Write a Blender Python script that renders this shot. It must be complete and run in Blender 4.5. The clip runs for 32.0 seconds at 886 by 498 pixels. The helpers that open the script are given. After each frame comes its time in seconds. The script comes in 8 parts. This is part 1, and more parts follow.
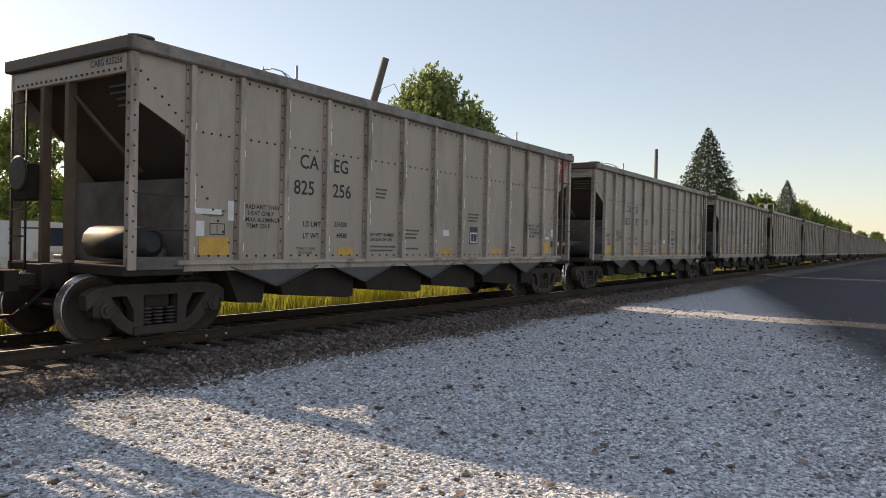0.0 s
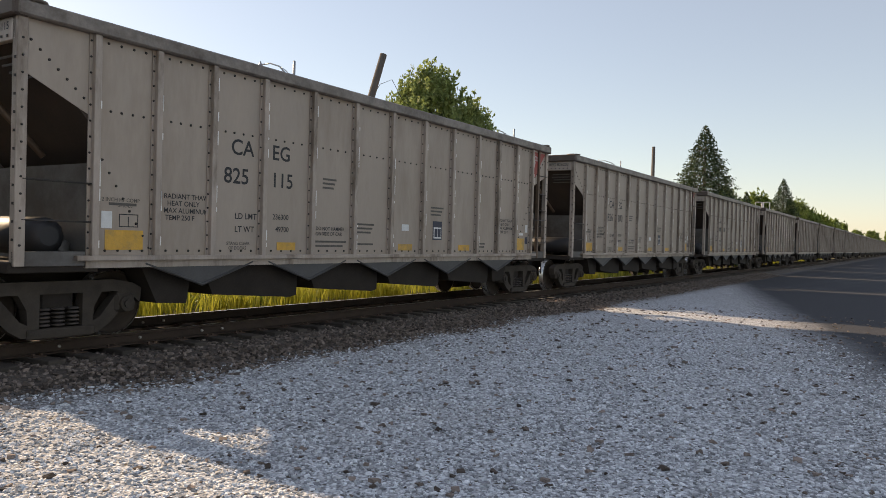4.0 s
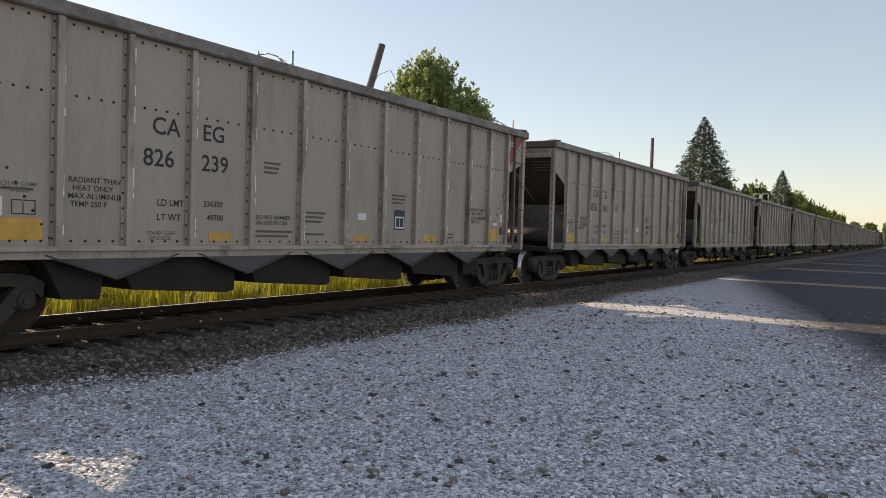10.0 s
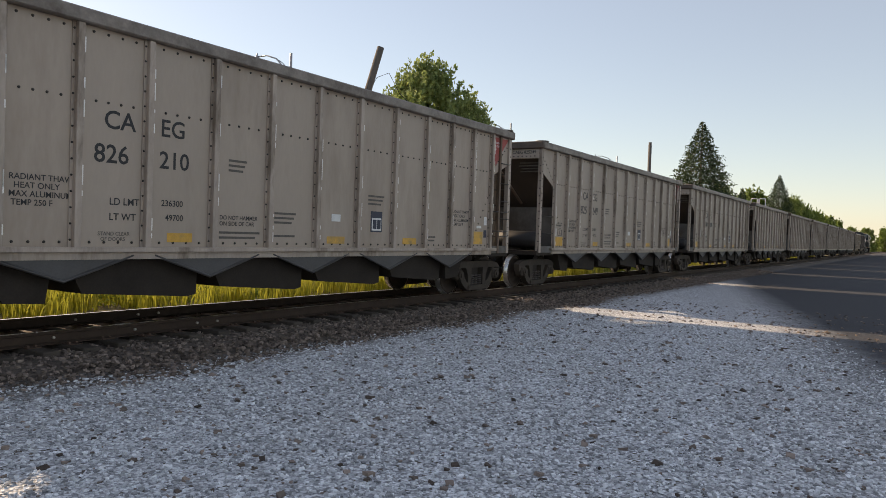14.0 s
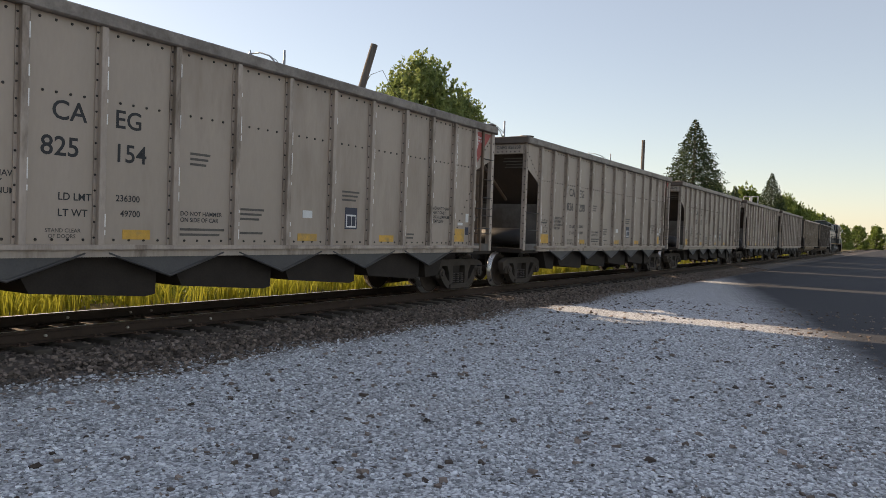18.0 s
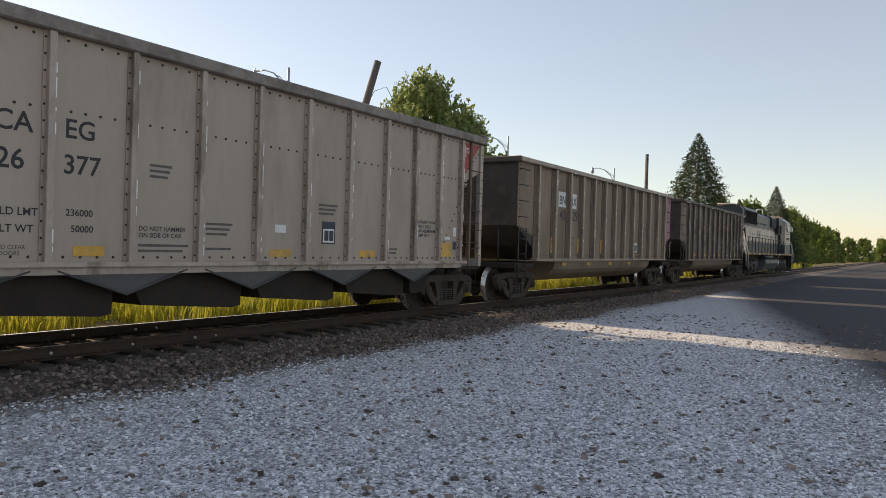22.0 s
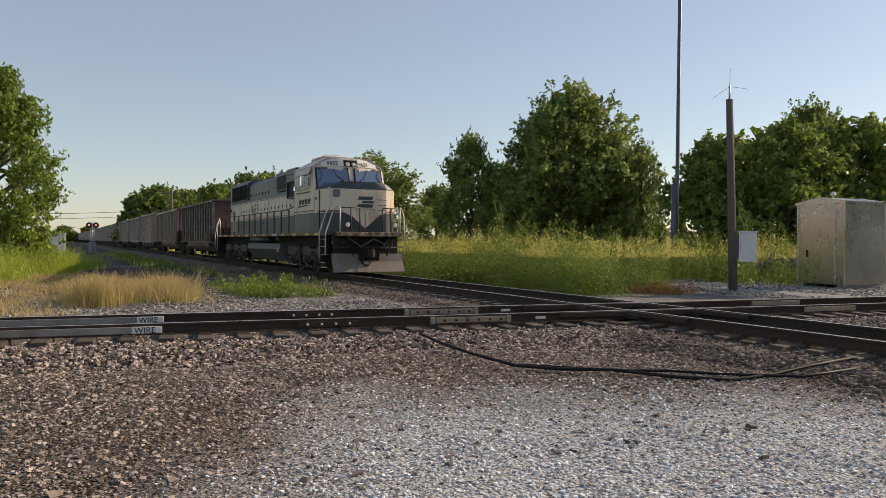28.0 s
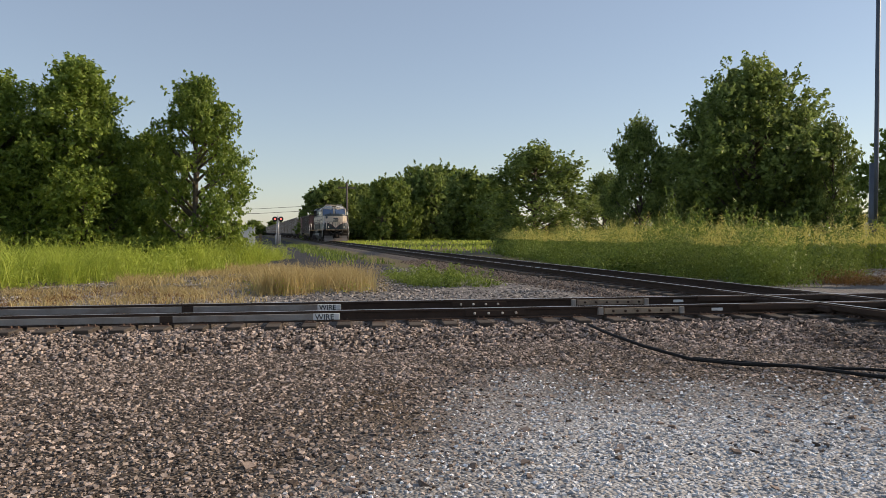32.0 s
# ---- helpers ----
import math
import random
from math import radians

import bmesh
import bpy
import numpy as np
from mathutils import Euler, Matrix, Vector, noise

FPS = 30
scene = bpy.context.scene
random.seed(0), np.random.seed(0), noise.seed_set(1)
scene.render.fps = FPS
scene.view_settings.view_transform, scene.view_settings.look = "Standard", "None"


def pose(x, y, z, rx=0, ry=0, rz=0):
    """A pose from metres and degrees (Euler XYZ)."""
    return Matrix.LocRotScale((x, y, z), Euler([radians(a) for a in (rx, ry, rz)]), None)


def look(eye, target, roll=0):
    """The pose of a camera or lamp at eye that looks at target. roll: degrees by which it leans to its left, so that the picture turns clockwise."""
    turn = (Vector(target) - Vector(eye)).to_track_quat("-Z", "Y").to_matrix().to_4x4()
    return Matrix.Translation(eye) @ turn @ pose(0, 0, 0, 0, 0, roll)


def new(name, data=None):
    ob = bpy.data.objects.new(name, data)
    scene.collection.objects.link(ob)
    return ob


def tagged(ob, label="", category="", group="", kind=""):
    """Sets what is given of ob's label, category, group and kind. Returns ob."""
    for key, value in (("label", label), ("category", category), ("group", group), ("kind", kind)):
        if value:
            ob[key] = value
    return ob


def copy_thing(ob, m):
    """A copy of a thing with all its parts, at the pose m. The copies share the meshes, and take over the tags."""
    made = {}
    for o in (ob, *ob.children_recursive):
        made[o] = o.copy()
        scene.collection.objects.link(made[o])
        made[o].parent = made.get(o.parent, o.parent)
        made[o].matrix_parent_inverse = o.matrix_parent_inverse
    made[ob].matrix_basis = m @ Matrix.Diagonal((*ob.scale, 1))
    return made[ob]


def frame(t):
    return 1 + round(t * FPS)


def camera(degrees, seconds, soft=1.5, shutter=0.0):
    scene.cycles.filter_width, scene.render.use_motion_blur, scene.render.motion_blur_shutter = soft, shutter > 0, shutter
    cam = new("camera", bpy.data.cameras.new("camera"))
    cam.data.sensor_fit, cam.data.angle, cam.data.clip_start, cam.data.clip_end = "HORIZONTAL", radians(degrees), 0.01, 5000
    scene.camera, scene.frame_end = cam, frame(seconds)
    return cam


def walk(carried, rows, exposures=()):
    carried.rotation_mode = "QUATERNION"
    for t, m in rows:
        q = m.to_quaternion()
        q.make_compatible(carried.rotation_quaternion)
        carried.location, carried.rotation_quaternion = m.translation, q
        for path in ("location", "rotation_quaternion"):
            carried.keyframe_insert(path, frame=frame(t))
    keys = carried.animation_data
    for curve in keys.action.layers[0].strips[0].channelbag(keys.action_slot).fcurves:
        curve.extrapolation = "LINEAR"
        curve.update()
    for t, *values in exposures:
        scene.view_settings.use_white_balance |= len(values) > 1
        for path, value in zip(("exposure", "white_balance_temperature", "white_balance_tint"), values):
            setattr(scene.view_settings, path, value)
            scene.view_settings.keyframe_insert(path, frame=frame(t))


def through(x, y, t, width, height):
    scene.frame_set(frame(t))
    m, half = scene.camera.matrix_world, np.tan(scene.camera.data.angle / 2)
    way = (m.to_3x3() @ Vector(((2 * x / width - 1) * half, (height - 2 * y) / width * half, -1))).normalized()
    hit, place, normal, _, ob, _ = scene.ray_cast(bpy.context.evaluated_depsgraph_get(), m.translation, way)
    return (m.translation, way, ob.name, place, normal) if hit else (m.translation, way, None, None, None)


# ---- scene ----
cam = camera(62.07, 32.0, soft=0.35)

# seconds, place, yaw, pitch, roll: a hand-held camera beside the track that swings round at the end
CAMERA_ROWS = [
    (0.0, 0.00, 0.00, 1.46, -56.84, -0.52, -1.20),
    (0.5, 0.00, 0.00, 1.46, -56.84, -0.48, -1.20),
    (1.0, 0.00, 0.00, 1.46, -56.90, -0.40, -1.25),
    (1.5, 0.00, 0.00, 1.46, -56.98, -0.38, -1.30),
    (2.0, 0.00, 0.00, 1.46, -57.10, -0.38, -1.36),
    (2.5, 0.00, 0.00, 1.46, -57.21, -0.37, -1.41),
    (3.0, 0.00, 0.00, 1.46, -57.25, -0.45, -1.43),
    (3.5, 0.00, 0.00, 1.46, -57.18, -0.62, -1.47),
    (4.0, 0.00, 0.00, 1.46, -57.09, -0.80, -1.54),
    (4.5, 0.00, 0.00, 1.46, -57.07, -0.89, -1.49),
    (6.5, 0.00, 0.00, 1.46, -57.00, -1.19, -1.56),
    (7.0, 0.00, 0.00, 1.46, -57.02, -1.26, -1.59),
    (7.5, 0.00, 0.00, 1.46, -57.08, -1.37, -1.64),
    (8.0, 0.00, 0.00, 1.46, -57.15, -1.47, -1.64),
    (8.5, 0.00, 0.00, 1.46, -57.21, -1.52, -1.66),
    (9.0, 0.00, 0.00, 1.46, -57.21, -1.55, -1.63),
    (9.5, 0.00, 0.00, 1.46, -57.21, -1.55, -1.63),
    (10.0, 0.00, 0.00, 1.46, -57.21, -1.49, -1.65),
    (10.5, 0.00, 0.00, 1.46, -57.24, -1.40, -1.74),
    (11.0, 0.00, 0.00, 1.46, -57.24, -1.34, -1.74),
    (11.5, 0.00, 0.00, 1.46, -57.20, -1.32, -1.79),
    (12.0, 0.00, 0.00, 1.46, -57.19, -1.27, -1.80),
    (12.5, 0.00, 0.00, 1.46, -57.19, -1.21, -1.81),
    (13.0, 0.00, 0.00, 1.46, -57.24, -1.20, -1.89),
    (13.5, 0.00, 0.00, 1.46, -57.34, -1.21, -1.95),
    (14.0, 0.00, 0.00, 1.46, -57.40, -1.25, -1.96),
    (14.5, 0.00, 0.00, 1.46, -57.47, -1.21, -2.02),
    (16.5, 0.00, 0.00, 1.46, -57.86, -1.34, -2.01),
    (17.0, 0.00, 0.00, 1.46, -57.88, -1.48, -2.01),
    (17.5, 0.00, 0.00, 1.46, -57.89, -1.51, -1.98),
    (18.0, 0.00, 0.00, 1.46, -57.89, -1.42, -1.97),
    (18.5, 0.00, 0.00, 1.46, -57.79, -1.28, -1.95),
    (19.0, 0.00, 0.00, 1.46, -57.70, -1.15, -1.95),
    (19.5, 0.00, 0.00, 1.46, -57.63, -1.03, -1.90),
    (20.0, 0.00, 0.00, 1.46, -57.52, -0.88, -1.86),
    (20.5, 0.00, 0.00, 1.46, -57.46, -0.72, -1.81),
    (21.0, 0.00, 0.00, 1.46, -57.51, -0.58, -1.77),
    (21.5, 0.00, 0.00, 1.46, -57.60, -0.41, -1.74),
    (22.0, 0.00, 0.00, 1.46, -57.55, -0.25, -1.62),
    (22.5, 0.00, 0.00, 1.46, -57.33, 0.00, -1.51),
    (23.0, 0.00, 0.00, 1.46, -56.87, 0.25, -1.46),
    (23.5, 0.00, 0.00, 1.46, -55.83, 0.45, -1.39),
    (24.0, 0.00, 0.00, 1.46, -53.09, 0.62, -1.03),
    (24.5, 0.00, 0.00, 1.46, -46.86, 0.94, -0.35),
    (25.0, -0.17, -0.01, 1.44, -34.50, 1.50, -0.30),
    (25.5, -0.75, -0.04, 1.36, -16.00, 1.40, -0.60),
    (26.0, -1.41, -0.07, 1.28, 4.50, 1.10, -0.90),
    (26.5, -1.66, -0.09, 1.25, 24.16, 1.09, -1.16),
    (27.0, -1.66, -0.09, 1.25, 46.04, 0.58, -1.55),
    (27.5, -1.66, -0.09, 1.25, 57.09, -0.24, -0.87),
    (28.0, -1.66, -0.09, 1.25, 62.44, -0.53, -0.47),
    (28.5, -1.66, -0.09, 1.25, 66.45, -0.73, -0.11),
    (29.0, -1.66, -0.09, 1.25, 69.17, -0.88, 0.09),
    (29.5, -1.66, -0.09, 1.25, 70.93, -0.99, 0.18),
    (30.0, -1.66, -0.09, 1.25, 72.13, -1.16, 0.25),
    (30.5, -1.66, -0.09, 1.25, 72.96, -1.30, 0.27),
    (31.0, -1.66, -0.09, 1.25, 73.67, -1.34, 0.29),
    (31.5, -1.66, -0.09, 1.25, 74.44, -1.34, 0.27),
    (32.0, -1.66, -0.09, 1.25, 75.27, -1.36, 0.25),
]
walk(cam, [(t, pose(x, y, z, 90 + pitch, roll, yaw)) for t, x, y, z, yaw, pitch, roll in CAMERA_ROWS],
     exposures=[(0, 0.74, 8500, 16), (24, 0.74, 8500, 16), (26.5, 0.98, 8900, 16), (27, 0.62, 8900, 16), (27.5, 0.54, 8400, 15), (28, 0.36, 7700, 14), (32, 0.33, 7250, 13)])

# ---- world and sun ----
YT = 10.25           # centre line of the train's track, which runs along x; rail tops are at z = 0
SUN_AZ, SUN_EL = 86.3, 26.0   # degrees from +x, degrees up: low, behind the train
world = bpy.data.worlds.new("sky")
scene.world = world
world.use_nodes = True
wn = world.node_tree.nodes
sky = wn.new("ShaderNodeTexSky")
sky.sky_type = 'NISHITA'
sky.sun_disc = False
sky.sun_elevation = radians(SUN_EL)
sky.sun_rotation = radians(90 - SUN_AZ)
sky.altitude, sky.air_density, sky.dust_density, sky.ozone_density = 200, 1.0, 0.5, 2.8
wn["Background"].inputs["Strength"].default_value = 0.15
haze = wn.new("ShaderNodeMix")       # thin even haze over the whole sky
haze.data_type = 'RGBA'
haze.inputs["Factor"].default_value = 0.47
haze.inputs[7].default_value = (1.66, 1.95, 2.42, 1)
world.node_tree.links.new(sky.outputs["Color"], haze.inputs[6])
world.node_tree.links.new(haze.outputs[2], wn["Background"].inputs["Color"])
sun_data = bpy.data.lights.new("sun", "SUN")
sun_data.energy, sun_data.angle, sun_data.color = 3.65, radians(0.6), (1.0, 0.86, 0.68)
sun = new("sun", sun_data)
sa, se = radians(SUN_AZ), radians(SUN_EL)
sun.matrix_world = look((40 * math.cos(sa), 40 * math.sin(sa), 30), (40 * math.cos(sa) - math.cos(sa) * math.cos(se), 40 * math.sin(sa) - math.sin(sa) * math.cos(se), 30 - math.sin(se)))

# ---- mesh kit ----
def part(name, bm, material, parent=None, label="", m=None):
    """Links a bmesh as one mesh object, under parent where there is one."""
    me = bpy.data.meshes.new(name)
    bm.normal_update()
    bm.to_mesh(me)
    bm.free()
    me.materials.append(material)
    return use(name, me, parent, label, m)


def use(name, me, parent=None, label="", m=None):
    ob = new(name, me)
    if parent is not None:
        ob.parent = parent
    if m is not None:
        ob.matrix_basis = m
    if label:
        tagged(ob, label)
    return ob


def thing(name, label, category, m=None, group="", kind=""):
    ob = new(name)
    if m is not None:
        ob.matrix_basis = m
    return tagged(ob, label, category, group, kind)


def mesh(name, verts, faces, material, smooth=False):
    me = bpy.data.meshes.new(name)
    me.from_pydata([tuple(map(float, v)) for v in verts], [], [tuple(map(int, f)) for f in faces])
    me.materials.append(material)
    if smooth:
        me.polygons.foreach_set("use_smooth", [True] * len(me.polygons))
    me.update()
    return me


def box(bm, x0, x1, y0, y1, z0, z1, bevel=0.0, m=None):
    """A box with its edges rounded off by bevel."""
    r = bmesh.ops.create_cube(bm, size=1.0)
    vs = r["verts"]
    for v in vs:
        v.co = Vector(((x0 + x1) / 2 + v.co.x * (x1 - x0), (y0 + y1) / 2 + v.co.y * (y1 - y0), (z0 + z1) / 2 + v.co.z * (z1 - z0)))
        if m is not None:
            v.co = m @ v.co
    if bevel > 0:
        es = list({e for v in vs for e in v.link_edges})
        bmesh.ops.bevel(bm, geom=es, offset=bevel, segments=1, affect='EDGES', profile=0.5)
    return bm


def bx(x0, x1, y0, y1, z0, z1, bevel=0.0, m=None):
    return box(bmesh.new(), x0, x1, y0, y1, z0, z1, bevel, m)


def prism(bm, outline, axis, a, b):
    """Extrudes a closed outline of 2D points along an axis from a to b ('x': outline is y,z; 'y': x,z; 'z': x,y)."""
    def at(p, w):
        return {'x': (w, p[0], p[1]), 'y': (p[0], w, p[1]), 'z': (p[0], p[1], w)}[axis]
    va = [bm.verts.new(at(p, a)) for p in outline]
    vb = [bm.verts.new(at(p, b)) for p in outline]
    n = len(outline)
    bm.faces.new(va[::-1])
    bm.faces.new(vb)
    for i in range(n):
        bm.faces.new((va[i], va[(i + 1) % n], vb[(i + 1) % n], vb[i]))
    bmesh.ops.recalc_face_normals(bm, faces=bm.faces)
    return bm


def tube(bm, points, radius, sides=8, ends=True):
    """A round bar through the points; radius is a number or one per point."""
    pts = [Vector(p) for p in points]
    rad = radius if isinstance(radius, (list, tuple)) else [radius] * len(pts)
    rings = []
    for i, p in enumerate(pts):
        d = (pts[min(i + 1, len(pts) - 1)] - pts[max(i - 1, 0)]).normalized()
        ref = Vector((0, 0, 1)) if abs(d.z) < 0.9 else Vector((1, 0, 0))
        u = d.cross(ref).normalized()
        w = d.cross(u)
        rings.append([bm.verts.new(p + rad[i] * (u * math.cos(k * math.tau / sides) + w * math.sin(k * math.tau / sides))) for k in range(sides)])
    for a, b in zip(rings, rings[1:]):
        for k in range(sides):
            f = bm.faces.new((a[k], a[(k + 1) % sides], b[(k + 1) % sides], b[k]))
            f.smooth = True
    if ends:
        bm.faces.new(rings[0][::-1])
        bm.faces.new(rings[-1])
    return bm


def lathe(bm, profile, sides=24, axis='z', centre=(0, 0, 0), caps=True):
    """Turns a profile of (radius, height) points round an axis."""
    c = Vector(centre)
    rings = []
    for r, h in profile:
        ring = []
        for k in range(sides):
            a = k * math.tau / sides
            p = (r * math.cos(a), r * math.sin(a), h)
            p = {'z': p, 'y': (p[0], h, p[1]), 'x': (h, p[0], p[1])}[axis]
            ring.append(bm.verts.new(c + Vector(p)))
        rings.append(ring)
    for a, b in zip(rings, rings[1:]):
        for k in range(sides):
            bm.faces.new((a[k], a[(k + 1) % sides], b[(k + 1) % sides], b[k])).smooth = True
    if caps:
        bm.faces.new(rings[0][::-1])
        bm.faces.new(rings[-1])
    bmesh.ops.recalc_face_normals(bm, faces=bm.faces)
    return bm


def text_mesh(name, body, size, material, spacing=1.0):
    """Letters of the built-in font as a flat mesh that stands in the x-z plane and faces -y; its origin is the lower left."""
    cu = bpy.data.curves.new(name, 'FONT')
    cu.body, cu.size, cu.space_character, cu.offset = body, size, spacing, size * 0.012
    cu.resolution_u = 3
    ob = bpy.data.objects.new(name, cu)
    scene.collection.objects.link(ob)
    me = bpy.data.meshes.new_from_object(ob)
    bpy.data.objects.remove(ob)
    bpy.data.curves.remove(cu)
    me.transform(Matrix.Rotation(radians(90), 4, 'X'))
    me.materials.clear()
    me.materials.append(material)
    return me


# ---- materials ----
def mat(name, colour, rough=0.7, metal=0.0, vary=0.25, scale=6.0, fine=60.0, bump=0.15, dirt=None, dirt_amount=0.4, dirt_scale=1.2, per_object=0.0, per_island=0.0, stretch=(1, 1, 1), spec=0.5, dist=0.01):
    """A surface with variation at two scales, grain relief and blotches of dirt."""
    m = bpy.data.materials.new(name)
    m.use_nodes = True
    nt = m.node_tree
    b = nt.nodes["Principled BSDF"]
    b.inputs["Roughness"].default_value, b.inputs["Metallic"].default_value = rough, metal
    b.inputs["Specular IOR Level"].default_value = spec
    tc = nt.nodes.new("ShaderNodeTexCoord")
    mp = nt.nodes.new("ShaderNodeMapping")
    mp.inputs["Scale"].default_value = stretch
    nt.links.new(tc.outputs["Object"], mp.inputs["Vector"])

    def noise_tex(s, detail, rough_n=0.6):
        n = nt.nodes.new("ShaderNodeTexNoise")
        n.inputs["Scale"].default_value, n.inputs["Detail"].default_value, n.inputs["Roughness"].default_value = s, detail, rough_n
        nt.links.new(mp.outputs["Vector"], n.inputs["Vector"])
        return n.outputs["Fac"]

    def math_node(op, a, b_):
        n = nt.nodes.new("ShaderNodeMath")
        n.operation = op
        for i, v in enumerate((a, b_)):
            if isinstance(v, (int, float)):
                n.inputs[i].default_value = v
            else:
                nt.links.new(v, n.inputs[i])
        return n.outputs[0]

    coarse, grain = noise_tex(scale, 4), noise_tex(fine, 3)
    k = math_node('ADD', math_node('MULTIPLY', coarse, 1.4), math_node('MULTIPLY', grain, 0.6))     # mean about 1
    k = math_node('ADD', math_node('MULTIPLY', math_node('SUBTRACT', k, 1.0), vary * 2), 1.0)
    if per_object or per_island:
        src = nt.nodes.new("ShaderNodeObjectInfo").outputs["Random"] if per_object else nt.nodes.new("ShaderNodeNewGeometry").outputs["Random Per Island"]
        k = math_node('MULTIPLY', k, math_node('ADD', 1.0 - (per_object + per_island), math_node('MULTIPLY', src, 2 * (per_object + per_island))))
    mul = nt.nodes.new("ShaderNodeVectorMath")
    mul.operation = 'SCALE'
    mul.inputs[0].default_value = colour
    nt.links.new(k, mul.inputs["Scale"])
    out = mul.outputs["Vector"]
    if dirt is not None:
        d = noise_tex(dirt_scale, 6, 0.7)
        ramp = nt.nodes.new("ShaderNodeMapRange")
        ramp.inputs["From Min"].default_value, ramp.inputs["From Max"].default_value = 0.62 - dirt_amount * 0.35, 0.72 - dirt_amount * 0.1
        nt.links.new(d, ramp.inputs["Value"])
        mx = nt.nodes.new("ShaderNodeMix")
        mx.data_type = 'RGBA'
        nt.links.new(ramp.outputs["Result"], mx.inputs["Factor"])
        nt.links.new(out, mx.inputs[6])
        mx.inputs[7].default_value = (*dirt, 1)
        out = mx.outputs[2]
    nt.links.new(out, b.inputs["Base Color"])
    rr = nt.nodes.new("ShaderNodeMapRange")
    rr.inputs["To Min"].default_value, rr.inputs["To Max"].default_value = max(0.05, rough - 0.12), min(1.0, rough + 0.12)
    nt.links.new(coarse, rr.inputs["Value"])
    nt.links.new(rr.outputs["Result"], b.inputs["Roughness"])
    if bump:
        bp = nt.nodes.new("ShaderNodeBump")
        bp.inputs["Strength"].default_value, bp.inputs["Distance"].default_value = bump, dist
        nt.links.new(grain, bp.inputs["Height"])
        nt.links.new(bp.outputs["Normal"], b.inputs["Normal"])
    return m


M_ALU = mat("weathered_aluminium", (0.41, 0.34, 0.285), 0.5, 0.2, 0.10, 1.0, 25, 0.04, (0.33, 0.265, 0.215), 0.3, 0.8, stretch=(1, 1, 0.25), spec=0.3)
M_ALU2 = mat("rib_aluminium", (0.43, 0.36, 0.31), 0.5, 0.2, 0.25, 2.5, 30, 0.05, (0.17, 0.13, 0.10), 0.35, 1.5, stretch=(1, 1, 0.3), spec=0.15)
M_RIM = mat("top_chord_metal", (0.25, 0.215, 0.19), 0.5, 0.3, 0.35, 2.5, 30, 0.1, (0.11, 0.085, 0.07), 0.55, 1.6)
M_ENDRIM = mat("rusty_end_chord", (0.10, 0.075, 0.062), 0.6, 0.3, 0.35, 3.0, 30, 0.1)
M_SLOPE = mat("coal_stained_sheet", (0.075, 0.055, 0.045), 0.75, 0.2, 0.3, 1.5, 30, 0.1)
M_END = mat("grey_web_plate", (0.14, 0.132, 0.125), 0.6, 0.3, 0.3, 1.5, 30, 0.1, (0.08, 0.065, 0.055), 0.5, 0.9)
M_UNDER = mat("grimy_underframe", (0.045, 0.037, 0.032), 0.8, 0.05, 0.35, 2, 40, 0.2, spec=0.12)
M_BOGIE = mat("dusty_cast_steel", (0.075, 0.062, 0.052), 0.8, 0.05, 0.35, 4, 50, 0.25, spec=0.12)
M_GUSSET = mat("hopper_gusset", (0.095, 0.092, 0.092), 0.6, 0.3, 0.3, 2, 40, 0.1)
M_TREAD = mat("polished_wheel_tread", (0.5, 0.49, 0.48), 0.28, 0.9, 0.1, 8, 60, 0.02)
M_WHEEL = mat("rusty_wheel", (0.062, 0.047, 0.038), 0.75, 0.1, 0.35, 4, 50, 0.15, spec=0.12)
M_SPRING = mat("spring_steel", (0.12, 0.10, 0.09), 0.6, 0.5, 0.3, 10, 60, 0.1)
M_RAIL = mat("rusty_rail", (0.062, 0.042, 0.032), 0.8, 0.1, 0.3, 5, 50, 0.15, spec=0.2)
M_RAILTOP = mat("polished_rail_head", (0.66, 0.65, 0.64), 0.42, 0.9, 0.06, 6, 60, 0.02)
M_TIE = mat("creosote_timber", (0.075, 0.06, 0.048), 0.85, 0, 0.4, 4, 40, 0.5, per_object=0.3, stretch=(0.3, 3, 3))
M_PLATE = mat("tie_plate_rust", (0.12, 0.075, 0.055), 0.75, 0.3, 0.3, 10, 60, 0.2)
M_RUSTPOST = mat("rust_brown_post", (0.15, 0.105, 0.075), 0.7, 0.2, 0.3, 3, 40, 0.1)
# near-white, so that glints on worn edges are part of the colour
M_WORN_GLINT = mat("worn_metal_glints", (0.82, 0.80, 0.78), 0.35, 0.3, 0.15, 10, 80, 0.0)
M_LETTER = mat("black_lettering", (0.025, 0.025, 0.028), 0.6, 0, 0.2, 12, 80, 0.0)
M_STENCIL = mat("faded_stencil", (0.11, 0.098, 0.086), 0.7, 0, 0.4, 8, 80, 0.0)
M_RIVET = mat("dark_rivet", (0.045, 0.038, 0.035), 0.6, 0.4, 0.2, 10, 60, 0.0)
M_ORANGE = mat("yellow_reflective_sheet", (0.66, 0.36, 0.06), 0.5, 0, 0.25, 5, 60, 0.02, (0.38, 0.25, 0.10), 0.35, 3)
M_RED = mat("faded_red_panel", (0.42, 0.075, 0.065), 0.6, 0, 0.25, 3, 40, 0.03, (0.26, 0.13, 0.11), 0.35, 1.5)
M_PINK = mat("faded_pink_panel", (0.42, 0.175, 0.215), 0.65, 0, 0.25, 3, 40, 0.03, (0.24, 0.14, 0.13), 0.4, 1.5)
M_WHITE = mat("white_label", (0.72, 0.72, 0.70), 0.6, 0, 0.15, 10, 80, 0.0)
M_NAVY = mat("dark_label", (0.03, 0.035, 0.06), 0.5, 0, 0.2, 10, 80, 0.0)
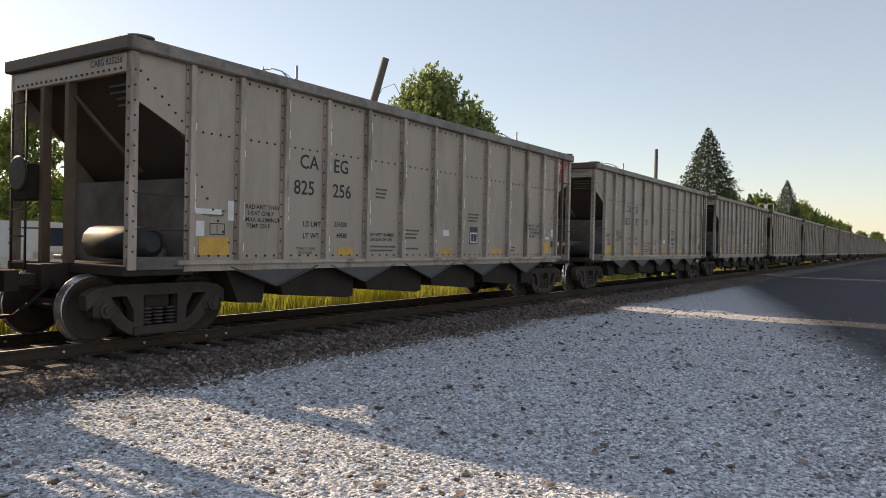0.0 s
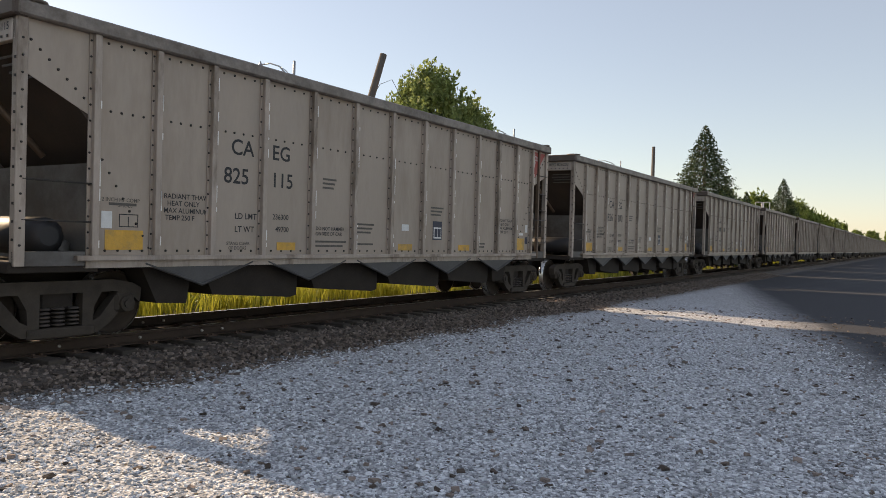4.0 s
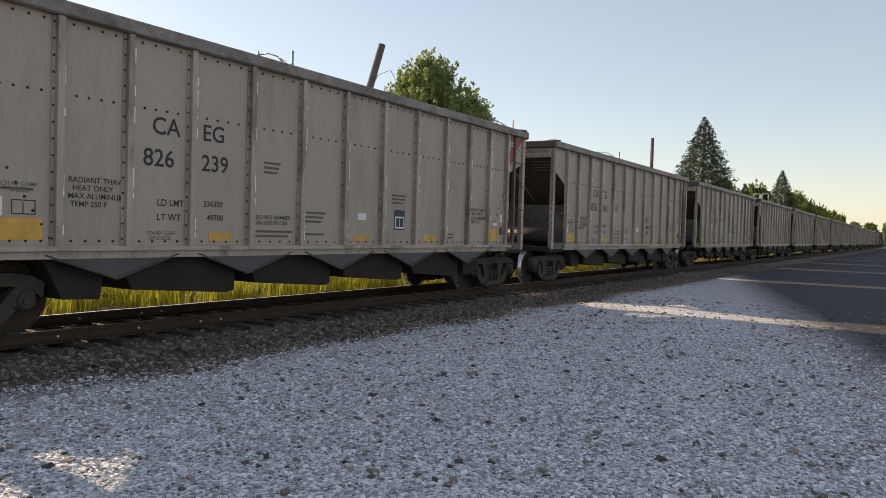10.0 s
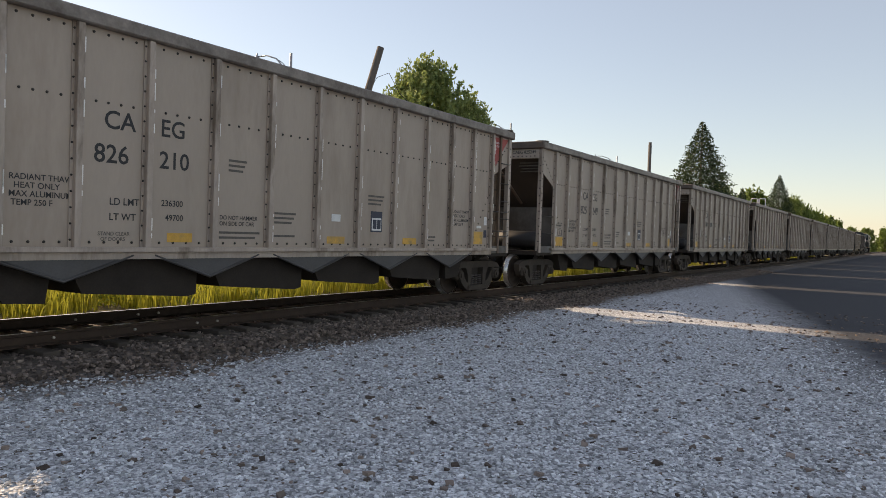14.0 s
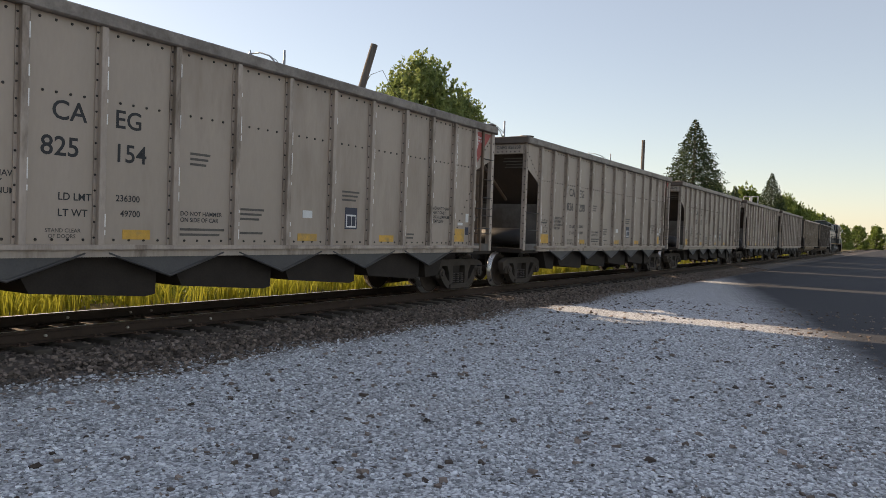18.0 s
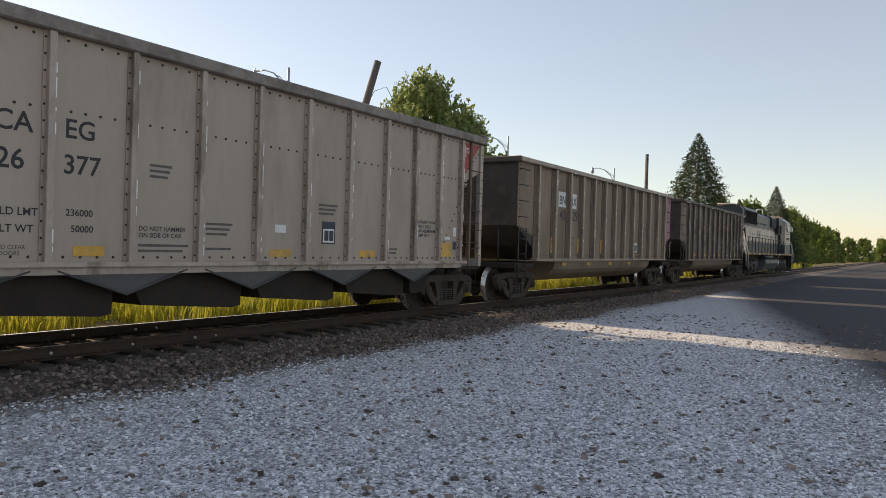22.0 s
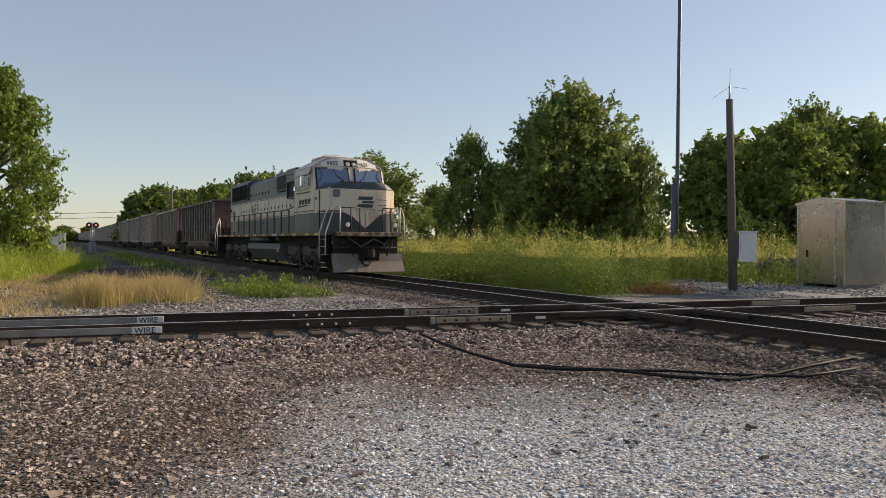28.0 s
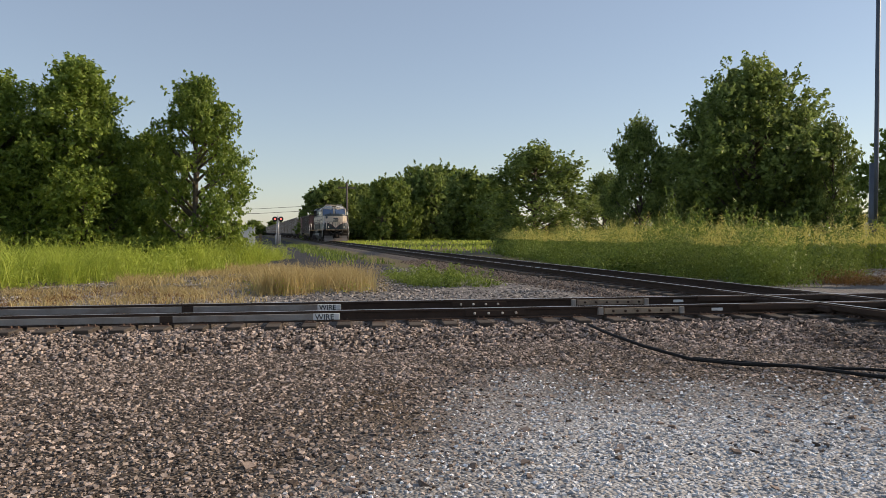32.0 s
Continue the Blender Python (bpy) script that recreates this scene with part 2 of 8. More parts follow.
M_RUBBER = mat("black_rubber_hose", (0.02, 0.02, 0.02), 0.6, 0, 0.2, 10, 60, 0.05, spec=0.12)
M_STEELBAR = mat("painted_grab_iron", (0.055, 0.048, 0.045), 0.6, 0.3, 0.3, 10, 60, 0.05)

# ---- ground ----
GZ = -0.35           # the gravel lot, below the rail tops
DX = -13.03          # where the second track crosses the first, along x
CA = radians(82.35)   # its heading
CU, CN = Vector((math.cos(CA), math.sin(CA), 0)), Vector((-math.sin(CA), math.cos(CA), 0))
CROSS = Vector((DX, YT, 0))


def ground_material():
    """Bare earth and stones: pale crushed limestone in the lot, brown ballast toward the second track, asphalt on the road, grassy soil beyond."""
    m = bpy.data.materials.new("lot_ground")
    m.use_nodes = True
    nt = m.node_tree
    b = nt.nodes["Principled BSDF"]
    b.inputs["Roughness"].default_value = 0.95
    b.inputs["Specular IOR Level"].default_value = 0.08
    tc = nt.nodes.new("ShaderNodeTexCoord")
    sep = nt.nodes.new("ShaderNodeSeparateXYZ")
    nt.links.new(tc.outputs["Object"], sep.inputs[0])

    def node(kind, **ins):
        n = nt.nodes.new(kind)
        for k, v in ins.items():
            i = n.inputs[k.replace("_", " ")]
            if hasattr(v, "is_linked"):
                nt.links.new(v, i)
            else:
                i.default_value = v
        return n

    def mth(op, a, c=0.0):
        n = nt.nodes.new("ShaderNodeMath")
        n.operation = op
        for i, v in enumerate((a, c)):
            if isinstance(v, (int, float)):
                n.inputs[i].default_value = v
            else:
                nt.links.new(v, n.inputs[i])
        return n.outputs[0]

    def noise_at(s, d=4, r=0.6):
        return node("ShaderNodeTexNoise", Vector=tc.outputs["Object"], Scale=s, Detail=float(d), Roughness=r).outputs["Fac"]

    def step(v, lo, hi):
        n = node("ShaderNodeMapRange", Value=v)
        n.inputs["From Min"].default_value, n.inputs["From Max"].default_value = lo, hi
        return n.outputs["Result"]

    def mix(f, a, c):
        n = nt.nodes.new("ShaderNodeMix")
        n.data_type = 'RGBA'
        if isinstance(f, (int, float)):
            n.inputs["Factor"].default_value = f
        else:
            nt.links.new(f, n.inputs["Factor"])
        for i, v in ((6, a), (7, c)):
            if isinstance(v, tuple):
                n.inputs[i].default_value = (*v, 1)
            else:
                nt.links.new(v, n.inputs[i])
        return n.outputs[2]

    def stones(scale, lo, hi):
        v = node("ShaderNodeTexVoronoi", Vector=tc.outputs["Object"], Scale=scale)
        s = nt.nodes.new("ShaderNodeSeparateColor")
        nt.links.new(v.outputs["Color"], s.inputs[0])
        return v, mix(s.outputs[0], lo, hi), s

    x, y = sep.outputs[0], sep.outputs[1]
    wob = mth('MULTIPLY', mth('SUBTRACT', noise_at(0.5, 5), 0.5), 3.0)
    wob2 = mth('MULTIPLY', mth('SUBTRACT', noise_at(2.2, 4), 0.5), 0.9)
    vw, white, sw = stones(34.0, (0.34, 0.355, 0.38), (0.90, 0.925, 0.96))
    vb, brown, sb = stones(46.0, (0.028, 0.022, 0.018), (0.30, 0.245, 0.20))
    va, asphalt, s_a = stones(70.0, (0.045, 0.047, 0.052), (0.085, 0.086, 0.092))
    # shade of the gaps between stones, painted dark along the cell joints
    white = mix(mth('MULTIPLY', step(vw.outputs["Distance"], 0.45, 0.8), 0.62), white, (0.13, 0.13, 0.135))
    brown = mix(mth('MULTIPLY', step(vb.outputs["Distance"], 0.40, 0.70), 0.8), brown, (0.018, 0.014, 0.011))
    dark_specks = step(sw.outputs[1], 0.955, 0.965)
    white = mix(dark_specks, white, (0.12, 0.105, 0.09))
    white = mix(mth('MULTIPLY', step(noise_at(0.35, 5), 0.5, 0.75), 0.25), white, (0.30, 0.265, 0.225))
    white = mix(mth('MULTIPLY', step(noise_at(3.0, 6, 0.7), 0.5, 0.75), 0.22), white, (0.24, 0.215, 0.19))
    soil = mix(noise_at(1.5, 6), (0.10, 0.085, 0.05), (0.20, 0.18, 0.09))
    white = mix(mth('MULTIPLY', step(x, -0.3, -3.4), 0.50), white, (0.27, 0.25, 0.222))
    # brown ground lies west of a wavering line through the lot
    west = step(mth('ADD', mth('ADD', x, mth('MULTIPLY', mth('SUBTRACT', y, 0.8), 1.35)), wob), -4.6, -8.0)
    west = mth('MAXIMUM', west, step(mth('ADD', mth('SUBTRACT', x, mth('MULTIPLY', mth('SUBTRACT', y, 3.0), 0.45)), wob), -7.6, -9.4))
    col = mix(west, white, brown)
    # worn brown patch and the track's own dark shoulder
    dx2 = mth('ADD', mth('POWER', mth('DIVIDE', mth('ADD', x, 8.2), 1.1), 2.0), mth('POWER', mth('DIVIDE', mth('SUBTRACT', y, 1.2), 0.5), 2.0))
    col = mix(mth('MULTIPLY', step(mth('ADD', dx2, wob), 1.6, 0.2), 0.7), col, (0.12, 0.085, 0.055))
    shoulder = step(mth('ADD', y, wob2), 7.0, 7.7)
    col = mix(mth('MULTIPLY', shoulder, 0.8), col, brown)
    # asphalt road to the east
    road_edge = mth('ADD', mth('MULTIPLY', mth('SUBTRACT', x, 12.7), 0.27), 0.6)
    on_road = mth('MULTIPLY', step(mth('SUBTRACT', mth('ADD', y, mth('MULTIPLY', wob2, 0.9)), road_edge), 0.75, -0.75), step(mth('ADD', y, wob2), 8.1, 7.4))
    on_road = mth('MULTIPLY', on_road, step(x, 8.5, 11.5))
    # gravel turns darker and grey-brown toward the road, fading in from x = 3
    near_road = mth('MULTIPLY', step(mth('SUBTRACT', mth('ADD', y, mth('MULTIPLY', wob2, 1.6)), mth('MULTIPLY', road_edge, 1.0)), 2.6, -0.2), step(x, 3.0, 6.0))
    col = mix(mth('MULTIPLY', near_road, 0.32), col, mix(noise_at(4.0, 5), (0.13, 0.118, 0.108), (0.26, 0.235, 0.215)))
    col = mix(on_road, col, asphalt)
    # grey gravel beyond the crossing track
    vg, grey, sg = stones(30.0, (0.11, 0.10, 0.095), (0.33, 0.31, 0.29))
    col = mix(step(mth('ADD', x, wob2), -15.6, -16.4), col, grey)
    # soil and turf away from the lot
    far = mth('MAXIMUM', step(mth('ADD', y, wob2), 11.6, 12.6), step(mth('ADD', x, wob), -22.5, -24.5))
    col = mix(mth('MULTIPLY', far, 0.85), col, soil)
    yard = mth('MULTIPLY', mth('MULTIPLY', step(mth('ADD', x, wob2), -24.0, -22.8), step(x, 0.0, -2.5)), mth('MULTIPLY', step(mth('ADD', y, wob2), 25.0, 23.5), step(mth('ADD', y, wob2), 11.6, 12.4)))
    col = mix(yard, col, mix(step(mth('ADD', x, wob), -13.5, -12.0), grey, brown))
    # the drive that runs west beside the track
    drive = mth('MULTIPLY', mth('MULTIPLY', step(mth('ADD', y, wob2), 0.2, 0.8), step(mth('ADD', y, wob2), 6.6, 6.0)), step(mth('ADD', x, wob), -29.0, -31.0))
    col = mix(drive, col, asphalt)
    nt.links.new(col, b.inputs["Base Color"])
    bp = nt.nodes.new("ShaderNodeBump")
    bp.inputs["Strength"].default_value, bp.inputs["Distance"].default_value = 0.9, 0.02
    h = mth('ADD', mth('MULTIPLY', vw.outputs["Distance"], -1.0), mth('MULTIPLY', noise_at(12, 4), 0.6))
    nt.links.new(mth('MULTIPLY', h, mth('SUBTRACT', 1.0, mth('MULTIPLY', on_road, 0.8))), bp.inputs["Height"])
    nt.links.new(bp.outputs["Normal"], b.inputs["Normal"])
    return m


M_GROUND = ground_material()


def build_ground():
    """One sheet to the horizon, fine and uneven near the lot."""
    xs = np.unique(np.concatenate([np.array([-3000, -1500, -800, -400, -250, -160, -110, -80, -60, -45, -34, -26]), np.arange(-20, 22.01, 0.4), np.array([24, 28, 34, 42, 55, 75, 110, 160, 250, 400, 800, 1500, 3000])]))
    ys = np.unique(np.concatenate([np.array([-3000, -1500, -700, -300, -150, -80, -45, -28, -18, -12]), np.arange(-8, 14.01, 0.4), np.array([16, 19, 23, 28, 36, 48, 70, 110, 200, 400, 800, 1500, 3000])]))
    vs, fs = [], []
    for yy in ys:
        for xx in xs:
            near = 1.0 if (-20 <= xx <= 22 and -8 <= yy <= 14) else 0.0
            z = GZ + near * (0.05 * noise.noise((xx * 0.35, yy * 0.35, 3.1)) + 0.022 * noise.noise((xx * 1.1, yy * 1.1, 7.7)))
            vs.append((xx, yy, z))
    w = len(xs)
    for j in range(len(ys) - 1):
        for i in range(w - 1):
            fs.append((j * w + i, j * w + i + 1, (j + 1) * w + i + 1, (j + 1) * w + i))
    me = mesh("ground", vs, fs, M_GROUND, True)
    tagged(new("ground", me), "pale crushed-stone lot with brown dirt and asphalt road", "ground", kind="structure")


build_ground()

STONE_V = np.array([(x, y, z) for z in (-0.62, 0.62) for x, y in ((-0.75, -0.75), (0.75, -0.75), (0.75, 0.75), (-0.75, 0.75))], float)
STONE_F = np.array([(4, 5, 6), (4, 6, 7), (0, 1, 5), (0, 5, 4), (1, 2, 6), (1, 6, 5), (2, 3, 7), (2, 7, 6), (3, 0, 4), (3, 4, 7)])


def scatter(name, label, pts, sizes, material, seed, flat=0.7, category="gravel"):
    """Loose angular stones, each its own little solid, joined as one heap."""
    rng = np.random.default_rng(seed)
    n = len(pts)
    v = STONE_V[None] * rng.uniform(0.7, 1.2, (n, 1, 3)) + rng.uniform(-0.34, 0.34, (n, 8, 3))
    a = rng.uniform(0, math.tau, n)
    t = rng.uniform(-0.5, 0.5, n)
    c, s, ct, st = np.cos(a), np.sin(a), np.cos(t), np.sin(t)
    v[..., 2] *= flat
    y2, z2 = v[..., 1] * ct[:, None] - v[..., 2] * st[:, None], v[..., 1] * st[:, None] + v[..., 2] * ct[:, None]
    x3, y3 = v[..., 0] * c[:, None] - y2 * s[:, None], v[..., 0] * s[:, None] + y2 * c[:, None]
    v = np.stack([x3, y3, z2], -1) * np.asarray(sizes)[:, None, None] + np.asarray(pts)[:, None, :]
    f = STONE_F[None] + (np.arange(n) * 8)[:, None, None]
    me = bpy.data.meshes.new(name)
    me.vertices.add(n * 8)
    me.vertices.foreach_set("co", v.reshape(-1))
    me.loops.add(n * 30)
    me.loops.foreach_set("vertex_index", f.reshape(-1).astype(np.int32))
    me.polygons.add(n * 10)
    me.polygons.foreach_set("loop_start", np.arange(0, n * 30, 3, dtype=np.int32))
    me.materials.append(material)
    me.update(calc_edges=True)
    me.shade_flat()
    return tagged(new(name, me), label, category, kind="stuff")


# ---- tracks ----
RAIL_OUTLINE = [(-0.07, -0.172), (0.07, -0.172), (0.07, -0.160), (0.012, -0.14), (0.010, -0.045), (0.036, -0.036), (0.036, -0.004), (0.030, 0.0), (-0.030, 0.0), (-0.036, -0.004), (-0.036, -0.036), (-0.010, -0.045), (-0.012, -0.14), (-0.07, -0.160)]


def rail_mesh(name, a, b, drop=0.0):
    """A rail along x from a to b: rusty web and foot, bright head."""
    bm = bmesh.new()
    prism(bm, [(p, q - drop - 0.002) for p, q in RAIL_OUTLINE], 'x', a, b)
    me = bpy.data.meshes.new(name)
    bm.normal_update()
    bm.to_mesh(me)
    bm.free()
    me.materials.append(M_RAIL)
    me.materials.append(M_RAILTOP)
    for p in me.polygons:
        if p.normal.z > 0.9 and p.center.z > -0.02 - drop:
            p.material_index = 1
    return me


def berm(name, a, b, label, top, m, width=1.75, foot=2.75):
    """A ballast bed along x: flat shoulder and sloping sides."""
    bm = bmesh.new()
    prism(bm, [(-foot, GZ - 0.15), (foot, GZ - 0.15), (width, top), (-width, top)], 'x', a, b)
    ob = part(name, bm, M_BALLAST, None, "", m)
    return tagged(ob, label, "ballast", kind="structure")


M_BALLAST = mat("ballast_bed", (0.115, 0.094, 0.08), 0.95, 0, 0.8, 14, 30, 1.0, dist=0.03)
M_STONE_BROWN = mat("ballast_stones", (0.32, 0.262, 0.228), 0.95, 0, 0.35, 40, 120, 0.4, per_island=0.88, spec=0.12)
M_STONE_DARK = mat("dark_ballast_stones", (0.20, 0.16, 0.137), 0.95, 0, 0.25, 20, 80, 0.3, per_island=0.65, spec=0.12)
M_STONE_WHITE = mat("limestone_chips", (0.56, 0.575, 0.595), 0.95, 0, 0.25, 30, 90, 0.3, per_island=0.6, spec=0.1)
M_STONE_GREY = mat("grey_stones", (0.27, 0.25, 0.235), 0.95, 0, 0.25, 20, 80, 0.3, per_island=0.65, spec=0.12)

M1 = pose(0, YT, 0)
M2 = Matrix.Translation(CROSS) @ Matrix.Rotation(CA, 4, 'Z')
berm("ballast_bed", -900, 900, "dark stone ballast bed under the railway track", -0.245, M1)
berm("ballast_bed", -300, 300, "brown stone ballast bed under the crossing track", -0.255, M2, 1.7, 2.9)


def track(name, label, m, a, b, drop, near):
    """Two rails on timber ties; ties one by one in the stretch near, joined beyond it."""
    root = thing(name, label, "railway track", m, kind="structure")
    me = rail_mesh("rail", a, b, drop)
    for s in (-0.752, 0.752):
        use("rail", me, root, "rusty steel rail with a polished head", pose(0, s, 0))
    tie = bpy.data.meshes.new("tie")
    bm = bx(-0.115, 0.115, -1.3, 1.3, -0.36, -0.177, 0.012)
    bm.to_mesh(tie)
    bm.free()
    tie.materials.append(M_TIE)
    plate = bpy.data.meshes.new("tie_plate")
    bm = bmesh.new()
    box(bm, -0.09, 0.09, -0.17, 0.17, -0.178, -0.168)
    for sx in (-0.05, 0.05):
        for sy in (-0.09, 0.09):
            box(bm, sx - 0.014, sx + 0.014, sy - 0.022, sy + 0.022, -0.17, -0.142)
    bm.to_mesh(plate)
    bm.free()
    plate.materials.append(M_PLATE)
    rng = random.Random(5)
    x = near[0]
    while x < near[1]:
        t = use("tie", tie, root, "", pose(x, rng.uniform(-0.06, 0.06), rng.uniform(-0.012, 0.004), 0, 0, rng.uniform(-1.5, 1.5)))
        for s in (-0.752, 0.752):
            use("tie_plate", plate, t, "", pose(0, s, 0))
        x += 0.55
    bm = bmesh.new()
    for lo, hi in ((max(a, near[0] - 90), near[0] - 0.5), (near[1] + 0.5, min(b, near[1] + 90))):
        x = lo
        while x < hi:
            box(bm, x - 0.115, x + 0.115, -1.3, 1.3, -0.36, -0.177)
            x += 0.55
    tagged(part("ties", bm, M_TIE, root), "dark timber ties", kind="stuff")
    return root


track_1 = track("track_1", "straight railway track with rusty rails on dark timber ties", M1, -900, 900, 0.0, (-45, 32))
track_2 = track("track_2", "railway track that crosses the other at a diamond", M2, -300, 300, 0.003, (-16, 30))

# ---- rolling stock ----
def distance_run(t):
    """Metres that the train has gone by the time t."""
    ts, ds = (0, 4, 9, 13, 17, 19, 22, 23, 32), (-0.1, 66.02, 148.07, 213.5, 278.77, 311.5, 360.6, 377.1, 524.1)
    return float(np.interp(t, ts, ds))


RUN_TIMES = (0, 2, 4, 6.5, 9, 11, 13, 15, 17, 19, 20.5, 22, 23, 25, 27, 29.5, 32)
WHEEL_R = 0.457
MOVERS = []


def wheelset(parent, m, r=WHEEL_R, name="wheelset"):
    """Two solid wheels with bright treads on one axle, turning about its own y axis."""
    bm = bmesh.new()
    tube(bm, [(0, -1.06, 0), (0, 1.06, 0)], 0.085, 10)
    ws = part(name, bm, M_UNDER, parent, "", m)
    for s in (-1, 1):
        bm = bmesh.new()
        lathe(bm, [(0.12, s * 0.86), (0.16, s * 0.80), (r - 0.14, s * 0.76), (r - 0.09, s * 0.82), (r - 0.012, s * 0.82), (r - 0.012, s * 0.69), (r - 0.09, s * 0.69), (0.16, s * 0.74), (0.12, s * 0.70)], 28, 'y')
        wheel = part("wheel", bm, M_WHEEL, ws)
        bm = bmesh.new()
        lathe(bm, [(r - 0.02, s * 0.822), (r, s * 0.815), (r + 0.001, s * 0.735), (r + 0.026, s * 0.72), (r + 0.024, s * 0.70), (r - 0.02, s * 0.69)], 28, 'y', (0, 0, 0), False)
        part("tread", bm, M_TREAD, ws, "bright worn wheel tread")
        if s < 0:
            bm = bmesh.new()
            lathe(bm, [(0.11, -1.055), (0.11, -1.07), (0.07, -1.085)], 8, 'y')
            part("axle_cap", bm, M_BOGIE, ws)
    return ws


def truck(parent, x):
    """A three-piece freight truck: side frames with spring nests, bolster and two wheelsets."""
    root = new("truck")
    root.parent = parent
    root.matrix_basis = pose(x, 0, 0)
    bm = bmesh.new()
    box(bm, -0.22, 0.22, -1.0, 1.0, 0.42, 0.66, 0.03)
    box(bm, -0.3, 0.3, -0.35, 0.35, 0.62, 0.74, 0.02)
    for s in (-1, 1):
        box(bm, -0.36, 0.36, *sorted((s * 0.62, s * 0.90)), 0.12, 0.44, 0.02)
    part("bolster", bm, M_UNDER, root)
    for s in (-1, 1):
        bm = bmesh.new()
        y0, y1 = s * 0.93, s * 1.10
        # arched top chord, thick sloping tension members, columns, bottom tray and pedestal jaws
        prism(bm, [(-1.12, 0.46), (-1.14, 0.66), (-1.0, 0.74), (-0.72, 0.79), (0.72, 0.79), (1.0, 0.74), (1.14, 0.66), (1.12, 0.46), (0.98, 0.58), (0.74, 0.63), (-0.74, 0.63), (-0.98, 0.58)], 'y', y0, y1)
        for e in (-1, 1):
            prism(bm, [(e * 1.05, 0.60), (e * 0.80, 0.64), (e * 0.52, 0.30), (e * 0.40, 0.24), (e * 0.30, 0.22), (e * 0.30, 0.08), (e * 0.50, 0.10), (e * 0.66, 0.20)], 'y', y0, y1)
            prism(bm, [(e * 0.28, 0.16), (e * 0.42, 0.16), (e * 0.44, 0.44), (e * 0.56, 0.66), (e * 0.28, 0.66)], 'y', y0, y1)
            box(bm, *sorted((e * 0.73, e * 1.03)), *sorted((s * 0.90, s * 1.14)), 0.34, 0.60, 0.04)
            tube(bm, [(e * 0.88, s * 1.10, 0.457), (e * 0.88, s * 1.19, 0.457)], 0.105, 12)
            tube(bm, [(e * 0.88, s * 1.19, 0.457), (e * 0.88, s * 1.215, 0.457)], 0.06, 8)
        box(bm, -0.44, 0.44, *sorted((y0, s * 1.14)), 0.07, 0.20, 0.02)
        side = part("side_frame", bm, M_BOGIE, root)
        bm = bmesh.new()
        for cx in (-0.19, 0.0, 0.19):
            for k in range(5):
                lathe(bm, [(0.05, 0.215 + k * 0.05), (0.082, 0.225 + k * 0.05), (0.082, 0.240 + k * 0.05), (0.05, 0.250 + k * 0.05)], 8, 'z', (cx, s * 1.02, 0))
        part("spring_nest", bm, M_SPRING, side)
    for e, nm in ((-0.865, "wheelset"), (0.865, "wheelset")):
        wheelset(root, pose(e, 0, WHEEL_R), WHEEL_R, nm)
    return root


def dots(name, pts, y, s, r, parent, material):
    """Rivet or huck-bolt heads, low domes on a side at depth y that faces s along y."""
    vs, fs = [], []
    for x, z in pts:
        b0 = len(vs)
        for rr, h in ((r, 0.0), (r * 0.7, 0.014)):
            for k in range(6):
                a = k * math.tau / 6
                vs.append((x + rr * math.cos(a), y + s * h, z + rr * math.sin(a)))
        for k in range(6):
            q = (b0 + k, b0 + (k + 1) % 6, b0 + 6 + (k + 1) % 6, b0 + 6 + k)
            fs.append(q if s < 0 else q[::-1])
        fs.append(tuple(b0 + 6 + k for k in range(6))[::(1 if s < 0 else -1)])
    return tagged(use(name, mesh(name, vs, fs, material), parent), "dark round bolt heads", kind="stuff")


RIBS = (-6.2, -5.3, -4.36, -3.36, -2.24, -1.12, 0.0, 1.12, 2.24, 3.36, 4.36, 5.3, 6.2)
HL = 7.2             # half length over the rim
Z0, Z1, Z2 = 1.10, 3.90, 4.08
SIDE_Y = 1.47


def coupler(parent, x, e):
    bm = bmesh.new()
    xe = x
    box(bm, *sorted((xe - e * 0.75, xe - e * 0.12)), -0.07, 0.07, 0.74, 0.92, 0.02)
    prism(bm, [(xe - e * 0.2, -0.14), (xe, -0.16), (xe + e * 0.06, 0.03), (xe - e * 0.05, 0.17), (xe - e * 0.2, 0.12)], 'z', 0.69, 0.97)
    c = part("coupler", bm, M_UNDER, parent, "rusty knuckle coupler")
    bm = bmesh.new()
    tube(bm, [(xe - e * 0.55, -0.35, 0.80), (xe - e * 0.3, -0.36, 0.60), (xe - e * 0.08, -0.26, 0.38), (xe + e * 0.02, -0.1, 0.36)], 0.028, 7)
    part("air_hose", bm, M_RUBBER, c)
    return c


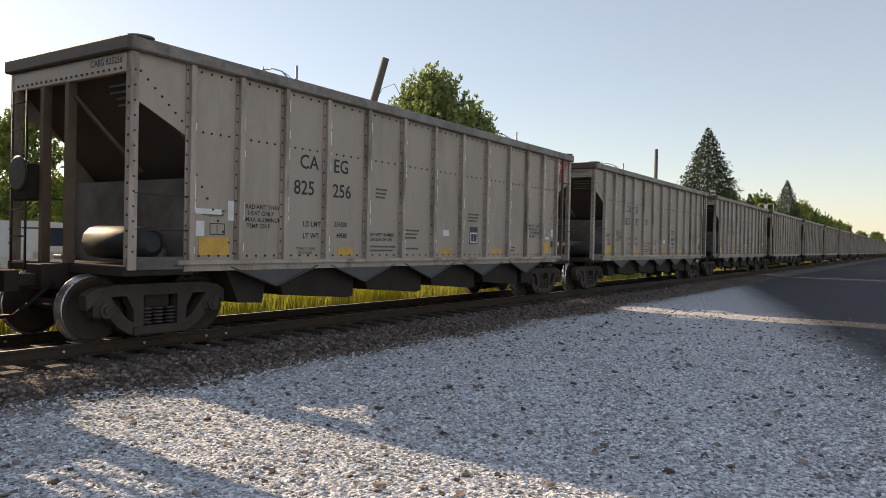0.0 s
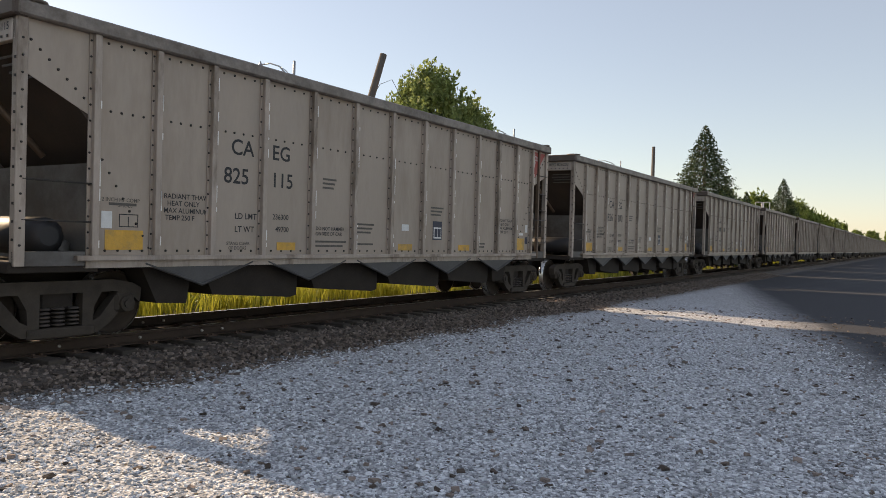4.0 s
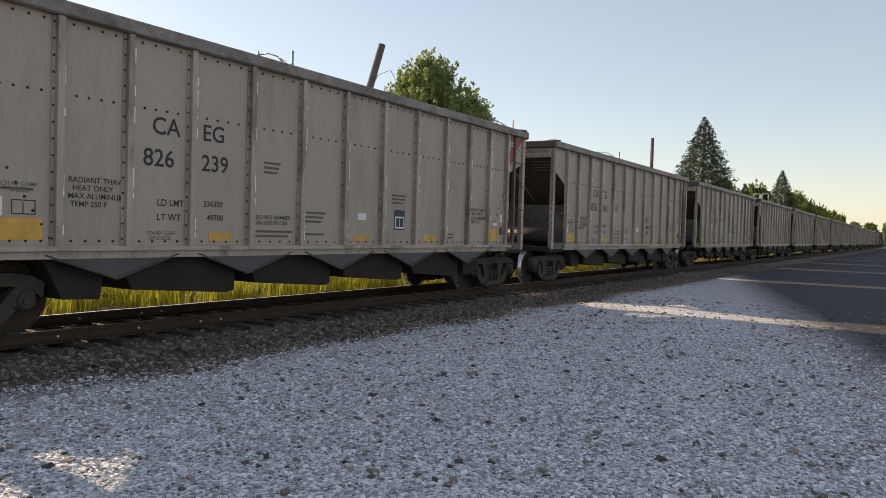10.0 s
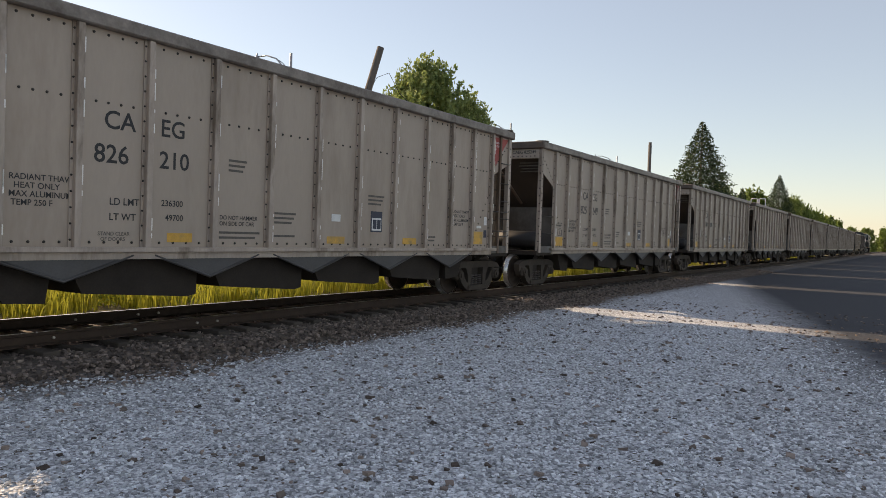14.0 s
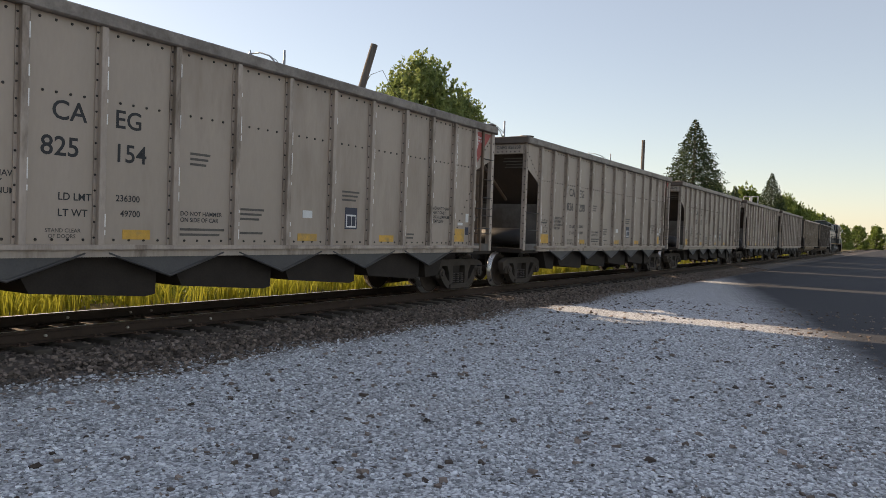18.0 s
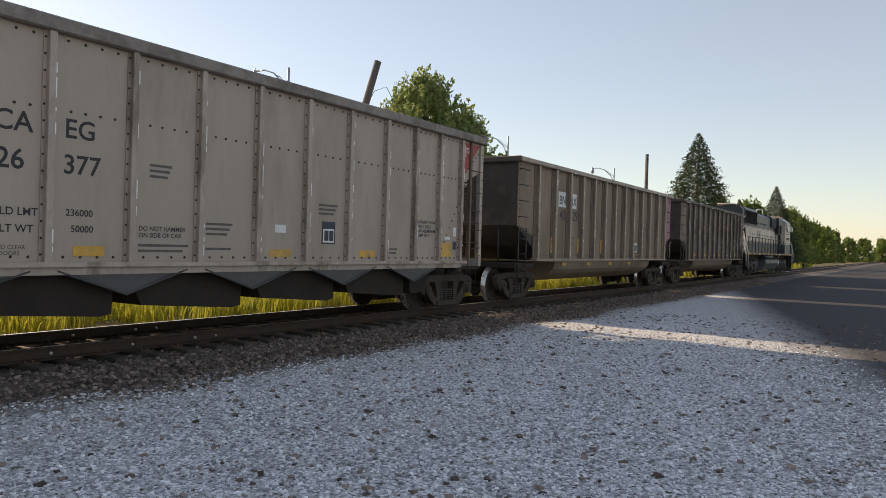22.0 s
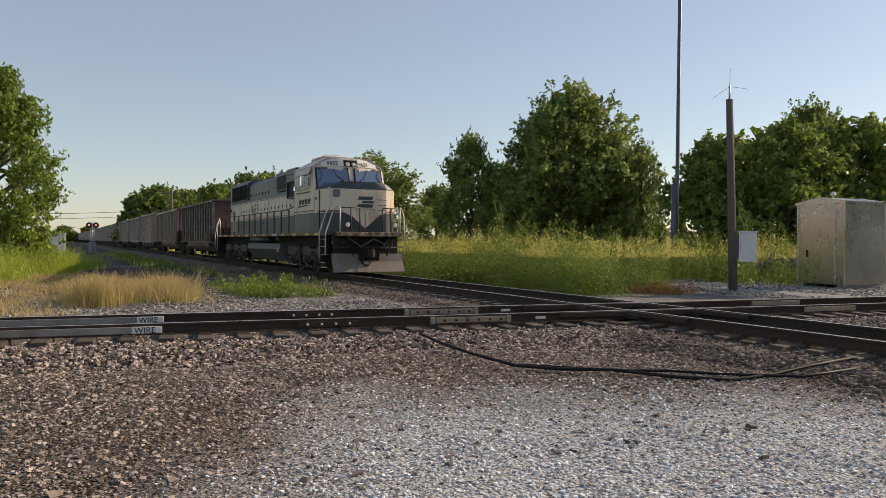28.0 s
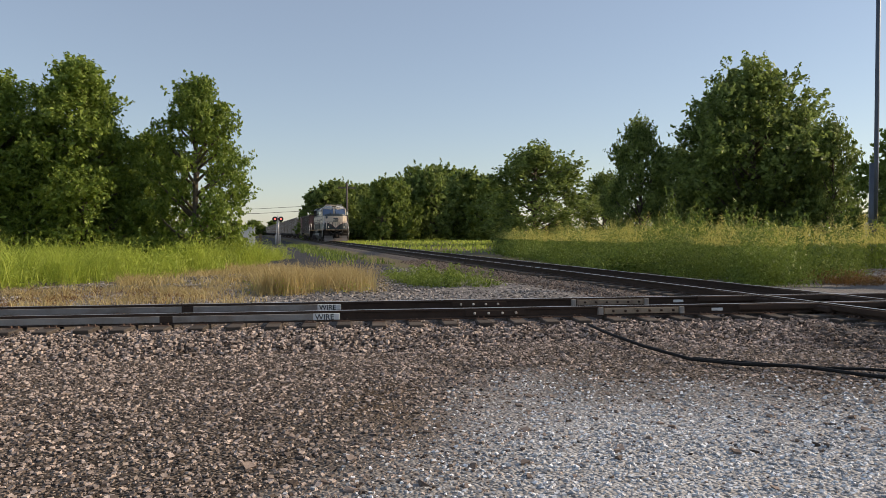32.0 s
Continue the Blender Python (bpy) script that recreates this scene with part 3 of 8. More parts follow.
def hopper_car():
    """Aluminium bottom-dump coal hopper with thirteen ribs a side and open slope-sheet ends."""
    car = thing("hopper_car", "weathered grey aluminium coal hopper car with black lettering", "hopper car", group="hopper cars of the train")
    for s in (-1, 1):
        y = s * SIDE_Y
        # side sheets, bay by bay
        for a, b in zip(RIBS, RIBS[1:]):
            part("side_panel", bx(a, b, *sorted((y, y - s * 0.012)), Z0, Z1), M_ALU, car)
        for e in (-1, 1):
            bm = bmesh.new()
            if e < 0:
                prism(bm, [(-6.2, Z1), (-6.2, 2.86), (-HL + 0.1, 3.29), (-HL + 0.1, Z1)], 'y', y - s * 0.012, y)
                part("end_panel", bm, M_ALU, car)
            else:
                prism(bm, [(6.62, Z1), (6.62, 3.04), (HL - 0.1, 3.23), (HL - 0.1, Z1)], 'y', y - s * 0.012, y)
                part("end_panel", bm, M_ALU, car)
                bm = bmesh.new()
                prism(bm, [(6.2, Z1), (6.2, 2.87), (6.62, 3.04), (6.62, Z1)], 'y', y - s * 0.012, y)
                part("end_panel", bm, M_ALU, car)
                bm = bmesh.new()
                prism(bm, [(6.25, Z1 - 0.04), (6.25, 2.99), (6.59, 3.30), (6.59, Z1 - 0.04)], 'y', y, y + s * 0.004)
                part("red_panel", bm, M_RED, car, "faded red end panel with white stencil")
                bm = bmesh.new()
                prism(bm, [(6.64, Z1 - 0.04), (7.06, Z1 - 0.04), (6.64, 3.42)], 'y', y, y + s * 0.004)
                part("red_panel", bm, M_RED, car)
                part("ladder_post", bx(6.59, 6.67, *sorted((y - s * 0.03, y + s * 0.05)), 1.0, Z1, 0.006), M_RUSTPOST, car)
                for z in ((1.42, 1.86, 2.30, 2.74, 3.24) if s < 0 else ()):
                    bm = bmesh.new()
                    tube(bm, [(6.63, y + s * 0.045, z), (HL - 0.1, y + s * 0.045, z)], 0.013, 6)
                    part("rung", bm, M_STEELBAR, car)
            part("corner_post", bx(*sorted((e * (HL - 0.15), e * (HL - 0.02))), *sorted((y - s * 0.06, y + s * 0.05)), 1.0, Z1, 0.008), M_ALU2, car)
            for z in (1.55, 2.03):
                bm = bmesh.new()
                tube(bm, [(e * 6.2, y + s * 0.04, z), (e * (HL - 0.1), y + s * 0.04, z)], 0.013, 6)
                part("grab_iron", bm, M_STEELBAR, car)
        for x in RIBS:
            bm = bmesh.new()
            box(bm, x - 0.085, x + 0.085, *sorted((y, y + s * 0.018)), Z0 + 0.02, Z1)
            box(bm, x - 0.045, x + 0.045, *sorted((y, y + s * 0.085)), Z0 + 0.02, Z1, 0.006)
            part("rib", bm, M_ALU2, car)
        # worn rib edges: bare metal and its glints, painted as white dashes
        rw = random.Random(int(17 + s))
        bm = bmesh.new()
        for x in RIBS:
            for _ in range(7):
                z = rw.uniform(Z0 + 0.1, Z1 - 0.3)
                box(bm, x + 0.036, x + 0.050, *sorted((y + s * 0.07, y + s * 0.088)), z, z + rw.uniform(0.04, 0.22))
        tagged(part("worn_edge", bm, M_WORN_GLINT, car), "worn rib edges with their glints as white dashes", kind="stuff")
        # top chord and side sill
        part("top_chord", bx(-HL, HL, *sorted((y - s * 0.06, y + s * 0.12)), Z1, Z2, 0.02), M_RIM, car)
        bm = bmesh.new()
        box(bm, -6.45, 6.45, *sorted((y - s * 0.10, y + s * 0.11)), Z0 - 0.035, Z0 + 0.03, 0.006)
        box(bm, -6.3, 6.3, *sorted((y - s * 0.04, y + s * 0.04)), Z0 - 0.13, Z0 - 0.03)
        part("side_sill", bm, M_ALU2, car)
        # bolt heads: along each rib, mid height, top and bottom edges, and diagonal gusset lines
        pts = []
        for x in RIBS:
            pts += [(x - 0.065, z) for z in np.arange(1.22, 3.86, 0.2)]
        dots("riveting", pts, y + s * 0.018, s, 0.016, car, M_RIVET)
        pts = []
        for a, b in zip(RIBS, RIBS[1:]):
            w = b - a
            pts += [(a + w * q, 2.98) for q in (0.25, 0.42, 0.6, 0.78)]
            pts += [(a + w * q, Z0 + 0.09) for q in (0.2, 0.4, 0.6, 0.8)]
            pts += [(a + w * q, Z1 - 0.06) for q in (0.2, 0.4, 0.6, 0.8)]
        for e in (-1, 1):
            pts += [(e * (6.08 - 0.10 * i), 2.35 - 0.16 * i) for i in range(8)]
            pts += [(e * (7.0 - 0.11 * i), 3.66 - 0.095 * i) for i in range(8)]
        dots("riveting", [(e * (HL - 0.085), z) for e in (-1, 1) for z in np.arange(1.25, 3.85, 0.2)], y + s * 0.05, s, 0.016, car, M_RIVET)
        dots("riveting", pts, y, s, 0.02, car, M_RIVET)
        # hopper gussets below the sill
        for gx in (-4.5, -2.27, -0.06, 2.15, 4.4):
            bm = bmesh.new()
            prism(bm, [(gx - 0.95, 1.03), (gx + 0.95, 1.03), (gx + 0.06, 0.71), (gx - 0.03, 0.70)], 'y', y - s * 0.02, y + s * 0.02)
            tube(bm, [(gx - 0.95, y + s * 0.03, 1.02), (gx, y + s * 0.03, 0.70), (gx + 0.95, y + s * 0.03, 1.02)], 0.022, 4)
            part("gusset", bm, M_GUSSET, car)
        # yellow reflective patches
        for x, w in ((-5.75, 0.55), (-2.80, 0.42), (0.55, 0.48), (2.85, 0.48)):
            part("reflector", bx(x - w / 2, x + w / 2, *sorted((y + s * 0.002, y + s * 0.006)), Z0 + 0.10, Z0 + (0.36 if x < -5 else 0.23)), M_ORANGE, car, "yellow reflective patch")
        part("reflector", bx(5.42, 5.90, *sorted((y + s * 0.002, y + s * 0.006)), Z0 + 0.12, Z0 + 0.42), M_ORANGE, car, "yellow reflective patch")
    # interior: slope sheets, floor hump, end walls
    for e in (-1, 1):
        bm = bmesh.new()
        prism(bm, [(e * (HL - 0.12), 3.80), (e * (HL - 0.12), 3.70), (e * 5.0, 1.45), (e * 4.9, 1.52)], 'y', -SIDE_Y + 0.02, SIDE_Y - 0.02)
        part("slope_sheet", bm, M_SLOPE, car, "coal-stained sloping end sheet")
        part("end_web", bx(*sorted((e * 6.16, e * 6.20)), -SIDE_Y + 0.03, SIDE_Y - 0.03, 1.05, 2.30, 0.0), M_END, car)
        bm = bmesh.new()
        box(bm, *sorted((e * (HL - 0.10), e * (HL - 0.02))), -SIDE_Y, SIDE_Y, 3.62, 3.89, 0.01)
        part("end_header", bm, M_ALU, car)
        bm = bmesh.new()
        for yy in np.arange(-1.30, 1.31, 0.13):
            box(bm, *sorted((e * (HL - 0.022), e * (HL - 0.008))), yy - 0.016, yy + 0.016, 3.665, 3.695)
        for z in np.arange(1.3, 3.6, 0.21):
            for yy in (-SIDE_Y - 0.02, SIDE_Y + 0.02):
                box(bm, *sorted((e * (HL - 0.022), e * (HL - 0.008))), yy - 0.015, yy + 0.015, z, z + 0.03)
        tagged(part("riveting", bm, M_RIVET, car), "dark round bolt heads", kind="stuff")
        part("end_chord", bx(*sorted((e * (HL - 0.14), e * (HL + 0.06))), -SIDE_Y - 0.1, SIDE_Y + 0.1, Z1 - 0.01, Z2 + 0.005, 0.02), M_ENDRIM, car)
        for yy in (0.0, -e * 0.65):
            part("end_post", bx(*sorted((e * (HL - 0.16), e * (HL - 0.03))), yy - 0.05, yy + 0.05, 1.05, 3.89, 0.008), M_RUSTPOST, car)
        bm = bmesh.new()
        tube(bm, [(e * (HL - 0.12), -0.05, 3.45), (e * 6.3, -0.5, 2.4)], 0.045, 4)
        part("end_brace", bm, M_RUSTPOST, car)
        part("end_platform", bx(*sorted((e * 6.1, e * (HL + 0.02))), -SIDE_Y, SIDE_Y, 0.92, 1.05, 0.01), M_UNDER, car)
        part("side_step", bx(*sorted((e * 6.3, e * (HL - 0.02))), -SIDE_Y - 0.03, -SIDE_Y + 0.01, 1.0, 1.18, 0.006), M_END, car)
        bm = bmesh.new()
        for yy in (1.35, 0.95):
            tube(bm, [(e * (HL + 0.03), -e * yy, 0.55), (e * (HL + 0.03), -e * yy, 3.6)], 0.018, 6)
        for k in range(8):
            tube(bm, [(e * (HL + 0.03), -e * 1.35, 0.62 + 0.4 * k), (e * (HL + 0.03), -e * 0.95, 0.62 + 0.4 * k)], 0.014, 6)
        part("ladder", bm, M_STEELBAR, car)
        bm = bmesh.new()
        tube(bm, [(e * 6.6, -1.4, 1.15), (e * 6.6, -0.1, 1.15), (e * 6.6, -0.1, 1.55), (e * 6.6, -1.3, 1.55)], 0.02, 6)
        tube(bm, [(e * 6.35, -1.1, 1.2), (e * 6.35, 0.8, 1.35)], 0.03, 6)
        part("brake_pipe", bm, M_STEELBAR, car)
        for yy in (-1.0, -0.62):
            bm = bmesh.new()
            lathe(bm, [(0.05, 0.0), (0.12, 0.02), (0.12, 0.26), (0.06, 0.3)], 10, 'z', (e * 6.35, yy, 1.02))
            part("brake_valve", bm, M_END, car)
        bm = bmesh.new()
        lathe(bm, [(0.10, -0.0), (0.2, 0.01), (0.2, 0.03), (0.10, 0.04)], 14, 'z', (e * (HL - 0.2), -SIDE_Y + 0.05, Z2))
        part("corner_cap", bm, M_RIM, car)
        if e < 0:
            bm = bmesh.new()
            lathe(bm, [(0.235, -0.02), (0.27, 0.0), (0.235, 0.02)], 18, 'x', (-HL - 0.12, 1.0, 2.35))
            for k in range(4):
                a = k * math.pi / 4
                tube(bm, [(-HL - 0.12, 1.0 + 0.25 * math.cos(a), 2.35 + 0.25 * math.sin(a)), (-HL - 0.12, 1.0 - 0.25 * math.cos(a), 2.35 - 0.25 * math.sin(a))], 0.012, 5)
            hw = part("hand_brake", bm, M_STEELBAR, car, "round hand brake wheel")
            part("brake_box", bx(-HL - 0.1, -HL + 0.1, 0.78, 1.22, 1.95, 2.5, 0.03), M_UNDER, hw)
        coupler(car, e * 8.06, e)
    part("inner_floor", bx(-5.0, 5.0, -SIDE_Y + 0.03, SIDE_Y - 0.03, 1.1, 1.16), M_SLOPE, car)
    part("centre_sill", bx(-7.6, 7.6, -0.2, 0.2, 0.70, 1.05, 0.01), M_UNDER, car)
    for gx in (-3.4, -1.17, 1.05, 3.27):
        bm = bmesh.new()
        prism(bm, [(gx - 1.0, 1.05), (gx + 1.08, 1.05), (gx + 1.06, 0.43), (gx + 0.9, 0.40), (gx - 0.72, 0.52)], 'y', -1.28, 1.28)
        part("hopper_pocket", bm, M_UNDER, car)
    for e in (-1, 1):
        bm = bmesh.new()
        prism(bm, [(e * 4.5, 1.05), (e * 5.4, 1.05), (e * 5.1, 0.45), (e * 4.6, 0.42)], 'y', -1.28, 1.28)
        part("hopper_pocket", bm, M_UNDER, car)
        truck(car, e * 6.36)
    # stencils on the side that faces the lot
    def put(me, x, z, label=""):
        return use("lettering", me, car, label, pose(x, -SIDE_Y - 0.004, z))
    put(text_mesh("reporting_mark", "CA", 0.335, M_LETTER), -4.0, 2.66, "black stencilled letters")
    put(text_mesh("reporting_mark", "EG", 0.335, M_LETTER), -3.16, 2.66, "black stencilled letters")
    for body, x, z, size in (("LD LMT", -3.90, 1.68, 0.13), ("LT WT", -3.90, 1.48, 0.13), ("RADIANT THAW\n  HEAT ONLY\nMAX ALUMINUM\n TEMP 250 F", -5.16, 1.92, 0.10), ("2 INCH HF COMP\n            SHOES", -6.08, 1.83, 0.07), ("STAND CLEAR\n  OF DOORS", -4.05, 1.28, 0.07), ("DO NOT HAMMER\nON SIDE OF CAR", -2.10, 1.55, 0.09)):
        put(text_mesh("stencil", body, size, M_LETTER if size > 0.085 else M_STENCIL), x, z)
    for x, z, w, rows in ((-1.95, 2.28, 0.36, 3), (-0.98, 1.52, 0.5, 3), (-2.1, 1.26, 0.9, 2), (-0.98, 1.30, 0.6, 1), (1.45, 1.95, 0.5, 3), (3.55, 1.27, 0.3, 2), (-5.98, 1.78, 0.5, 1)):
        bm = bmesh.new()
        for i in range(rows):
            box(bm, x, x + w * (0.8 + 0.2 * ((i * 7) % 3) / 2), -SIDE_Y - 0.005, -SIDE_Y - 0.003, z + 0.075 * i, z + 0.075 * i + 0.035)
        part("small_stencil", bm, M_STENCIL, car)
    for x0, x1, z0, z1, mt, lab in ((0.42, 0.66, 1.60, 1.73, M_WHITE, "white placard"), (1.55, 1.90, 1.43, 1.83, M_NAVY, "dark inspection label"), (1.58, 1.87, 1.46, 1.70, M_WHITE, ""), (1.61, 1.72, 1.49, 1.67, M_NAVY, ""), (1.74, 1.85, 1.49, 1.67, M_NAVY, ""), (-6.08, -5.93, 1.48, 1.70, M_WHITE, "white placard")):
        d = 0.004 + 0.003 * (1.57 < x0 < 2) + 0.003 * (1.6 < x0 < 2)
        part("placard", bx(x0, x1, -SIDE_Y - d - 0.002, -SIDE_Y - 0.001, z0, z1), mt, car, lab)
    use("lettering", text_mesh("stencil", "ROTARY\nCOUPLER\nEND", 0.078, M_WHITE), car, "white stencilled words", pose(6.29, -SIDE_Y - 0.008, 3.70))
    put(text_mesh("stencil", "RADIANT THAW\n  HEAT ONLY\nMAX ALUMINUM\n TEMP 250 F", 0.095, M_LETTER), 4.48, 1.92)
    for x0, x1, z0, z1, mt in ((5.95, 6.08, 1.68, 1.88, M_WHITE), (5.95, 6.08, 1.38, 1.56, M_NAVY), (5.60, 5.82, 1.60, 1.66, M_WHITE)):
        part("placard", bx(x0, x1, -SIDE_Y - 0.006, -SIDE_Y - 0.001, z0, z1), mt, car)
    bm = bmesh.new()
    for x0, x1, z0, z1 in ((-5.83, -5.55, 1.50, 1.512), (-5.83, -5.55, 1.66, 1.672), (-5.83, -5.818, 1.50, 1.67), (-5.56, -5.55, 1.50, 1.67), (-5.70, -5.69, 1.50, 1.64)):
        box(bm, x0, x1, -SIDE_Y - 0.005, -SIDE_Y - 0.002, z0, z1)
    part("stencil_frame", bm, M_LETTER, car)
    for i in range(4):
        part("slope_stencil", bx(-7.0 + 0.06 * i, -6.99 + 0.06 * i, -1.3, -0.75 + 0.06 * (i % 2), 3.50 - 0.075 * i, 3.53 - 0.075 * i), M_STENCIL, car)
    bm = bmesh.new()
    tube(bm, [(-6.62, -1.25, 1.36), (-6.62, -1.15, 1.36), (-6.62, 0.1, 1.36), (-6.62, 0.2, 1.36)], [0.12, 0.24, 0.24, 0.12], 12)
    part("air_reservoir", bm, M_LETTER, car, "black brake air reservoir")
    return car


CAR_NUMBERS = {-1: None, 0: ("825", "256", "236500", "49500"), 1: ("825", "297", "236500", "49500"), 2: ("826", "228", "236300", "49700"), 3: ("825", "218", "236300", "49700"), 4: ("825", "115", "236300", "49700"), 5: ("826", "200", "236300", "49700"), 15: ("825", "249", "236300", "49700"),
               7: ("826", "105", "236300", "49700"), 8: ("826", "148", "236100", "49900"), 9: ("825", "103", "236400", "48600"), 10: ("826", "239", "236300", "49700"), 11: ("826", "061", "236300", "49700"), 12: ("825", "097", "236300", "49700"),
               13: ("826", "050", "236300", "49700"), 14: ("826", "210", "236300", "49700"), 17: ("825", "336", "236300", "49700"), 18: ("825", "154", "236300", "49700"), 19: ("826", "208", "236000", "50000"), 20: ("826", "290", "236000", "50000"),
               21: ("825", "005", "236000", "50000"), 22: ("826", "377", "236000", "50000")}
PITCH = 16.18
END_0 = 20.10        # where the east rim of car 0 is at the start


def car_centre(k):
    return END_0 + PITCH * k - 7.2


def build_hoppers():
    first = hopper_car()
    cars = {-3: first}
    for k in range(-2, 23):
        cars[k] = copy_thing(first, pose(0, 0, 0))
    for k, car in cars.items():
        num = CAR_NUMBERS.get(k)
        if num:
            a, b, c, e = num
            for body, x, z, size, mt in ((a, -4.13, 2.22, 0.335, M_LETTER), (b, -3.17, 2.22, 0.335, M_LETTER), (c, -3.12, 1.70, 0.12, M_LETTER), (e, -3.05, 1.50, 0.12, M_LETTER)):
                use("number", text_mesh("number", body, size, mt), car, "black stencilled number", pose(x, -SIDE_Y - 0.004, z))
            use("header_number", text_mesh("header_number", "CAEG " + a + b, 0.125, M_LETTER), car, "dark stencilled number on the end header", pose(-HL + 0.015, -0.60, 3.755, 0, 0, -90))
        else:
            bm = bmesh.new()
            for x in (-4.09, -3.90, -3.71, -3.15, -2.96, -2.77):
                box(bm, x, x + 0.14, -SIDE_Y - 0.006, -SIDE_Y - 0.003, 2.23, 2.44)
            part("number", bm, M_LETTER, car, "black stencilled number")
        if k == 0:
            for a, b, z0, z1 in ((-6.08, -5.62, 1.80, 1.88), (-5.50, -5.32, 1.72, 2.02)):
                part("label_remnant", bx(a, b, -SIDE_Y - 0.006, -SIDE_Y - 0.002, z0, z1), M_WHITE, car, "torn white label remnant")
        MOVERS.append((car, car_centre(k)))


build_hoppers()

# ---- brown rotary-dump tub cars ----
M_BROWN = mat("brown_dusty_gondola", (0.275, 0.21, 0.155), 0.6, 0.0, 0.2, 1.2, 25, 0.06, (0.19, 0.138, 0.098), 0.5, 0.9, stretch=(1, 1, 0.4), spec=0.2)
M_RIBPLATE = mat("brown_rib_plate", (0.165, 0.125, 0.098), 0.6, 0.1, 0.3, 2, 30, 0.06, stretch=(1, 1, 0.4))
M_BROWNRIB = mat("worn_gondola_rib", (0.125, 0.10, 0.085), 0.55, 0.2, 0.35, 3, 30, 0.06, (0.36, 0.32, 0.28), 0.2, 3.0, stretch=(1, 1, 0.35))
M_BAREALU = mat("bare_rib_metal", (0.33, 0.265, 0.21), 0.45, 0.3, 0.25, 3, 30, 0.06, (0.2, 0.155, 0.12), 0.35, 2.5, stretch=(1, 1, 0.35))
M_DULLRED = mat("faded_red_mark", (0.33, 0.10, 0.07), 0.65, 0, 0.3, 5, 60, 0.02)
M_ENDSHEET = mat("dark_end_sheet", (0.085, 0.072, 0.064), 0.7, 0.1, 0.3, 1.5, 30, 0.08, (0.15, 0.115, 0.09), 0.35, 0.8, spec=0.2)
M_MAROON = mat("maroon_end_panel", (0.16, 0.085, 0.075), 0.6, 0.1, 0.25, 2, 40, 0.04)


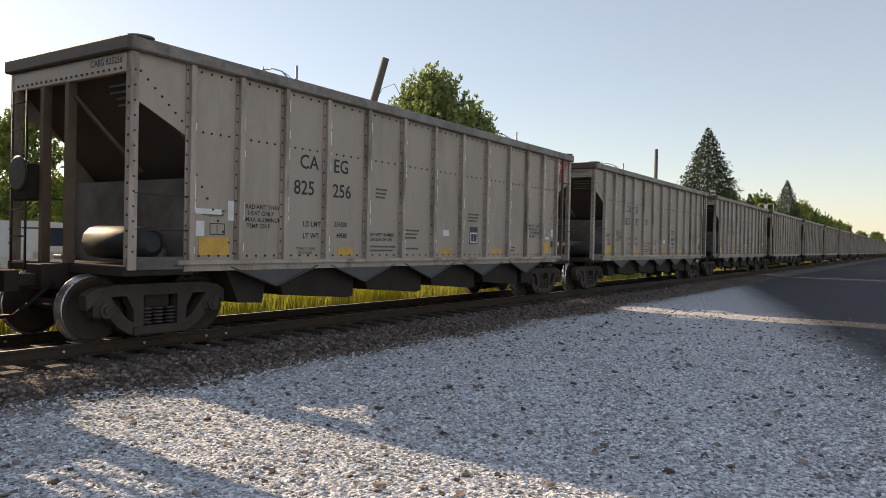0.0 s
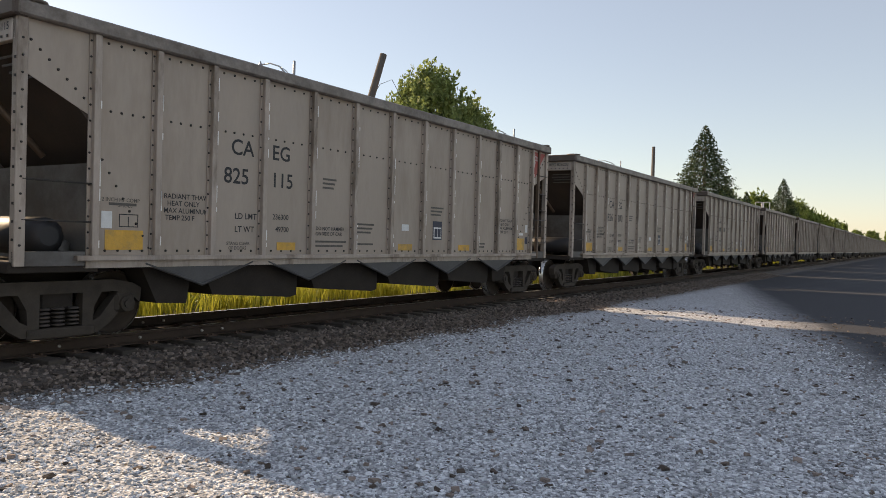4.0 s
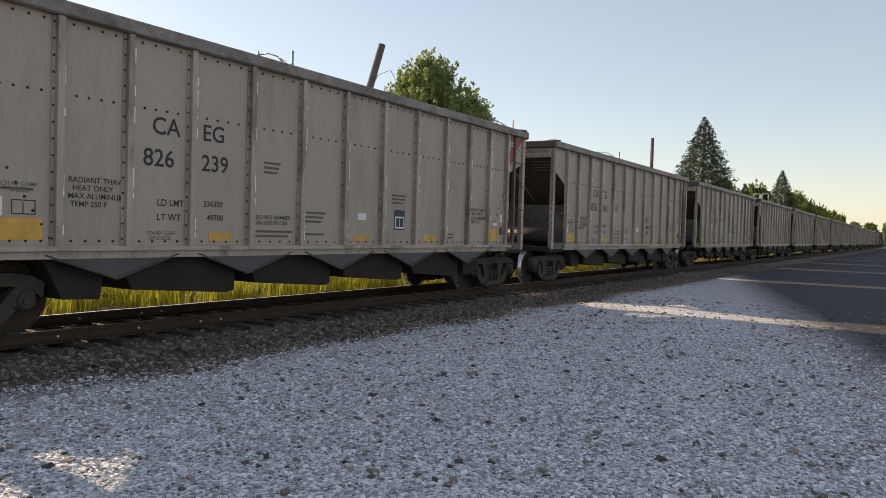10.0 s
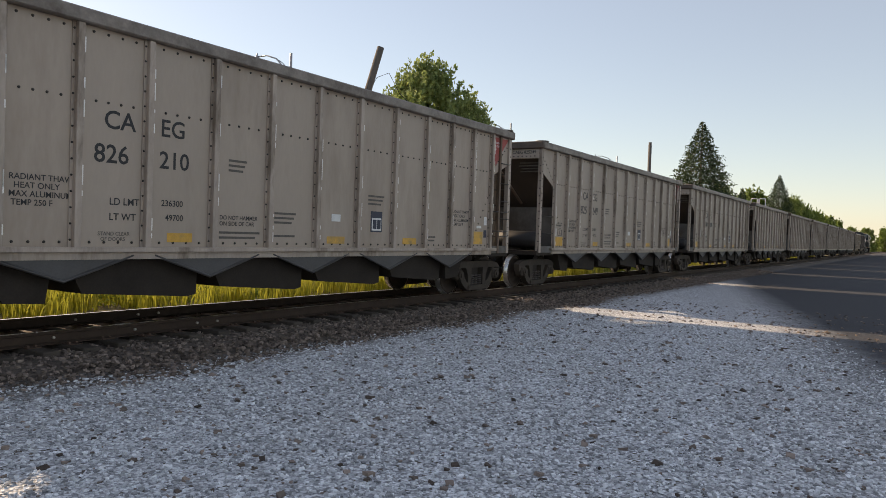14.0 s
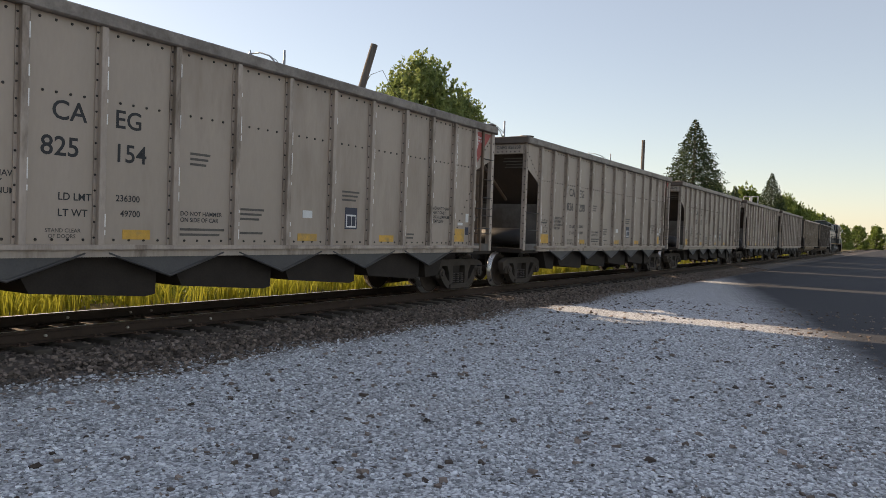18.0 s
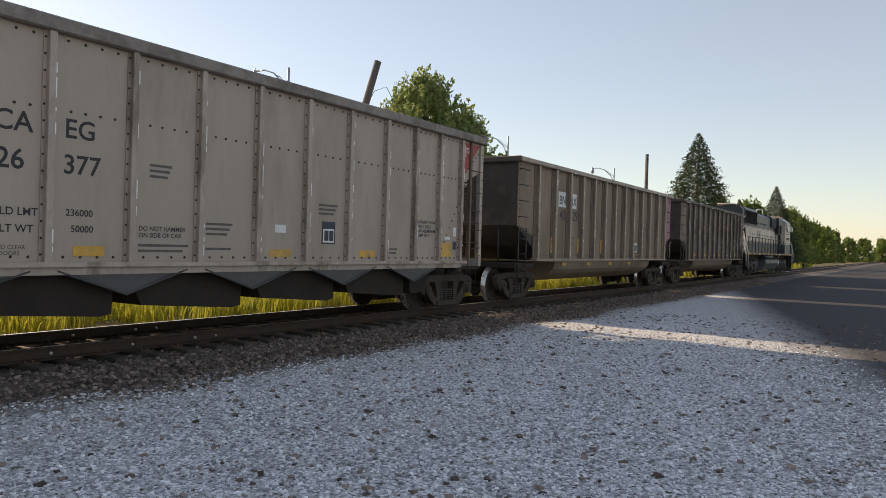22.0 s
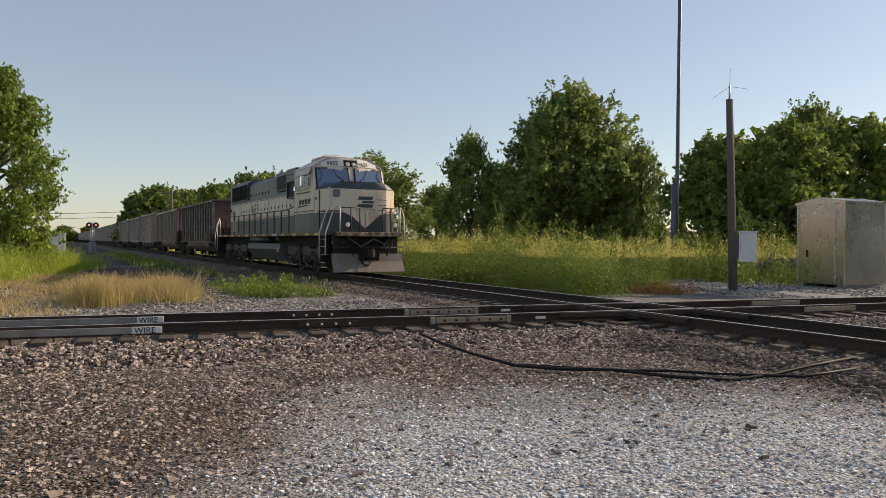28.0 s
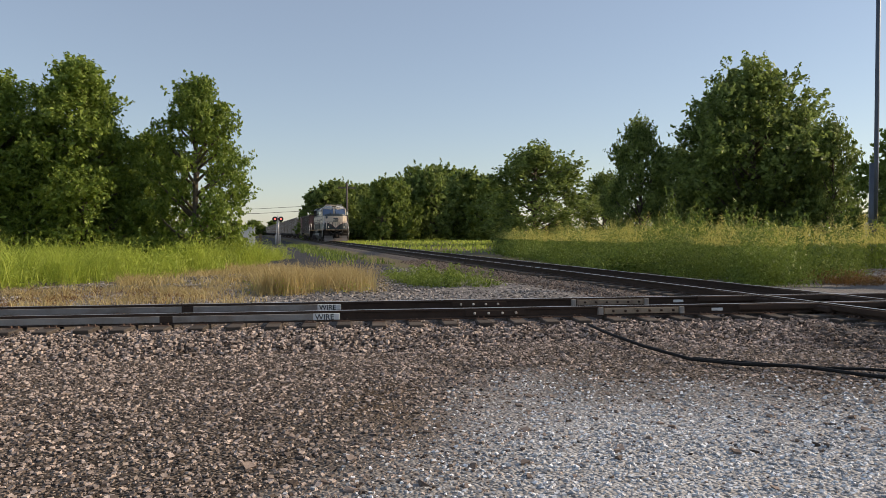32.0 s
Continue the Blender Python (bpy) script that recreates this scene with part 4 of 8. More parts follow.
def tub_car(label, ribs, rib_mat, end_mat, chord_mat, strips):
    """A tall gondola with wide ribs, a rounded tub below the sill and cut-away lower end corners."""
    car = thing("gondola_car", label, "gondola car", group="gondola cars of the train")
    zt, zs, yy = 3.87, 1.17, 1.5
    for s in (-1, 1):
        y = s * yy
        ends = (-7.25, *ribs, 7.25)
        for i, (a, b) in enumerate(zip(ends, ends[1:])):
            bm = bmesh.new()
            if i == 0:
                prism(bm, [(a, zt - 0.12), (b, zt - 0.12), (b, 1.75), (a, 2.05)], 'y', y - s * 0.015, y)
            elif i == len(ends) - 2:
                prism(bm, [(a, zt - 0.12), (b, zt - 0.12), (b, 2.05), (a, 1.75)], 'y', y - s * 0.015, y)
            else:
                box(bm, a, b, *sorted((y, y - s * 0.015)), zs, zt - 0.12)
            edge = i in (0, len(ends) - 2)
            part("end_panel" if edge else "side_panel", bm, end_mat if (edge and i > 0) else M_BROWN, car)
        for x in ribs:
            bm = bmesh.new()
            box(bm, x - 0.2, x + 0.07, *sorted((y, y + s * 0.02)), zs, zt - 0.12)
            part("rib_plate", bm, M_RIBPLATE, car)
            bm = bmesh.new()
            box(bm, x - 0.06, x + 0.05, *sorted((y, y + s * 0.11)), zs - 0.02, zt - 0.1, 0.008)
            part("rib", bm, rib_mat, car)
        rw = random.Random(int(31 + s + len(label)))
        bm = bmesh.new()
        for x in ribs:
            for _ in range(6):
                z = rw.uniform(zs + 0.05, zt - 0.5)
                x0 = x + rw.uniform(-0.055, 0.02)
                box(bm, x0, x0 + rw.uniform(0.008, 0.022), *sorted((y + s * 0.1, y + s * 0.113)), z, z + rw.uniform(0.02, 0.16))
        for _ in range(18 if chord_mat is M_ENDRIM else 4):
            x0 = rw.uniform(-7, 6.6)
            box(bm, x0, x0 + rw.uniform(0.05, 0.5), *sorted((y + s * 0.11, y + s * 0.133)), zt - 0.12, zt - 0.12 + rw.uniform(0.01, 0.028))
        tagged(part("worn_edge", bm, M_WORN_GLINT, car), "bright worn metal on ribs and rim", kind="stuff")
        pts = []
        for a, b in zip(ribs, ribs[1:]):
            w = b - a
            pts += [(a + w * q, zs + 0.1) for q in (0.22, 0.42, 0.62, 0.8)] + [(a + w * q, zt - 0.2) for q in (0.25, 0.5, 0.72)]
        for x in ribs:
            pts += [(x - 0.14, z) for z in np.arange(1.25, 3.7, 0.21)]
        for e in (-1, 1):
            pts += [(e * 7.2, z) for z in np.arange(2.1, 3.72, 0.13)] + [(e * (6.2 + q), 1.80 + 0.26 * q) for q in np.arange(0.05, 1.0, 0.13)]
        dots("riveting", pts, y + s * 0.02, s, 0.015, car, M_RIVET)
        part("top_chord", bx(-7.3, 7.3, *sorted((y - s * 0.05, y + s * 0.13)), zt - 0.13, zt, 0.02), chord_mat, car)
        part("side_sill", bx(-6.3, 6.3, *sorted((y - s * 0.05, y + s * 0.15)), zs - 0.05, zs + 0.01, 0.006), rib_mat, car)
        for e in (-1, 1):
            for k in range(5):
                bm = bmesh.new()
                z = 3.55 - 0.42 * k
                tube(bm, [(e * 6.75, y + s * 0.01, z), (e * 6.75, y + s * 0.09, z), (e * 7.2, y + s * 0.09, z), (e * 7.2, y + s * 0.01, z)], 0.012, 5)
                part("grab_iron", bm, M_STEELBAR, car)
            bm = bmesh.new()
            for x in (6.75, 7.2):
                tube(bm, [(e * x, y + s * 0.03, 0.5), (e * x, y + s * 0.03, 2.0)], 0.016, 5)
            for z in (0.52, 0.9, 1.3, 1.7):
                tube(bm, [(e * 6.75, y + s * 0.03, z), (e * 7.2, y + s * 0.03, z)], 0.014, 5)
            part("side_ladder", bm, M_STEELBAR, car)
        for x0, x1, z0, z1 in strips:
            part("reflector", bx(x0, x1, *sorted((y + s * 0.022, y + s * 0.026)), z0, z1), M_ORANGE, car, "yellow reflective strip")
    # rounded tub between the trucks
    bm = bmesh.new()
    arc = [(-1.42, 1.08)] + [(1.42 * math.cos(a), 1.0 + 0.55 * math.sin(a)) for a in np.linspace(math.pi, 2 * math.pi, 13)] + [(1.42, 1.08)]
    prism(bm, arc, 'x', -4.6, 4.6)
    part("tub", bm, M_BROWN, car, "rounded brown tub floor")
    for e in (-1, 1):
        bm = bmesh.new()
        prism(bm, [(e * 7.22, zt - 0.12), (e * 7.22, 2.05), (e * 6.3, 1.5), (e * 4.6, 1.1), (e * 4.6, 1.2), (e * 6.9, 2.2), (e * 7.12, zt - 0.12)], 'y', -yy + 0.02, yy - 0.02)
        part("end_sheet", bm, M_MAROON if e > 0 else M_ENDSHEET, car)
        part("end_chord", bx(*sorted((e * 7.18, e * 7.34)), -yy - 0.1, yy + 0.1, zt - 0.14, zt + 0.01, 0.02), M_ENDRIM, car)
        part("end_sill", bx(*sorted((e * 6.2, e * 7.3)), -yy, yy, 0.92, 1.06, 0.01), M_UNDER, car)
        bm = bmesh.new()
        for y in (-0.9, -0.3, 0.3, 0.9):
            tube(bm, [(e * 7.15, y, 1.05), (e * 7.15, y, 2.1)], 0.025, 5)
        part("end_railing", bm, M_STEELBAR, car)
        truck(car, e * 6.36)
        coupler(car, e * 8.06, e)
    part("centre_sill", bx(-7.6, 7.6, -0.2, 0.2, 0.70, 1.05, 0.01), M_UNDER, car)
    return car


def build_tub_cars():
    strips_a = ((-5.15, -5.06, 1.35, 1.8), (-3.14, -3.06, 1.35, 1.8), (-1.13, -1.04, 1.35, 1.8), (1.22, 1.31, 1.35, 1.8), (3.2, 3.29, 1.35, 1.8), (6.02, 6.1, 1.38, 1.85))
    strips_b = ((-5.0, -4.52, 1.31, 1.42), (-2.93, -2.45, 1.31, 1.42), (-0.76, -0.29, 1.31, 1.42), (0.27, 0.75, 1.31, 1.42), (2.42, 2.9, 1.31, 1.42), (4.51, 4.88, 1.31, 1.42), (5.33, 5.66, 1.31, 1.42))
    a = tub_car("tall brown coal gondola with bare ribs and faded pink end", (-6.1, -4.95, -3.87, -2.87, -1.87, -0.87, 0.13, 1.13, 2.13, 3.13, 4.13, 5.18, 6.2), M_BAREALU, M_PINK, M_BAREALU, strips_a)
    b = tub_car("tall brown coal gondola with dark worn ribs and faded emblem", (-6.1, -5.2, -4.2, -3.17, -2.12, -1.05, 0.03, 1.09, 2.15, 3.2, 4.2, 5.12, 5.97), M_BROWNRIB, M_MAROON, M_ENDRIM, strips_b)

    def put(car, name, body, size, x, z, mt, label="", y=-1.503):
        use(name, text_mesh(name, body, size, mt), car, label, pose(x, y, z))
    part("patch", bx(-3.77, -3.25, -1.506, -1.500, 2.70, 3.15), M_WHITE, a, "white painted patch")
    put(a, "reporting_mark", "BX", 0.36, -3.73, 2.79, M_LETTER, "black stencilled letters", -1.509)
    put(a, "number", "429", 0.42, -3.76, 2.33, M_LETTER, "black stencilled number")
    part("patch", bx(-4.62, -4.08, -1.506, -1.500, 2.70, 3.15), M_WHITE, a, "white painted patch")
    put(a, "reporting_mark", "BN", 0.36, -4.57, 2.79, M_LETTER, "black stencilled letters", -1.509)
    put(a, "number", "40", 0.42, -4.52, 2.33, M_LETTER, "black stencilled number")
    for body, size, yy, z in (("BNBX", 0.24, 0.62, 3.38), ("40429", 0.24, 0.66, 3.08)):
        use("end_mark", text_mesh("end_mark", body, size, M_WHITE), a, "white stencilled letters on the end", pose(-7.232, yy, z, 0, 0, -90))
    for yy, z, w in ((0.62, 2.88, 0.7), (0.60, 2.78, 0.66), (0.7, 2.68, 1.1)):
        part("end_stencil", bx(-7.23, -7.222, yy - w, yy, z, z + 0.035), M_STENCIL, a)
    put(a, "number", "243909", 0.13, -3.78, 1.75, M_STENCIL)
    put(a, "number", "42100", 0.13, -3.70, 1.58, M_STENCIL)
    for x in (-4.1, -2.05, -0.05, 1.95):
        part("reflector", bx(x, x + 0.32, -1.44, -1.43, 0.96, 1.06), M_ORANGE, a)
    part("placard", bx(2.4, 2.78, -1.506, -1.5, 1.42, 1.76), M_WHITE, a, "white inspection label")
    part("placard", bx(2.43, 2.57, -1.509, -1.5, 1.46, 1.68), M_NAVY, a)
    part("placard", bx(2.61, 2.75, -1.509, -1.5, 1.46, 1.68), M_NAVY, a)
    for x in (-4.86, -4.60, -4.03, -3.82):
        part("mark_bar", bx(x, x + 0.16, -1.506, -1.501, 2.37, 2.62), M_LETTER, b, "dark stencilled mark")
    put(b, "number", "671", 0.34, -4.88, 2.02, M_LETTER, "dark stencilled number")
    put(b, "number", "649", 0.34, -4.03, 2.02, M_LETTER, "dark stencilled number")
    put(b, "number", "244200", 0.12, -3.92, 1.67, M_STENCIL)
    put(b, "number", "41800", 0.12, -3.86, 1.52, M_STENCIL)
    put(b, "stencil", "EXW 10 8 H 12 5\nEW 10 8\nCU FT 4402\nIL 47-9", 0.10, 3.35, 1.85, M_STENCIL)
    put(b, "stencil", "ROTARY\nEND", 0.16, 6.12, 3.2, M_WHITE, "white stencilled words")
    part("patch", bx(-2.93, -2.46, -1.506, -1.5, 1.79, 2.13), M_NAVY, b, "dark painted patch")
    part("placard", bx(2.44, 2.84, -1.506, -1.5, 1.53, 1.84), M_NAVY, b, "dark inspection label")
    part("stencil", bx(-0.95, -0.1, -1.506, -1.502, 1.55, 1.58), M_STENCIL, b)
    part("stencil", bx(-0.95, -0.25, -1.506, -1.502, 1.48, 1.51), M_STENCIL, b)
    # a long low emblem in faded red, drawn as plain slanted bars, one to each bay
    for x0, x1 in ((0.22, 0.88), (1.26, 1.99), (2.33, 3.08), (3.32, 3.95)):
        bm = bmesh.new()
        prism(bm, [(x0, 2.77), (x1 - 0.22, 2.77), (x1, 3.03), (x0 + 0.22, 3.03)], 'y', -1.506, -1.501)
        part("emblem_bar", bm, M_DULLRED, b, "faded red emblem bar")
        part("emblem_line", bx(x0 - 0.06, x1 + (0.02 if x1 < 3.5 else -0.15), -1.506, -1.501, 2.62, 2.68 if x0 < 1 else 2.66), M_LETTER, b)
    MOVERS.append((a, car_centre(23) + 0.17))
    MOVERS.append((b, car_centre(24) + 0.2))


build_tub_cars()

# ---- locomotive ----
M_GREEN = mat("dark_green_paint", (0.026, 0.045, 0.055), 0.45, 0, 0.25, 1.5, 40, 0.03, (0.06, 0.055, 0.048), 0.4, 1.2, stretch=(1, 1, 0.5))
M_CREAM = mat("cream_paint", (0.68, 0.58, 0.465), 0.5, 0, 0.14, 1.5, 40, 0.03, (0.40, 0.29, 0.20), 0.3, 2.2, stretch=(1, 1, 0.3))
M_TANK = mat("dusty_tank_paint", (0.085, 0.095, 0.095), 0.6, 0, 0.25, 1.5, 40, 0.05, (0.14, 0.12, 0.10), 0.35, 1.2)
M_MESH = mat("dark_grille", (0.022, 0.018, 0.018), 0.7, 0.2, 0.3, 20, 90, 0.2)
M_GRILLE = mat("brown_radiator_grille", (0.045, 0.032, 0.028), 0.7, 0.1, 0.3, 20, 90, 0.2)
# paler than M_BOGIE: dust, plus veiling haze put into the base colour
M_LOCOTRUCK = mat("dusty_hazed_casting", (0.098, 0.085, 0.078), 0.8, 0.1, 0.35, 4, 50, 0.25)
M_STRIPE = mat("maroon_stripe", (0.13, 0.03, 0.06), 0.5, 0, 0.15, 5, 60, 0.02)
M_STRIPE2 = mat("pale_stripe", (0.55, 0.50, 0.45), 0.5, 0, 0.15, 5, 60, 0.02)
M_SILL = mat("rusty_frame_sill", (0.20, 0.13, 0.08), 0.7, 0.1, 0.3, 3, 40, 0.1)
M_HANDRAIL = mat("white_handrail", (0.62, 0.61, 0.60), 0.5, 0.1, 0.15, 10, 60, 0.02)
M_CLIMB = mat("worn_anticlimber_paint", (0.085, 0.06, 0.045), 0.7, 0.1, 0.3, 4, 50, 0.1, (0.52, 0.40, 0.26), 0.5, 4.0)
M_PLOW = mat("worn_plow_steel", (0.19, 0.168, 0.15), 0.6, 0.3, 0.3, 2, 30, 0.1, (0.17, 0.125, 0.09), 0.45, 1.6)
M_LAMP = mat("lamp_lens", (0.75, 0.72, 0.65), 0.15, 0, 0.05, 10, 60, 0.0)
M_MIRROR = mat("mirror_glass", (0.8, 0.85, 0.9), 0.05, 1.0, 0.02, 10, 60, 0.0)
M_TAN = mat("tan_roof_unit", (0.50, 0.36, 0.24), 0.6, 0, 0.2, 4, 50, 0.05)


def glass_material():
    m = bpy.data.materials.new("dark_cab_glass")
    m.use_nodes = True
    b = m.node_tree.nodes["Principled BSDF"]
    b.inputs["Base Color"].default_value = (0.045, 0.062, 0.10, 1)
    b.inputs["Roughness"].default_value, b.inputs["IOR"].default_value = 0.06, 1.52
    b.inputs["Metallic"].default_value = 0.2
    n = m.node_tree.nodes.new("ShaderNodeTexNoise")
    n.inputs["Scale"].default_value = 3.0
    r = m.node_tree.nodes.new("ShaderNodeMapRange")
    r.inputs["To Min"].default_value, r.inputs["To Max"].default_value = 0.03, 0.12
    m.node_tree.links.new(n.outputs["Fac"], r.inputs["Value"])
    m.node_tree.links.new(r.outputs["Result"], b.inputs["Roughness"])
    return m


M_GLASS = glass_material()
# opaque pane; the blue of reflected sky is put into its base colour
M_SCREEN = mat("sky_toned_windscreen", (0.15, 0.21, 0.30), 0.08, 0.6, 0.05, 3, 40, 0.0)


def hull(points):
    bm = bmesh.new()
    for p in points:
        bm.verts.new(p)
    bmesh.ops.convex_hull(bm, input=bm.verts)
    return bm


def slab(pts, n, t):
    """A flat plate: an outline of 3D points thickened by t along n."""
    bm = bmesh.new()
    n = Vector(n).normalized() * t
    a = [bm.verts.new(p) for p in pts]
    b = [bm.verts.new(Vector(p) + n) for p in pts]
    k = len(pts)
    bm.faces.new(a[::-1])
    bm.faces.new(b)
    for i in range(k):
        bm.faces.new((a[i], a[(i + 1) % k], b[(i + 1) % k], b[i]))
    bmesh.ops.recalc_face_normals(bm, faces=bm.faces)
    return bm


def loco_truck(parent, x):
    """A three-axle truck: deep cast side frames with journal boxes, brake gear, springs, dampers and motors between the wheels."""
    root = new("truck")
    root.parent = parent
    root.matrix_basis = pose(x, 0, 0)
    for s in (-1, 1):
        y0, y1 = sorted((s * 0.96, s * 1.18))
        bm = bmesh.new()
        prism(bm, [(-2.85, 0.70), (-2.80, 0.98), (-2.45, 1.04), (-1.55, 1.04), (-1.25, 0.94), (-0.6, 0.94), (-0.4, 1.02), (0.4, 1.02), (0.6, 0.94), (1.25, 0.94), (1.55, 1.04), (2.45, 1.04), (2.80, 0.98), (2.85, 0.70), (2.5, 0.66), (1.6, 0.66), (1.3, 0.52), (0.75, 0.52), (0.45, 0.66), (-0.45, 0.66), (-0.75, 0.52), (-1.3, 0.52), (-1.6, 0.66), (-2.5, 0.66)], 'y', y0, y1)
        for ax in (-1.05, 1.05):
            box(bm, ax - 0.3, ax + 0.3, y0 - 0.01, y1 + 0.05, 0.60, 0.88, 0.03)
        side = part("side_frame", bm, M_LOCOTRUCK, root)
        for ax in (-2.05, 0.0, 2.05):
            bm = bmesh.new()
            prism(bm, [(ax - 0.26, 0.68), (ax + 0.26, 0.68), (ax + 0.22, 0.36), (ax + 0.12, 0.28), (ax - 0.12, 0.28), (ax - 0.22, 0.36)], 'y', y0 + 0.02, y1 + 0.02)
            tube(bm, [(ax, s * 1.17, 0.50), (ax, s * 1.27, 0.50)], 0.15, 14)
            tube(bm, [(ax, s * 1.26, 0.50), (ax, s * 1.30, 0.50)], 0.09, 10)
            for q in (-0.1, 0.1):
                tube(bm, [(ax + q, s * 1.29, 0.44), (ax + q, s * 1.29, 0.56)], 0.02, 5)
            part("journal_box", bm, M_LOCOTRUCK, side)
            bm = bmesh.new()
            for q in (-0.36, 0.36):
                for k in range(4):
                    lathe(bm, [(0.06, 0.42 + k * 0.06), (0.09, 0.43 + k * 0.06), (0.09, 0.45 + k * 0.06), (0.06, 0.46 + k * 0.06)], 8, 'z', (ax + q, s * 1.06, 0))
            part("axle_spring", bm, M_SPRING, side)
        for ax in (-1.05, 1.05):
            bm = bmesh.new()
            tube(bm, [(ax - 0.34, s * 1.24, 0.74), (ax + 0.2, s * 1.24, 0.74)], 0.11, 12)
            tube(bm, [(ax + 0.2, s * 1.24, 0.74), (ax + 0.42, s * 1.24, 0.62)], 0.035, 6)
            prism(bm, [(ax + 0.36, 0.72), (ax + 0.46, 0.70), (ax + 0.40, 0.20), (ax + 0.32, 0.22)], 'y', s * 1.20, s * 1.26)
            part("brake_cylinder", bm, M_LOCOTRUCK, side)
            bm = bmesh.new()
            prism(bm, [(ax - 0.30, 0.56), (ax - 0.16, 0.56), (ax - 0.20, 0.24), (ax - 0.34, 0.28)], 'y', s * 0.72, s * 1.02)
            part("brake_shoe", bm, M_UNDER, side)
        bm = bmesh.new()
        tube(bm, [(-0.62, s * 1.28, 1.06), (-0.56, s * 1.28, 0.42)], 0.055, 8)
        tube(bm, [(-0.60, s * 1.28, 0.90), (-0.56, s * 1.28, 0.50)], 0.075, 8)
        part("damper", bm, M_LOCOTRUCK, side)
        bm = bmesh.new()
        tube(bm, [(-2.7, s * 1.22, 0.30), (-1.2, s * 1.23, 0.25), (1.2, s * 1.23, 0.25), (2.7, s * 1.22, 0.30)], 0.025, 6)
        tube(bm, [(-2.6, s * 1.2, 1.10), (-1.0, s * 1.22, 1.13), (1.0, s * 1.22, 1.09), (2.6, s * 1.2, 1.12)], 0.022, 5)
        part("sand_pipe", bm, M_UNDER, side)
    part("bolster", bx(-1.9, 1.9, -0.9, 0.9, 0.60, 1.05, 0.04), M_UNDER, root)
    for ax in (-1.35, 0.7, 1.4):
        part("traction_motor", bx(ax - 0.42, ax + 0.42, -0.62, 0.62, 0.20, 0.80, 0.06), M_UNDER, root)
    for ax in (-2.05, 0.0, 2.05):
        wheelset(root, pose(ax, 0, 0.51), 0.51)
    return root


def handrail(parent, pts, r=0.018, mt=None, name="handrail"):
    bm = bmesh.new()
    tube(bm, pts, r, 6)
    return part(name, bm, mt or M_STEELBAR, parent)


